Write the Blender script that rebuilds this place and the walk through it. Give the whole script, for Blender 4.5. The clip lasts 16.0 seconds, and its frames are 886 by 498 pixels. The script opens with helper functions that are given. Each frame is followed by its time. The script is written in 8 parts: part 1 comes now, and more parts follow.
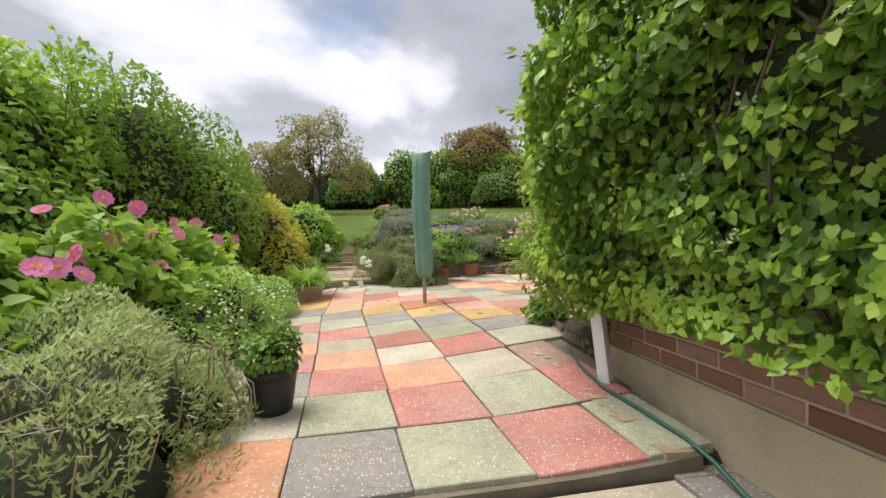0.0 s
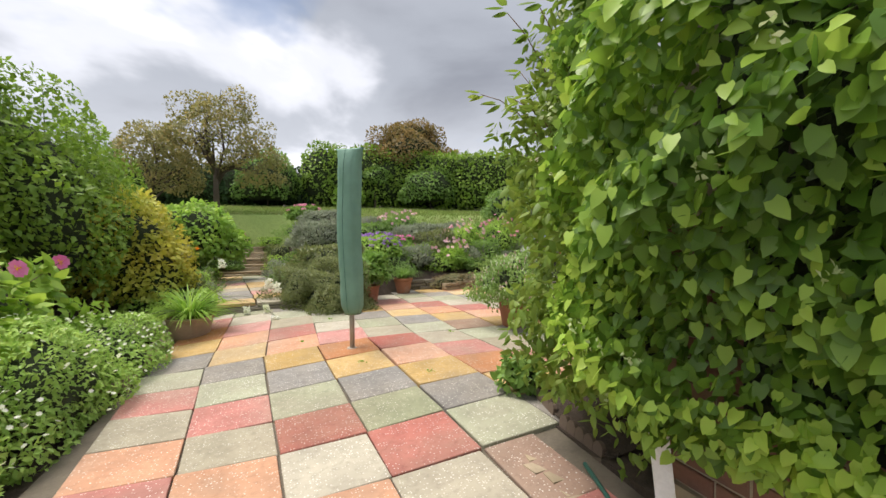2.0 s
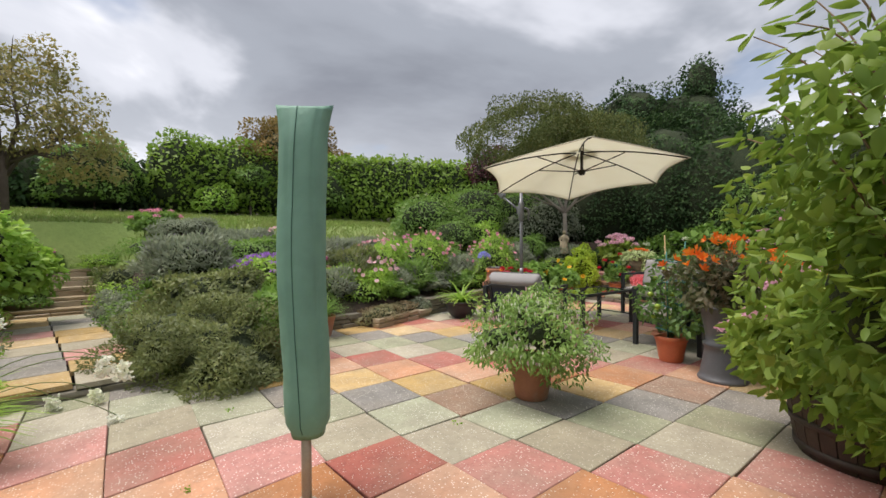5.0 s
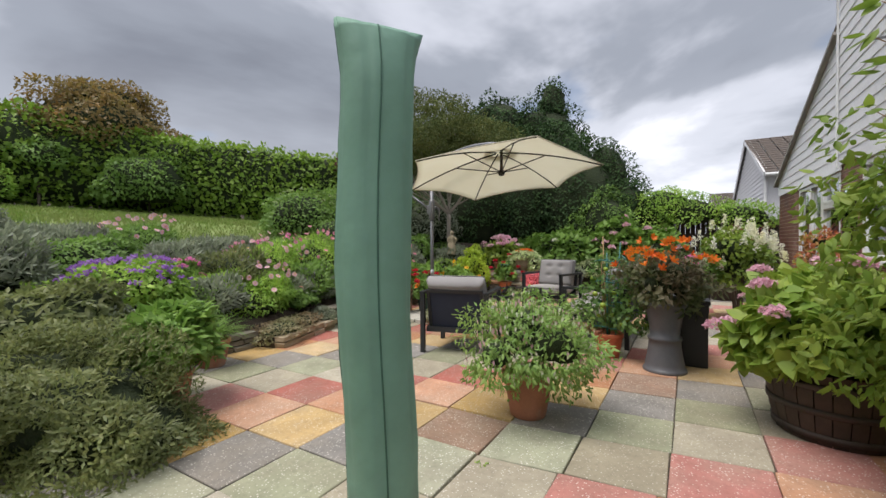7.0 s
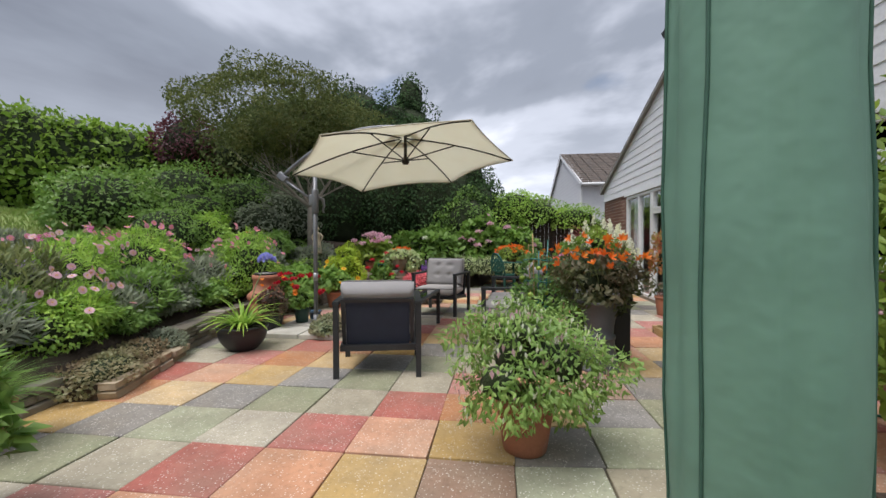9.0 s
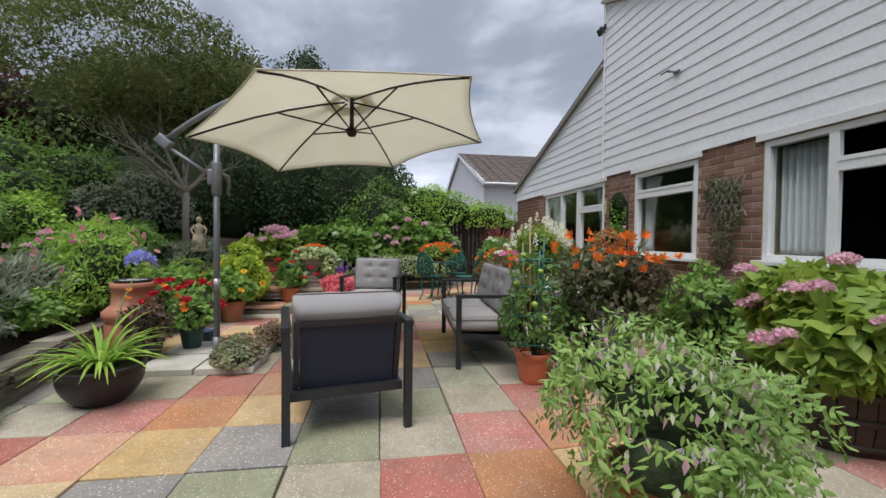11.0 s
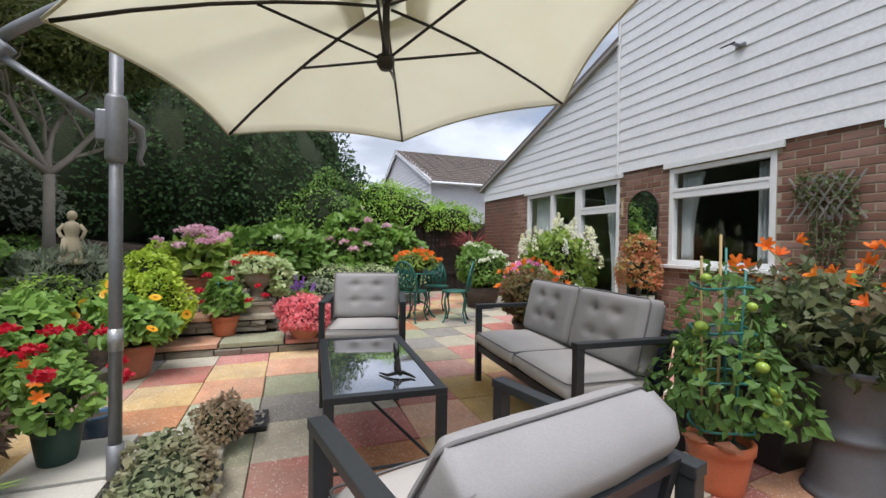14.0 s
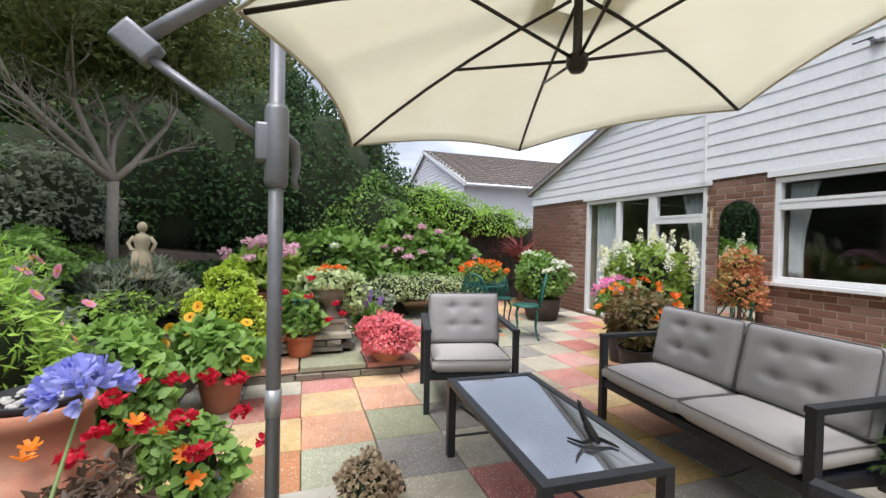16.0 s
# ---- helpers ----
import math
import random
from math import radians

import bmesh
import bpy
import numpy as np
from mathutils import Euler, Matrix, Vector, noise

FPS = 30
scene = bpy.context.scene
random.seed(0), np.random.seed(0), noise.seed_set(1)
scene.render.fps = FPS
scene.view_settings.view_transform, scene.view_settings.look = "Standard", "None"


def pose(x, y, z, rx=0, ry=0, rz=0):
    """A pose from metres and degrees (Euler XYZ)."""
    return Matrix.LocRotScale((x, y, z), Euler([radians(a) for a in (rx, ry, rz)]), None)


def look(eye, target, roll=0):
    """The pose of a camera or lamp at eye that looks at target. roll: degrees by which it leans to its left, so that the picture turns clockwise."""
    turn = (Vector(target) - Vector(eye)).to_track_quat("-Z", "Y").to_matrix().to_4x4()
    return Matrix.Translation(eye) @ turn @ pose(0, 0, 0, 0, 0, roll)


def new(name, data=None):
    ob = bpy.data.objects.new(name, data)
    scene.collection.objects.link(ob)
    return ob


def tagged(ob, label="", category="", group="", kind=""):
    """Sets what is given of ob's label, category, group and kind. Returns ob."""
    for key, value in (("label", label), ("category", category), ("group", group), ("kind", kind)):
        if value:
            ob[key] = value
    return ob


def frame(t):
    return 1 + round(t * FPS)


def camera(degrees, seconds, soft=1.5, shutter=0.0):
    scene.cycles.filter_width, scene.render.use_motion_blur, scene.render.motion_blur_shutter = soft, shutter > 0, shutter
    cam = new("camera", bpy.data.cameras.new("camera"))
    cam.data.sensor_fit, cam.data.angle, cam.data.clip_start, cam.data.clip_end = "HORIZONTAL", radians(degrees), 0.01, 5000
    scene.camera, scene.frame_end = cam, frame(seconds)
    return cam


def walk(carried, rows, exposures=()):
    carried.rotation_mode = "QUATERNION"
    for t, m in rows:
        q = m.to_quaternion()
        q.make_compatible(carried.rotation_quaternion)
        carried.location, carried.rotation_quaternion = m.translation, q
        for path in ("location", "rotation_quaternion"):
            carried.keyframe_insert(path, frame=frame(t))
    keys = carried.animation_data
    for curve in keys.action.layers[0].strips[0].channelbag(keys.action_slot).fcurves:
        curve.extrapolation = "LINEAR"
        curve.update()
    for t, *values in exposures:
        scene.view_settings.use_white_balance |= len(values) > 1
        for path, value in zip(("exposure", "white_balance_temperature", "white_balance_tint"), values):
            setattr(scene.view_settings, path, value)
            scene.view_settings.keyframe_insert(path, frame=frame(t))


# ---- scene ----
cam = camera(94.2, 16.0)
PATH = [
    (0, (0.437, 0.241, 0.701), (0.776, 2.212, 0.66), -1.6),
    (0.5, (0.455, 0.434, 0.648), (1.051, 2.343, 0.597), -1.2),
    (1, (0.507, 0.784, 0.776), (1.152, 2.676, 0.713), -1.0),
    (1.5, (0.512, 1.009, 0.901), (1.176, 2.894, 0.838), -0.6),
    (2, (0.505, 1.313, 0.96), (1.21, 3.184, 0.892), -0.5),
    (2.5, (0.515, 1.646, 0.969), (1.275, 3.495, 0.9), -0.2),
    (3, (0.523, 1.912, 1.008), (1.337, 3.738, 0.947), -0.5),
    (3.5, (0.498, 2.208, 1.05), (1.392, 3.996, 0.986), -0.5),
    (4, (0.513, 2.442, 1.129), (1.483, 4.191, 1.074), -1.2),
    (4.2, (0.513, 2.591, 1.102), (1.518, 4.319, 1.056), -1.1),
    (6.3, (0.114, 3.824, 1.141), (1.708, 5.033, 1.11), -0.2),
    (6.5, (0.13, 3.913, 1.121), (1.755, 5.078, 1.089), -0.4),
    (7, (0.128, 4.207, 1.125), (1.849, 5.226, 1.095), -0.3),
    (7.5, (0.189, 4.473, 1.107), (1.992, 5.337, 1.08), -0.4),
    (8, (0.269, 4.761, 1.117), (2.151, 5.438, 1.092), -0.4),
    (8.5, (0.373, 4.995, 1.125), (2.312, 5.484, 1.085), -0.8),
    (9, (0.486, 5.246, 1.121), (2.469, 5.509, 1.079), -0.1),
    (9.5, (0.686, 5.511, 1.115), (2.685, 5.552, 1.067), 0.2),
    (9.7, (0.752, 5.598, 1.114), (2.751, 5.564, 1.065), 0.2),
    (11.8, (1.895, 6.207, 1.048), (3.864, 5.858, 1.008), 0.7),
    (12, (2.008, 6.223, 1.036), (3.978, 5.878, 1.003), 0.5),
    (12.5, (2.327, 6.326, 1.05), (4.29, 5.943, 1.008), 0.6),
    (13, (2.636, 6.46, 1.069), (4.582, 6.0, 1.029), 0.7),
    (13.5, (2.875, 6.627, 1.085), (4.792, 6.059, 1.053), 0.8),
    (14, (3.113, 6.76, 1.122), (4.987, 6.063, 1.095), 0.8),
    (14.5, (3.346, 6.885, 1.238), (5.182, 6.091, 1.216), 0.8),
    (15, (3.494, 7.001, 1.364), (5.31, 6.164, 1.338), 0.7),
    (15.5, (3.619, 7.179, 1.388), (5.448, 6.372, 1.363), 0.8),
    (16, (3.721, 7.396, 1.276), (5.613, 6.749, 1.24), 1.2),
]
walk(cam, [(t, look(eye, target, roll)) for t, eye, target, roll in PATH], [(0.0, 0.65, 6650, 13), (3.5, 0.53, 6650, 12), (6.5, 0.28, 6450, 13), (9.5, 0.20, 6150, 13), (12.0, 0.17, 6050, 13), (14.0, 0.52, 6050, 13), (15.0, 0.68, 6050, 13), (16.0, 0.78, 6050, 13)])

# ---- world, sun ----
def build_world():
    w = bpy.data.worlds.new("sky")
    scene.world = w
    w.use_nodes = True
    nt = w.node_tree
    nt.nodes.clear()
    N = nt.nodes.new
    L = nt.links.new
    out = N("ShaderNodeOutputWorld")
    bg = N("ShaderNodeBackground")
    sky = N("ShaderNodeTexSky")
    sky.sky_type = "NISHITA"
    sky.sun_disc = False
    sky.sun_elevation, sky.sun_rotation = radians(78), radians(-55)
    sc = N("ShaderNodeVectorMath")
    sc.operation = "SCALE"
    sc.inputs["Scale"].default_value = 0.09
    L(sky.outputs[0], sc.inputs[0])
    tc = N("ShaderNodeTexCoord")
    sep = N("ShaderNodeSeparateXYZ")
    L(tc.outputs["Generated"], sep.inputs[0])
    up = N("ShaderNodeMath")
    up.operation = "MAXIMUM"
    up.inputs[1].default_value = 0.0
    L(sep.outputs["Z"], up.inputs[0])
    add = N("ShaderNodeMath")
    add.operation = "ADD"
    add.inputs[1].default_value = 0.22
    L(up.outputs[0], add.inputs[0])
    px, py = N("ShaderNodeMath"), N("ShaderNodeMath")
    px.operation = py.operation = "DIVIDE"
    L(sep.outputs["X"], px.inputs[0]), L(add.outputs[0], px.inputs[1])
    L(sep.outputs["Y"], py.inputs[0]), L(add.outputs[0], py.inputs[1])
    com = N("ShaderNodeCombineXYZ")
    L(px.outputs[0], com.inputs[0]), L(py.outputs[0], com.inputs[1])

    def cloud_noise(scale, detail, offset, distortion=0.0):
        mp = N("ShaderNodeMapping")
        mp.inputs["Location"].default_value = offset
        L(com.outputs[0], mp.inputs[0])
        n = N("ShaderNodeTexNoise")
        n.inputs["Scale"].default_value = scale
        n.inputs["Detail"].default_value = detail
        n.inputs["Roughness"].default_value = 0.52
        n.inputs["Distortion"].default_value = distortion
        L(mp.outputs[0], n.inputs["Vector"])
        return n.outputs["Fac"]

    def bank(fac, thick, thin):
        """A heavy bank of cloud to the north-north-east, thinner cover elsewhere."""
        def op(kind, p, q):
            m = N("ShaderNodeMath")
            m.operation = kind
            for k, v in enumerate((p, q)):
                if isinstance(v, float):
                    m.inputs[k].default_value = v
                else:
                    L(v, m.inputs[k])
            return m.outputs[0]
        d = op("ADD", op("MULTIPLY", sep.outputs["X"], 0.45), op("MULTIPLY", sep.outputs["Y"], 0.89))
        d = op("POWER", op("MAXIMUM", d, 0.0), 4.0)
        return op("ADD", fac, op("SUBTRACT", op("MULTIPLY", d, thick), thin))

    def ramp(fac, stops):
        r = N("ShaderNodeValToRGB")
        r.color_ramp.interpolation = "EASE"
        while len(r.color_ramp.elements) < len(stops):
            r.color_ramp.elements.new(0.5)
        for e, (p, c) in zip(r.color_ramp.elements, stops):
            e.position, e.color = p, (*c, 1)
        L(fac, r.inputs[0])
        return r.outputs[0]

    shade = ramp(bank(cloud_noise(0.75, 6, (3.1, 1.7, 0), 0.25), 0.15, 0.075), [(0.30, (0.95, 0.97, 1.02)), (0.40, (0.60, 0.63, 0.69)), (0.50, (0.32, 0.35, 0.40)), (0.66, (0.21, 0.23, 0.27))])
    gaps = ramp(cloud_noise(1.3, 5, (7.3, 4.4, 0), 0.2), [(0.60, (1, 1, 1)), (0.72, (0.35, 0.35, 0.35))])
    mix = N("ShaderNodeMix")
    mix.data_type = "RGBA"
    L(gaps, mix.inputs[0])
    L(sc.outputs[0], mix.inputs[6])
    L(shade, mix.inputs[7])
    # paler towards the horizon
    hz = N("ShaderNodeMapRange")
    hz.inputs["From Min"].default_value, hz.inputs["From Max"].default_value = 0.0, 0.35
    hz.inputs["To Min"].default_value, hz.inputs["To Max"].default_value = 0.55, 0.0
    L(up.outputs[0], hz.inputs["Value"])
    mix2 = N("ShaderNodeMix")
    mix2.data_type = "RGBA"
    L(hz.outputs[0], mix2.inputs[0])
    L(mix.outputs[2], mix2.inputs[6])
    mix2.inputs[7].default_value = (0.80, 0.84, 0.90, 1)
    L(mix2.outputs[2], bg.inputs[0])
    bg.inputs[1].default_value = SKY
    L(bg.outputs[0], out.inputs[0])


SKY = 1.0
build_world()
sun = new("sun", bpy.data.lights.new("sun", "SUN"))
sun.data.energy, sun.data.angle, sun.data.color = 3.1, radians(36), (1.0, 0.95, 0.88)
sun.matrix_world = look((-3.9, 3.0, 12.5), (0, 0, 0))


# ---- materials ----
def mat_base(name, rough=0.8, metal=0.0):
    m = bpy.data.materials.new(name)
    m.use_nodes = True
    b = m.node_tree.nodes["Principled BSDF"]
    b.inputs["Roughness"].default_value = rough
    b.inputs["Metallic"].default_value = metal
    return m, m.node_tree, b


def mixcol(nt, fac, a, b, mode="MIX"):
    n = nt.nodes.new("ShaderNodeMix")
    n.data_type, n.blend_type = "RGBA", mode
    for s, v in ((0, fac), (6, a), (7, b)):
        if isinstance(v, bpy.types.NodeSocket):
            nt.links.new(v, n.inputs[s])
        elif isinstance(v, (tuple, list)):
            n.inputs[s].default_value = (*v, 1)
        else:
            n.inputs[s].default_value = v
    return n.outputs[2]


def tnoise(nt, scale, detail=4, rough=0.55, coord="Object", stretch=None):
    tc = nt.nodes.new("ShaderNodeTexCoord")
    n = nt.nodes.new("ShaderNodeTexNoise")
    n.inputs["Scale"].default_value, n.inputs["Detail"].default_value, n.inputs["Roughness"].default_value = scale, detail, rough
    src = tc.outputs[coord]
    if stretch:
        mp = nt.nodes.new("ShaderNodeMapping")
        mp.inputs["Scale"].default_value = stretch
        nt.links.new(src, mp.inputs[0])
        src = mp.outputs[0]
    nt.links.new(src, n.inputs["Vector"])
    return n.outputs["Fac"]


def tramp(nt, fac, lo, hi, a=0.0, b=1.0):
    r = nt.nodes.new("ShaderNodeMapRange")
    r.inputs["From Min"].default_value, r.inputs["From Max"].default_value = lo, hi
    r.inputs["To Min"].default_value, r.inputs["To Max"].default_value = a, b
    nt.links.new(fac, r.inputs["Value"])
    return r.outputs[0]


def bumpit(nt, b, fac, strength=0.3, dist=0.01):
    n = nt.nodes.new("ShaderNodeBump")
    n.inputs["Strength"].default_value, n.inputs["Distance"].default_value = strength, dist
    nt.links.new(fac, n.inputs["Height"])
    nt.links.new(n.outputs[0], b.inputs["Normal"])


def surface(name, c1, c2, scale=6, rough=0.8, metal=0.0, bump=0.25, fine=60, stain=None, per_object=0.0, coord="Object", bdist=0.004):
    """Two-scale mottled surface."""
    m, nt, b = mat_base(name, rough, metal)
    col = mixcol(nt, tramp(nt, tnoise(nt, scale, 5, coord=coord), 0.3, 0.7), c1, c2)
    f = tnoise(nt, fine, 4, 0.65, coord=coord)
    col = mixcol(nt, tramp(nt, f, 0.35, 0.75, 0.0, 0.35), col, tuple(min(1, v * 0.55) for v in c1))
    if stain:
        col = mixcol(nt, tramp(nt, tnoise(nt, scale * 0.35, 6, 0.65, coord=coord), 0.52, 0.72), col, stain)
    if per_object:
        oi = nt.nodes.new("ShaderNodeObjectInfo")
        hs = nt.nodes.new("ShaderNodeHueSaturation")
        nt.links.new(tramp(nt, oi.outputs["Random"], 0, 1, 1 - per_object, 1 + per_object), hs.inputs["Value"])
        nt.links.new(tramp(nt, oi.outputs["Random"], 0, 1, 1.15, 0.85), hs.inputs["Saturation"])
        nt.links.new(col, hs.inputs["Color"])
        col = hs.outputs[0]
    nt.links.new(col, b.inputs["Base Color"])
    bumpit(nt, b, f, bump, bdist)
    return m


def slabmat(name, c, speck=(0.80, 0.76, 0.68)):
    """Weathered coloured concrete paving: worn aggregate, lichen, dirt."""
    m, nt, b = mat_base(name, 0.88)
    oi = nt.nodes.new("ShaderNodeObjectInfo")
    ns = tnoise(nt, 5, 5, 0.6, "Object")
    geo = nt.nodes.new("ShaderNodeNewGeometry")

    def wn(scale, detail, r=0.6):
        n = nt.nodes.new("ShaderNodeTexNoise")
        n.inputs["Scale"].default_value, n.inputs["Detail"].default_value, n.inputs["Roughness"].default_value = scale, detail, r
        nt.links.new(geo.outputs["Position"], n.inputs["Vector"])
        return n.outputs["Fac"]

    dark = tuple(v * 0.72 for v in c)
    col = mixcol(nt, tramp(nt, wn(4, 5), 0.35, 0.68), c, dark)
    col = mixcol(nt, tramp(nt, wn(1.4, 4), 0.42, 0.72, 0, 0.55), col, (0.33, 0.28, 0.21))
    col = mixcol(nt, tramp(nt, wn(28, 5, 0.7), 0.50, 0.72, 0, 0.55), col, tuple(v * 0.5 for v in c))
    vor = nt.nodes.new("ShaderNodeTexVoronoi")
    vor.inputs["Scale"].default_value = 74
    nt.links.new(geo.outputs["Position"], vor.inputs["Vector"])
    sp = mixcol(nt, tramp(nt, vor.outputs["Distance"], 0.20, 0.34, 1, 0), (0, 0, 0), (1, 1, 1))
    sep = nt.nodes.new("ShaderNodeSeparateColor")
    nt.links.new(vor.outputs["Color"], sep.inputs[0])
    pick = tramp(nt, sep.outputs[0], 0.45, 0.6, 0, 0.75)
    mul = nt.nodes.new("ShaderNodeMath")
    mul.operation = "MULTIPLY"
    nt.links.new(sp, mul.inputs[0]), nt.links.new(pick, mul.inputs[1])
    area = nt.nodes.new("ShaderNodeMath")
    area.operation = "MULTIPLY"
    nt.links.new(mul.outputs[0], area.inputs[0])
    nt.links.new(tramp(nt, wn(6, 4), 0.38, 0.60, 0.4, 1.0), area.inputs[1])
    col = mixcol(nt, area.outputs[0], col, speck)
    hs = nt.nodes.new("ShaderNodeHueSaturation")
    nt.links.new(tramp(nt, oi.outputs["Random"], 0, 1, 0.80, 1.12), hs.inputs["Value"])
    nt.links.new(tramp(nt, oi.outputs["Random"], 0, 1, 1.1, 0.82), hs.inputs["Saturation"])
    nt.links.new(col, hs.inputs["Color"])
    nt.links.new(hs.outputs[0], b.inputs["Base Color"])
    bumpit(nt, b, wn(160, 3, 0.7), 0.45, 0.003)
    return m


def leafmat(name, a, b_, c=None, rough=0.5, trans=0.42, spec=0.4):
    """Leaves: colour differs from leaf to leaf and in drifts, some light passes through."""
    m, nt, b = mat_base(name, rough)
    b.inputs["Specular IOR Level"].default_value = spec
    geo = nt.nodes.new("ShaderNodeNewGeometry")
    r = geo.outputs["Random Per Island"]
    gain = 1.55 if not name.endswith("petal") else 1.1
    a, b_, c = (tuple(min(0.9, v * gain * k) for v, k in zip(q, (1.03, 1.0, 1.0) if gain > 1.2 else (1, 1, 1))) for q in (a, b_, c or tuple(v * 0.7 for v in a)))
    col = mixcol(nt, r, a, b_)
    drift = tramp(nt, tnoise(nt, 2.2, 3, coord="Object"), 0.38, 0.62, 0, 0.7)
    col = mixcol(nt, drift, col, c)
    nt.links.new(col, b.inputs["Base Color"])
    tr = nt.nodes.new("ShaderNodeBsdfTranslucent")
    nt.links.new(col, tr.inputs["Color"])
    mx = nt.nodes.new("ShaderNodeMixShader")
    mx.inputs[0].default_value = trans
    nt.links.new(b.outputs[0], mx.inputs[1]), nt.links.new(tr.outputs[0], mx.inputs[2])
    nt.links.new(mx.outputs[0], nt.nodes["Material Output"].inputs[0])
    return m


def plain(name, c, rough=0.5, metal=0.0, var=0.15, scale=12):
    return surface(name, c, tuple(v * (1 - var) for v in c), scale, rough, metal, 0.12, 90)


M_slab = {
    "R": slabmat("red_slab", (0.49, 0.175, 0.14)),
    "O": slabmat("orange_slab", (0.57, 0.27, 0.135)),
    "Y": slabmat("yellow_slab", (0.56, 0.37, 0.135)),
    "G": slabmat("green_slab", (0.35, 0.365, 0.235)),
    "D": slabmat("grey_slab", (0.26, 0.245, 0.225)),
    "C": slabmat("cream_slab", (0.45, 0.405, 0.30)),
    "B": slabmat("brown_slab", (0.33, 0.20, 0.135)),
}
M_mortar = surface("sandy_joint", (0.12, 0.10, 0.075), (0.20, 0.17, 0.125), 5, 0.95, bump=0.5)
M_soil = surface("soil", (0.045, 0.032, 0.022), (0.085, 0.06, 0.042), 14, 0.95, bump=0.9, fine=45, bdist=0.02)
M_grass = surface("lawn_grass", (0.17, 0.25, 0.06), (0.23, 0.30, 0.08), 0.8, 0.9, bump=0.8, fine=14, stain=(0.19, 0.20, 0.08), bdist=0.03)
M_blade = leafmat("grass_blade", (0.12, 0.20, 0.04), (0.17, 0.25, 0.06), (0.20, 0.22, 0.08))
M_stone = surface("slate_stone", (0.27, 0.24, 0.19), (0.19, 0.165, 0.13), 7, 0.85, bump=0.8, fine=30, stain=(0.15, 0.14, 0.09), per_object=0.3, bdist=0.012)
M_sandstone = surface("sandstone", (0.45, 0.36, 0.24), (0.34, 0.26, 0.17), 5, 0.85, bump=0.6, fine=40, stain=(0.22, 0.19, 0.12), per_object=0.2, bdist=0.008)
M_brick = surface("red_brown_brick", (0.29, 0.145, 0.10), (0.185, 0.115, 0.09), 5, 0.85, bump=0.7, fine=70, stain=(0.12, 0.085, 0.08), per_object=0.32, bdist=0.004)
M_brickmortar = surface("brick_mortar", (0.46, 0.40, 0.30), (0.36, 0.31, 0.23), 8, 0.95, bump=0.5)
M_render = surface("cement_render", (0.47, 0.40, 0.28), (0.40, 0.335, 0.23), 2.5, 0.9, bump=0.5, fine=90, stain=(0.22, 0.19, 0.13))
M_white = surface("white_board", (0.80, 0.81, 0.83), (0.74, 0.75, 0.77), 2.0, 0.45, bump=0.05, fine=30)
M_frame = surface("white_upvc", (0.82, 0.83, 0.83), (0.77, 0.78, 0.78), 3, 0.3, bump=0.02)
M_tile = surface("roof_tile", (0.10, 0.085, 0.075), (0.15, 0.12, 0.10), 3, 0.9, bump=0.8, fine=18, per_object=0.2)
M_terra = surface("terracotta", (0.42, 0.17, 0.095), (0.33, 0.135, 0.08), 6, 0.8, bump=0.25, stain=(0.38, 0.27, 0.20))
M_terra2 = surface("orange_plastic_pot", (0.58, 0.17, 0.075), (0.52, 0.15, 0.07), 4, 0.5, bump=0.05)
M_buff = surface("buff_pot", (0.45, 0.33, 0.26), (0.37, 0.27, 0.21), 6, 0.85, bump=0.3, stain=(0.25, 0.20, 0.15))
M_black = plain("black_plastic", (0.022, 0.022, 0.024), 0.5)
M_greypot = plain("grey_plastic", (0.125, 0.127, 0.138), 0.5)
M_metal = plain("charcoal_powdercoat", (0.038, 0.042, 0.047), 0.42, 0.3)
M_sling = plain("navy_textile", (0.026, 0.032, 0.056), 0.8)
# one cushion fabric in two tones: shaded for backs, lit for upward-facing seats
M_cush_shade = surface("grey_cushion_shaded", (0.315, 0.305, 0.305), (0.27, 0.262, 0.262), 3, 0.95, bump=0.35, fine=220, bdist=0.002)
M_cush_lit = surface("grey_cushion_lit", (0.52, 0.49, 0.465), (0.46, 0.43, 0.41), 3, 0.95, bump=0.35, fine=220, bdist=0.002)
M_pipe = plain("grey_piping", (0.17, 0.162, 0.16), 0.8)
M_canopy = None
M_polegrey = surface("grey_painted_steel", (0.22, 0.225, 0.24), (0.17, 0.175, 0.185), 9, 0.45, 0.4, bump=0.08)
M_rib = plain("dark_steel_rib", (0.035, 0.03, 0.026), 0.45, 0.5)
M_cover = surface("green_cover", (0.175, 0.325, 0.25), (0.14, 0.275, 0.21), 2.5, 0.7, bump=0.35, fine=5, bdist=0.02)
M_barrel = surface("barrel_oak", (0.085, 0.055, 0.04), (0.05, 0.035, 0.027), 9, 0.75, bump=0.6, fine=50)
M_hoop = plain("rusty_hoop", (0.10, 0.08, 0.07), 0.65, 0.5)
M_bistro = plain("green_cast_metal", (0.02, 0.115, 0.088), 0.42, 0.2)
M_bark = surface("bark", (0.14, 0.11, 0.085), (0.09, 0.07, 0.055), 7, 0.95, bump=0.9, fine=30, bdist=0.02)
M_statue = surface("weathered_statue_stone", (0.46, 0.38, 0.25), (0.36, 0.30, 0.20), 6, 0.9, bump=0.5, stain=(0.24, 0.22, 0.15))
M_urn = surface("urn_stone", (0.33, 0.28, 0.21), (0.24, 0.20, 0.155), 8, 0.9, bump=0.6, stain=(0.16, 0.15, 0.10))
M_hose = plain("green_hose", (0.02, 0.11, 0.085), 0.4)
M_cane = plain("bamboo_cane", (0.40, 0.28, 0.12), 0.6)
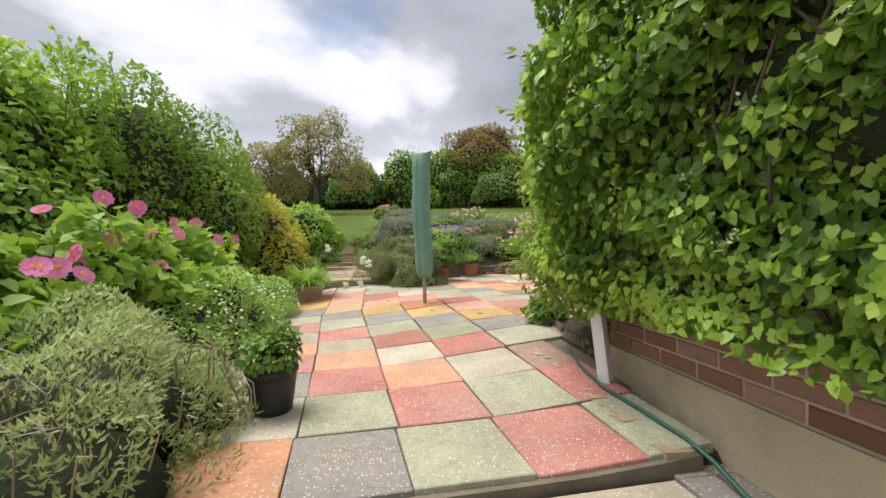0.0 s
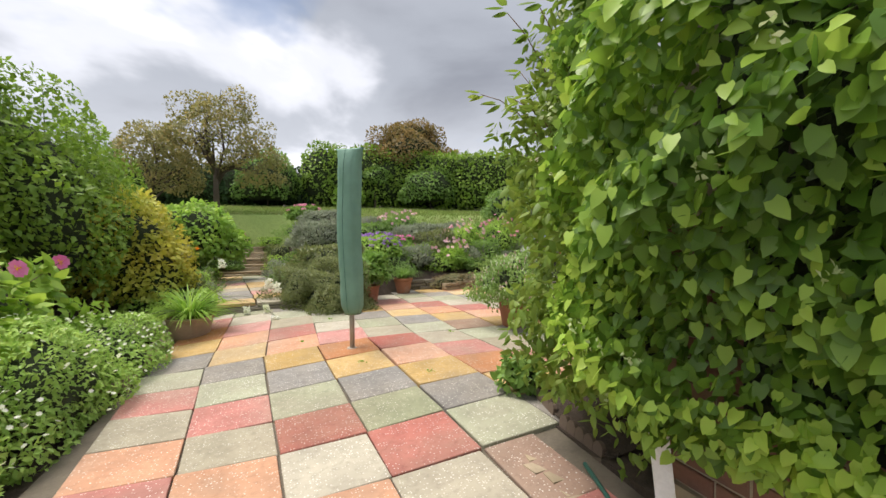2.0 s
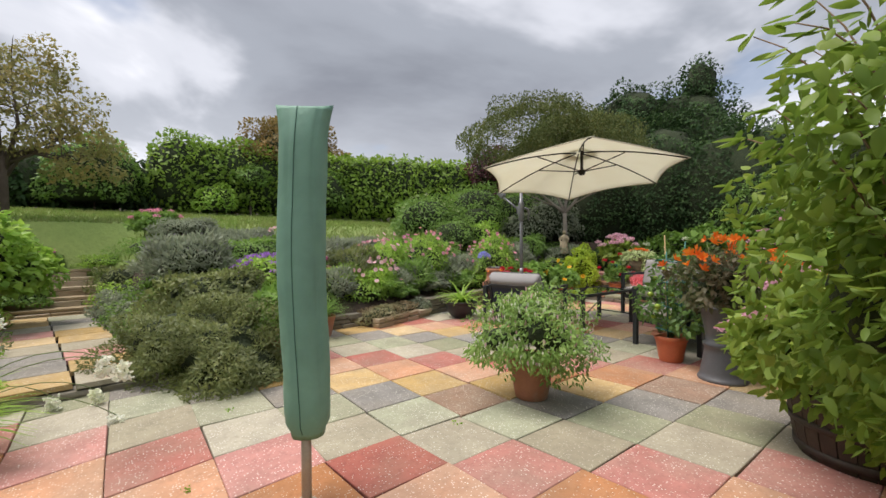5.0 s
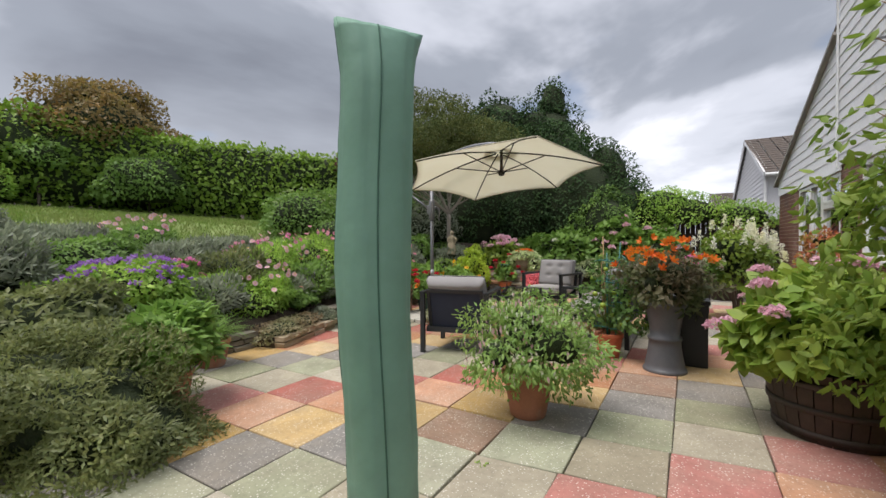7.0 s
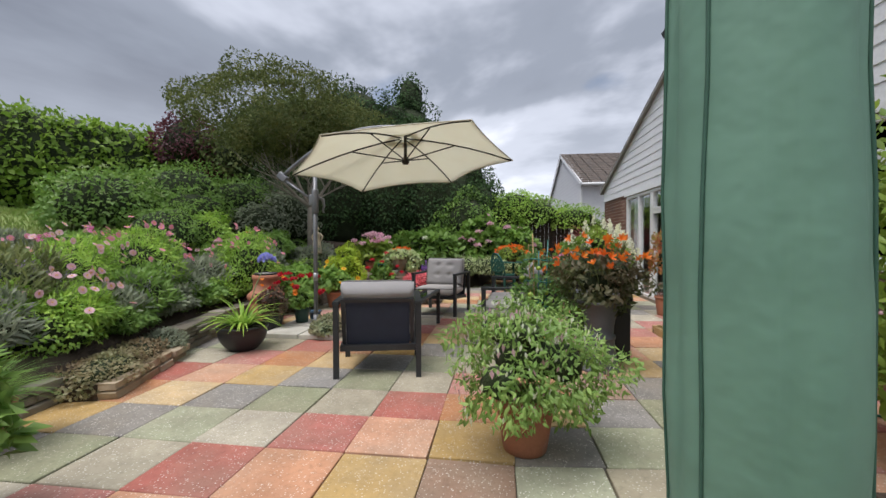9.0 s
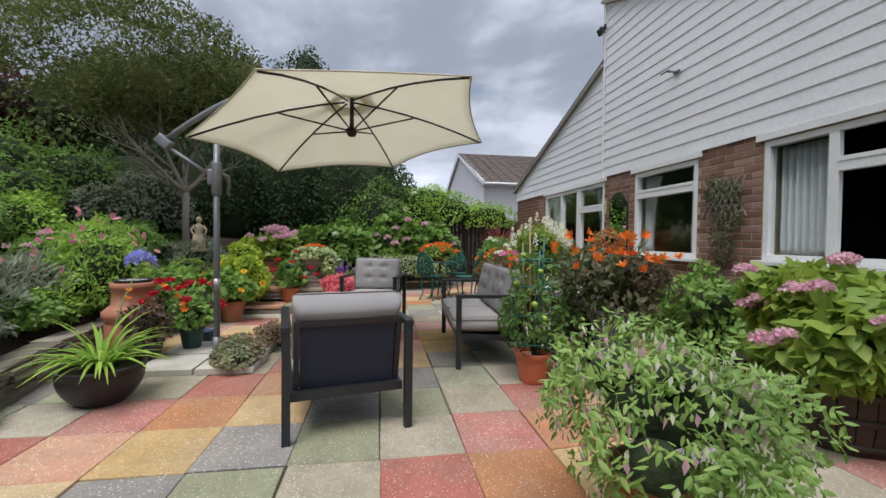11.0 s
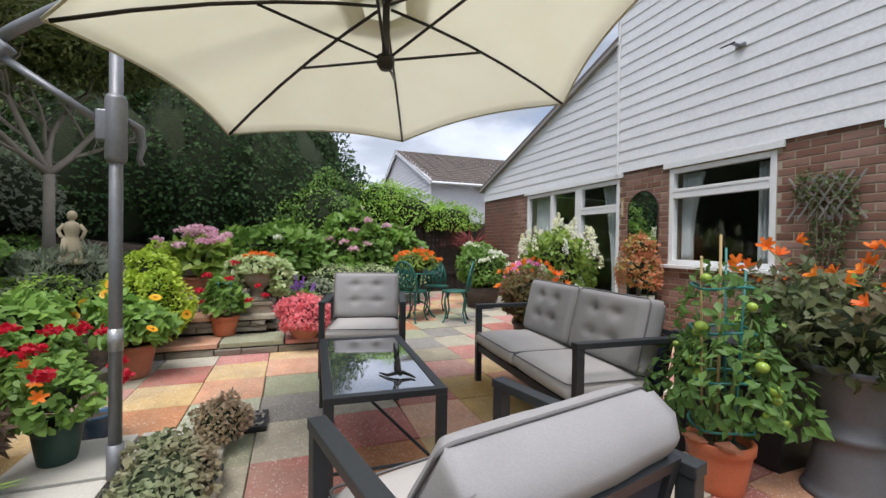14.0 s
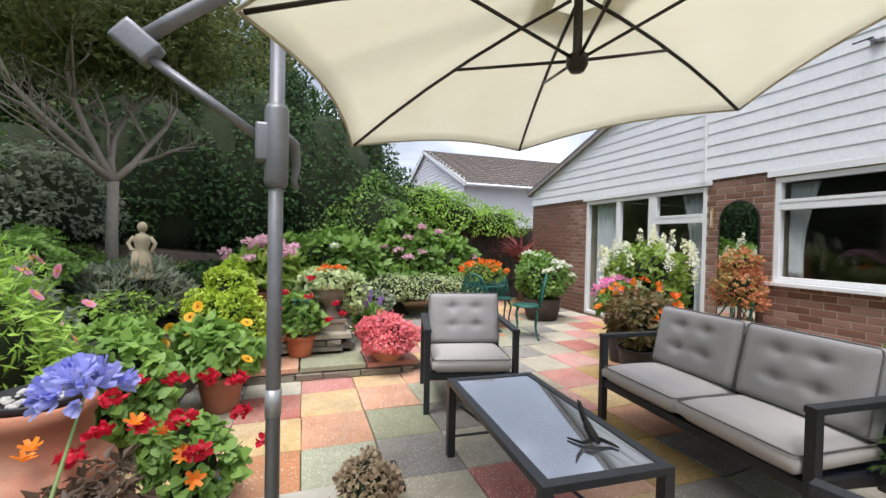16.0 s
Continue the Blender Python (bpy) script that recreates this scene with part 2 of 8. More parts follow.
M_teal = plain("teal_plastic", (0.02, 0.16, 0.14), 0.45)
M_stem = plain("green_stem", (0.14, 0.20, 0.06), 0.6)
M_curtain = surface("net_curtain", (0.62, 0.64, 0.64), (0.52, 0.54, 0.55), 4, 0.9, bump=0.2, fine=25)
# interior dimness put into the base colour of the rooms
M_room = plain("painted_dim_room", (0.055, 0.05, 0.045), 0.9)
M_fence = surface("dark_fence_wood", (0.07, 0.055, 0.045), (0.045, 0.036, 0.03), 6, 0.9, bump=0.4, fine=40)
# near-black on purpose: shade in the gaps between leaves, put into the core's colour
M_core = surface("painted_shade_core", (0.018, 0.03, 0.010), (0.032, 0.046, 0.015), 8, 0.95, bump=0.8, fine=30, bdist=0.03)
M_pebble = surface("pebbles", (0.40, 0.39, 0.36), (0.28, 0.26, 0.24), 9, 0.8, bump=0.2, per_object=0.3)


def canopy_mat():
    m, nt, b = mat_base("cream_canopy", 0.85)
    col = mixcol(nt, tramp(nt, tnoise(nt, 2.0, 5, 0.6), 0.35, 0.7), (0.88, 0.87, 0.77), (0.84, 0.82, 0.71))
    nt.links.new(col, b.inputs["Base Color"])
    tr = nt.nodes.new("ShaderNodeBsdfTranslucent")
    nt.links.new(col, tr.inputs["Color"])
    mx = nt.nodes.new("ShaderNodeMixShader")
    mx.inputs[0].default_value = 0.58
    nt.links.new(b.outputs[0], mx.inputs[1]), nt.links.new(tr.outputs[0], mx.inputs[2])
    nt.links.new(mx.outputs[0], nt.nodes["Material Output"].inputs[0])
    bumpit(nt, b, tnoise(nt, 300, 2), 0.2, 0.001)
    return m


M_canopy = canopy_mat()


def glass_mat():
    m, nt, b = mat_base("window_glass", 0.02)
    b.inputs["Base Color"].default_value = (0.9, 0.95, 0.95, 1)
    b.inputs["Transmission Weight"].default_value = 1.0
    b.inputs["IOR"].default_value = 1.45
    return m


M_glass = glass_mat()
M_tabletop, _nt, _b = mat_base("black_glass_top", 0.03)
_b.inputs["Base Color"].default_value = (0.42, 0.44, 0.47, 1)
_b.inputs["Metallic"].default_value = 0.75
_b.inputs["Specular IOR Level"].default_value = 1.0
_b.inputs["Coat Weight"].default_value = 1.0
_b.inputs["Coat IOR"].default_value = 2.2
M_mirror, _nt, _b = mat_base("mirror", 0.02, 1.0)
_b.inputs["Base Color"].default_value = (0.75, 0.77, 0.76, 1)

L_ivy = leafmat("climber_leaf", (0.075, 0.165, 0.022), (0.20, 0.325, 0.04), (0.065, 0.13, 0.02), 0.34)
L_ivynew = leafmat("climber_new_leaf", (0.24, 0.38, 0.05), (0.34, 0.45, 0.075), (0.17, 0.29, 0.045), 0.4)
L_hedge = leafmat("hedge_leaf", (0.16, 0.29, 0.04), (0.30, 0.42, 0.06), (0.12, 0.22, 0.035))
L_hedge2 = leafmat("clipped_hedge_leaf", (0.125, 0.22, 0.028), (0.20, 0.30, 0.04), (0.09, 0.165, 0.022))
L_yg = leafmat("yellow_green_leaf", (0.125, 0.205, 0.03), (0.205, 0.27, 0.045), (0.08, 0.145, 0.022))
L_gold = leafmat("golden_leaf", (0.36, 0.34, 0.04), (0.42, 0.38, 0.07), (0.22, 0.28, 0.04))
L_mid = leafmat("garden_leaf", (0.105, 0.20, 0.04), (0.17, 0.28, 0.055), (0.08, 0.145, 0.035))
L_bright = leafmat("bright_leaf", (0.18, 0.32, 0.045), (0.29, 0.42, 0.07), (0.13, 0.24, 0.04))
L_lav = leafmat("grey_green_leaf", (0.16, 0.20, 0.13), (0.22, 0.25, 0.17), (0.12, 0.14, 0.10))
L_rosemary = leafmat("rosemary_leaf", (0.20, 0.29, 0.10), (0.31, 0.38, 0.155), (0.17, 0.19, 0.075))
L_jun = leafmat("juniper_leaf", (0.11, 0.145, 0.05), (0.18, 0.20, 0.07), (0.07, 0.09, 0.035))
L_dark = leafmat("dark_evergreen_leaf", (0.024, 0.052, 0.018), (0.05, 0.09, 0.028), (0.016, 0.037, 0.014), 0.65, 0.2, 0.15)
L_tree = leafmat("tree_leaf", (0.048, 0.078, 0.022), (0.10, 0.115, 0.034), (0.034, 0.056, 0.018), 0.6, 0.3, 0.2)
L_olive = leafmat("olive_tree_leaf", (0.07, 0.095, 0.028), (0.125, 0.135, 0.042), (0.045, 0.068, 0.022), 0.6, 0.3, 0.2)
L_autumn = leafmat("rusty_tree_leaf", (0.15, 0.11, 0.035), (0.22, 0.14, 0.045), (0.10, 0.10, 0.03))
L_thin = leafmat("thin_tree_leaf", (0.17, 0.175, 0.06), (0.28, 0.22, 0.075), (0.13, 0.15, 0.055))
L_dusk = leafmat("dull_climber_leaf", (0.05, 0.085, 0.03), (0.10, 0.13, 0.045), (0.07, 0.07, 0.035))
L_purple = leafmat("purple_tree_leaf", (0.07, 0.02, 0.03), (0.11, 0.035, 0.04), (0.04, 0.015, 0.02))
L_phorm = leafmat("bronze_sword_leaf", (0.14, 0.035, 0.035), (0.20, 0.06, 0.05), (0.10, 0.03, 0.03))
L_varieg = leafmat("variegated_leaf", (0.45, 0.50, 0.30), (0.20, 0.28, 0.10), (0.30, 0.36, 0.18))
L_mound = leafmat("feathery_light_leaf", (0.22, 0.36, 0.07), (0.36, 0.50, 0.13), (0.17, 0.29, 0.06))
P_pink = leafmat("pink_petal", (0.72, 0.25, 0.40), (0.80, 0.40, 0.52), (0.62, 0.22, 0.36), 0.6)
P_hot = leafmat("hot_pink_petal", (0.78, 0.16, 0.44), (0.88, 0.36, 0.60), (0.70, 0.13, 0.38), 0.6)
P_palepink = leafmat("pale_pink_petal", (0.72, 0.42, 0.52), (0.78, 0.58, 0.62), (0.62, 0.32, 0.44), 0.6)
P_red = leafmat("red_petal", (0.50, 0.008, 0.03), (0.62, 0.02, 0.05), (0.40, 0.008, 0.02), 0.55)
P_orange = leafmat("orange_petal", (0.85, 0.17, 0.02), (0.92, 0.33, 0.03), (0.75, 0.10, 0.02), 0.5)
P_yellow = leafmat("yellow_petal", (0.90, 0.55, 0.02), (0.95, 0.68, 0.05), (0.85, 0.45, 0.02), 0.5)
P_sun = leafmat("golden_petal", (0.85, 0.42, 0.015), (0.92, 0.52, 0.03), (0.78, 0.34, 0.015), 0.4)
P_white = leafmat("white_petal", (0.82, 0.82, 0.70), (0.72, 0.78, 0.50), (0.85, 0.85, 0.78), 0.6)
P_blue = leafmat("blue_petal", (0.34, 0.37, 0.76), (0.48, 0.50, 0.86), (0.28, 0.28, 0.66), 0.5)
P_purple = leafmat("purple_petal", (0.36, 0.16, 0.55), (0.45, 0.26, 0.66), (0.28, 0.12, 0.45), 0.6)
P_mauve = leafmat("mauve_petal", (0.30, 0.24, 0.38), (0.38, 0.32, 0.45), (0.24, 0.20, 0.30), 0.7)
P_brown = leafmat("brown_disc", (0.05, 0.02, 0.01), (0.08, 0.035, 0.015), (0.04, 0.02, 0.01), 0.8, 0.05)
P_salmon = leafmat("crimson_leaflet", (0.55, 0.12, 0.15), (0.65, 0.25, 0.25), (0.42, 0.08, 0.10), 0.6)


# ---- mesh helpers ----
def part(name, bm, material, parent=None, label="", smooth=False, kind=""):
    me = bpy.data.meshes.new(name)
    bm.to_mesh(me)
    bm.free()
    me.materials.append(material)
    if smooth:
        me.shade_smooth()
    ob = new(name, me)
    ob.parent = parent
    return tagged(ob, label=label, kind=kind)


def thing(name, at, label, category, group="", rz=0.0):
    e = new(name)
    e.empty_display_size = 0.1
    e.matrix_world = pose(at[0], at[1], at[2], 0, 0, rz)
    return tagged(e, label, category, group)


def box(bm, x0, y0, z0, x1, y1, z1, m=None, bevel=0.0):
    r = bmesh.ops.create_cube(bm, size=1.0, matrix=Matrix.Translation(((x0 + x1) / 2, (y0 + y1) / 2, (z0 + z1) / 2)) @ Matrix.Diagonal((abs(x1 - x0), abs(y1 - y0), abs(z1 - z0), 1)))
    vs = r["verts"]
    if bevel:
        es = list({e for v in vs for e in v.link_edges})
        vs = bmesh.ops.bevel(bm, geom=es, offset=bevel, segments=2, affect="EDGES", profile=0.7)["verts"]
    if m is not None:
        bmesh.ops.transform(bm, matrix=m, verts=vs)
    return vs


def bar(bm, a, b, w, h=None, bevel=0.0):
    """A rectangular bar from a to b."""
    a, b = Vector(a), Vector(b)
    d = b - a
    q = d.to_track_quat("X", "Z").to_matrix().to_4x4()
    return box(bm, 0, -w / 2, -(h or w) / 2, d.length, w / 2, (h or w) / 2, Matrix.Translation(a) @ q, bevel)


def tube(bm, pts, radii, sides=8, cap=True):
    pts = [Vector(p) for p in pts]
    if not hasattr(radii, "__len__"):
        radii = [radii] * len(pts)
    rings = []
    ref = Vector((0, 0, 1))
    d0 = (pts[1] - pts[0]).normalized()
    if abs(d0.dot(ref)) > 0.9:
        ref = Vector((1, 0, 0))
    for i, p in enumerate(pts):
        d = (pts[min(i + 1, len(pts) - 1)] - pts[max(i - 1, 0)]).normalized()
        u = (ref - d * ref.dot(d)).normalized()
        ref = u
        v = d.cross(u)
        rings.append([bm.verts.new(p + (u * math.cos(k * 2 * math.pi / sides) + v * math.sin(k * 2 * math.pi / sides)) * radii[i]) for k in range(sides)])
    for r0, r1 in zip(rings, rings[1:]):
        for k in range(sides):
            bm.faces.new((r0[k], r0[(k + 1) % sides], r1[(k + 1) % sides], r1[k]))
    if cap:
        bm.faces.new(rings[0][::-1])
        bm.faces.new(rings[-1])


def lathe(bm, prof, sides=28, at=(0, 0, 0), wob=0.0):
    """prof: (radius, z) from the foot outside up, over the rim and down inside."""
    rings = []
    for r, z in prof:
        if r < 1e-4:
            rings.append([bm.verts.new((at[0], at[1], at[2] + z))])
        else:
            rings.append([bm.verts.new((at[0] + r * math.cos(2 * math.pi * k / sides), at[1] + r * math.sin(2 * math.pi * k / sides), at[2] + z)) for k in range(sides)])
    for a, b in zip(rings, rings[1:]):
        for k in range(sides):
            j = (k + 1) % sides
            if len(a) == 1 and len(b) > 1:
                bm.faces.new((a[0], b[j], b[k]))
            elif len(b) == 1 and len(a) > 1:
                bm.faces.new((a[k], a[j], b[0]))
            elif len(a) > 1:
                bm.faces.new((a[k], a[j], b[j], b[k]))


RNG = np.random.default_rng(7)
OVATE = (np.array([(0, 0, 0), (-0.2, 0.22, -0.03), (0, 0.25, 0.02), (0.2, 0.22, -0.03), (-0.22, 0.5, -0.06), (0, 0.52, 0.0), (0.22, 0.5, -0.06), (-0.13, 0.78, -0.09), (0, 0.8, -0.05), (0.13, 0.78, -0.09), (0, 1.0, -0.12)]),
         [(0, 2, 1), (0, 3, 2), (1, 2, 5), (1, 5, 4), (2, 3, 6), (2, 6, 5), (4, 5, 8), (4, 8, 7), (5, 6, 9), (5, 9, 8), (7, 8, 10), (8, 9, 10)])
KITE = (np.array([(0, 0, 0), (-0.32, 0.42, 0.10), (0, 1, -0.08), (0.32, 0.42, 0.10)]), [(0, 2, 1), (0, 3, 2)])
THIN = (np.array([(0, 0, 0), (-0.07, 0.4, 0.02), (0, 1, -0.05), (0.07, 0.4, 0.02)]), [(0, 2, 1), (0, 3, 2)])
LANCE = (np.array([(0, 0, 0), (-0.17, 0.4, 0.06), (0, 1, -0.18), (0.17, 0.4, 0.06)]), [(0, 2, 1), (0, 3, 2)])
HEART = (np.array([(0, 0, 0), (-0.30, -0.10, 0.02), (-0.44, 0.25, 0.035), (-0.28, 0.68, 0.01), (0, 1.05, -0.09), (0.28, 0.68, 0.01), (0.44, 0.25, 0.035), (0.30, -0.10, 0.02), (0, 0.40, -0.02)]),
         [(8, 1, 0), (8, 2, 1), (8, 3, 2), (8, 4, 3), (8, 5, 4), (8, 6, 5), (8, 7, 6), (8, 0, 7)])
PETAL = (np.array([(0, 0, 0), (-0.40, 0.35, 0.12), (-0.28, 0.9, 0.05), (0.28, 0.9, 0.05), (0.40, 0.35, 0.12)]), [(0, 2, 1), (0, 3, 2), (0, 4, 3)])


def blades(n_seg):
    v, f = [], []
    for i in range(n_seg + 1):
        t = i / n_seg
        w = 0.022 * (1 - t ** 2.2) + 0.001
        v += [(-w, t * (1 - 0.22 * t), 0.0 - 0.50 * t ** 2.4 + 0.006), (w, t * (1 - 0.22 * t), 0.0 - 0.50 * t ** 2.4 + 0.006)]
    for i in range(n_seg):
        a = 2 * i
        f += [(a, a + 1, a + 3), (a, a + 3, a + 2)]
    return np.array(v), f


STRAP = blades(5)


def leafmesh(name, P, D, Nn, S, shape, material, parent=None, label="", kind="", wide=1.0):
    """One mesh of many leaves: at P, pointing along D, facing Nn, of size S."""
    V, F = shape
    V = V * np.array([wide, 1, 1])
    D = D / (np.linalg.norm(D, axis=1, keepdims=True) + 1e-9)
    X = np.cross(D, Nn)
    X /= np.linalg.norm(X, axis=1, keepdims=True) + 1e-9
    Z = np.cross(X, D)
    S = np.asarray(S).reshape(-1, 1, 1)
    co = P[:, None, :] + S * (V[None, :, 0:1] * X[:, None, :] + V[None, :, 1:2] * D[:, None, :] + V[None, :, 2:3] * Z[:, None, :])
    n, k = len(P), len(V)
    F = np.array(F)
    tri = (F[None] + (np.arange(n) * k)[:, None, None]).reshape(-1)
    nt_ = n * len(F)
    me = bpy.data.meshes.new(name)
    me.vertices.add(n * k)
    me.vertices.foreach_set("co", co.reshape(-1).astype(np.float32))
    me.loops.add(nt_ * 3)
    me.loops.foreach_set("vertex_index", tri.astype(np.int32))
    me.polygons.add(nt_)
    me.polygons.foreach_set("loop_start", (np.arange(nt_) * 3).astype(np.int32))
    me.update(calc_edges=True)
    me.validate()
    if len(V) > 5:
        me.shade_smooth()
    me.materials.append(material)
    ob = new(name, me)
    ob.parent = parent
    return tagged(ob, label=label, kind=kind)


def unit(n):
    v = RNG.normal(size=(n, 3))
    return v / np.linalg.norm(v, axis=1, keepdims=True)


def blob_points(blobs, n, lump=0.12, depth=0.25, low=-0.6, freq=2.5):
    """Points and outward ways on the lumpy skin of some ellipsoids (cx, cy, cz, rx, ry, rz)."""
    B = np.array(blobs, float)
    area = (B[:, 3] * B[:, 4] + B[:, 3] * B[:, 5] + B[:, 4] * B[:, 5])
    which = RNG.choice(len(B), size=int(n * 1.6), p=area / area.sum())
    u = unit(len(which))
    b = B[which]
    ph = b[:, :3].sum(axis=1, keepdims=True)
    wave = (np.sin(u * freq * 2 + ph) * np.cos(u[:, [1, 2, 0]] * freq * 1.7 + ph * 1.3)).sum(axis=1, keepdims=True)
    r = 1 + lump * wave - depth * RNG.random((len(u), 1)) ** 2.5
    P = b[:, :3] + u * b[:, 3:6] * r
    N = u / b[:, 3:6]
    N /= np.linalg.norm(N, axis=1, keepdims=True)
    keep = u[:, 2] > low
    for c in B:
        q = (P - c[:3]) / (c[3:6])
        inside = (q ** 2).sum(axis=1) < 0.55
        keep &= ~inside
    P, N = P[keep][:n], N[keep][:n]
    return P, N


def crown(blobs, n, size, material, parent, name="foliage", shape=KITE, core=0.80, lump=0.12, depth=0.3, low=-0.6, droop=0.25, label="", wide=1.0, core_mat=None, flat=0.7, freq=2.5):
    """A mass of leaves over a solid core with the inner shade painted dark. Places are in the parent's own space."""
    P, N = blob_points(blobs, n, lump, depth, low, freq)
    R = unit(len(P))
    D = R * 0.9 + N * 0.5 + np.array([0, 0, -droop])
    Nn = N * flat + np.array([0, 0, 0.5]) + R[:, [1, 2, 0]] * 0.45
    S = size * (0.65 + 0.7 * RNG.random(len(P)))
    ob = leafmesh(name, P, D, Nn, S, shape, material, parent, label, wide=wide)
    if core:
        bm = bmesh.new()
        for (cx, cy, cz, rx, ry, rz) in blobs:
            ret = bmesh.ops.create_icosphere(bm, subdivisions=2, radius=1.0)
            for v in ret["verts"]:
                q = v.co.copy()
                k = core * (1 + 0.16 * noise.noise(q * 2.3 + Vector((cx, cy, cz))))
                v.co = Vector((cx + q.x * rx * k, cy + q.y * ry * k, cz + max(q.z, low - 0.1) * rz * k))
        part("inner_growth", bm, core_mat or M_core, parent, "solid inner mass for the twigs, shade painted into its colour", smooth=True, kind="stuff")
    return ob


def heads(places, r, n_each, size, material, parent, name="flowers", shape=PETAL, squash=0.7, label=""):
    """Rounded flower heads made of many petals; each head a part of its own where they can be counted."""
    if 1 < len(places) <= 40 and parent is not None and name == "flowers":
        for p in places:
            heads([p], r, n_each, size, material, parent, "flower_head", shape, squash, label)
        return None
    P, N = [], []
    for p in places:
        u = unit(n_each)
        u[:, 2] = np.abs(u[:, 2]) * 1.0 - 0.25
        P.append(np.array(p) + u * np.array([r, r, r * squash]) * (0.8 + 0.25 * RNG.random((n_each, 1))))
        N.append(u)
    P, N = np.concatenate(P), np.concatenate(N)
    R = unit(len(P))
    return leafmesh(name, P, R + N * 0.25, N + 0.3 * R[:, [2, 0, 1]], size * (0.7 + 0.6 * RNG.random(len(P))), shape, material, parent, label)


def on_blobs(blobs, n, out=1.0, low=0.0):
    P, N = blob_points(blobs, n * 4, 0.05, 0.02, low)
    idx = RNG.choice(len(P), n, replace=False)
    return P[idx] + N[idx] * (out - 1.0), N[idx]


def sm(t):
    t = max(0.0, min(1.0, t))
    return t * t * (3 - 2 * t)


def gz(x, y):
    """Height of the paving."""
    return -0.15 + 0.15 * sm((0.6 * x + 0.3 * y - 1.1) / 1.3)


# ---- ground ----
def edge_y(x):
    """Where the paving ends and the bank of the garden begins."""
    pts = [(-9, 7.3), (0.62, 7.3), (0.9, 6.9), (1.6, 7.7), (2.2, 8.15), (3.0, 8.25), (4.2, 8.6), (5.2, 8.8), (7.0, 8.5), (7.9, 8.2), (9.0, 7.9), (10.0, 7.4), (10.6, 5.6), (14, 5.4), (60, 5.4)]
    for (a, ya), (b, yb) in zip(pts, pts[1:]):
        if x <= b:
            return ya + (yb - ya) * (x - a) / (b - a)
    return pts[-1][1]


def path_x(y):
    return 0.12 - 0.14 * (y - 7.3)


def terrain(x, y):
    d = y - edge_y(x)
    base = gz(x, y)
    if x < -0.75 and y > 1.0:
        base += 0.10 * sm((-0.75 - x) / 0.5)
    if d < 0:
        z = base
    else:
        lawn = 1.32 + 0.105 * (y - 11.2)
        z = min(0.26 * sm(d / 0.12) + 0.28 * d, lawn) if d < 6 else lawn
        z = max(z, base)
    if y > 6.8 and y < 13 and abs(x - path_x(y)) < 1.5:
        k = sm((1.5 - abs(x - path_x(y))) / 0.85)
        zp = 0.02 + max(0, min(0.6, (y - 11.4) * 0.42))
        z = z * (1 - k) + min(z, zp) * k
    if y < 1.63 and x < 6:
        z = min(z, -0.17)
    return min(z, 3.4)


bm = bmesh.new()
xs = sorted(set([-60, -40, -25, -15, -10] + [round(-7 + 0.25 * i, 3) for i in range(98)] + [20, 25, 32, 45, 70]))
ys = sorted(set([-60, -40, -25, -15, -8, -5, -3, -1, 0.5, 1.5, 1.62, 1.66] + [round(2 + 0.2 * i, 3) for i in range(94)] + [22, 25, 30, 38, 50, 80, 150, 400]))
grid = [[bm.verts.new((x, y, terrain(x, y) - 0.06 + (0.015 * noise.noise(Vector((x * 2, y * 2, 0))) if y > 6.5 else 0))) for x in xs] for y in ys]
for r0, r1 in zip(grid, grid[1:]):
    for i in range(len(xs) - 1):
        bm.faces.new((r0[i], r0[i + 1], r1[i + 1], r1[i]))
ground = part("ground", bm, M_soil, None, "dark garden soil between the plants", True, "structure")
ground["category"] = "ground"

# the lawn: a sheet a little above the soil, with blades
LAWN = [(-0.6, 12.2), (1.2, 11.4), (3.2, 11.35), (5.0, 11.5), (6.6, 11.7), (8.0, 12.1), (9.4, 12.8), (11.5, 13.4), (8.6, 16.2), (5.6, 18.8), (-5.0, 18.8), (-4.0, 13.5)]
bm = bmesh.new()


def inside(x, y, poly):
    c = False
    for (x1, y1), (x2, y2) in zip(poly, poly[1:] + poly[:1]):
        if (y1 > y) != (y2 > y) and x < (x2 - x1) * (y - y1) / (y2 - y1) + x1:
            c = not c
    return c


gx = [-5 + 0.3 * i for i in range(57)]
gy = [11.2 + 0.3 * i for i in range(27)]
gv = {}
for i in range(len(gx) - 1):
    for j in range(len(gy) - 1):
        if inside(gx[i] + 0.15, gy[j] + 0.15, LAWN):
            q = []
            for a, b in ((i, j), (i + 1, j), (i + 1, j + 1), (i, j + 1)):
                if (a, b) not in gv:
                    gv[a, b] = bm.verts.new((gx[a], gy[b], terrain(gx[a], gy[b]) + 0.01))
                q.append(gv[a, b])
            bm.faces.new(q)
lawn = part("lawn", bm, M_grass, None, "mown green lawn sloping up to the hedge", True, "structure")
lawn["category"] = "lawn"
P = []
while len(P) < 26000:
    x, y = RNG.uniform(-5, 11.5), 11.2 + 7.4 * RNG.random() ** 1.5
    if inside(x, y, LAWN):
        P.append((x, y, terrain(x, y)))
P = np.array(P)
g = leafmesh("grass", P, np.array([0, 0, 1.0]) + unit(len(P)) * 0.45, unit(len(P)), 0.05 + 0.05 * RNG.random(len(P)), KITE, M_blade, None, "short mown lawn grass", "stuff", 0.35)
g["category"] = "grass"

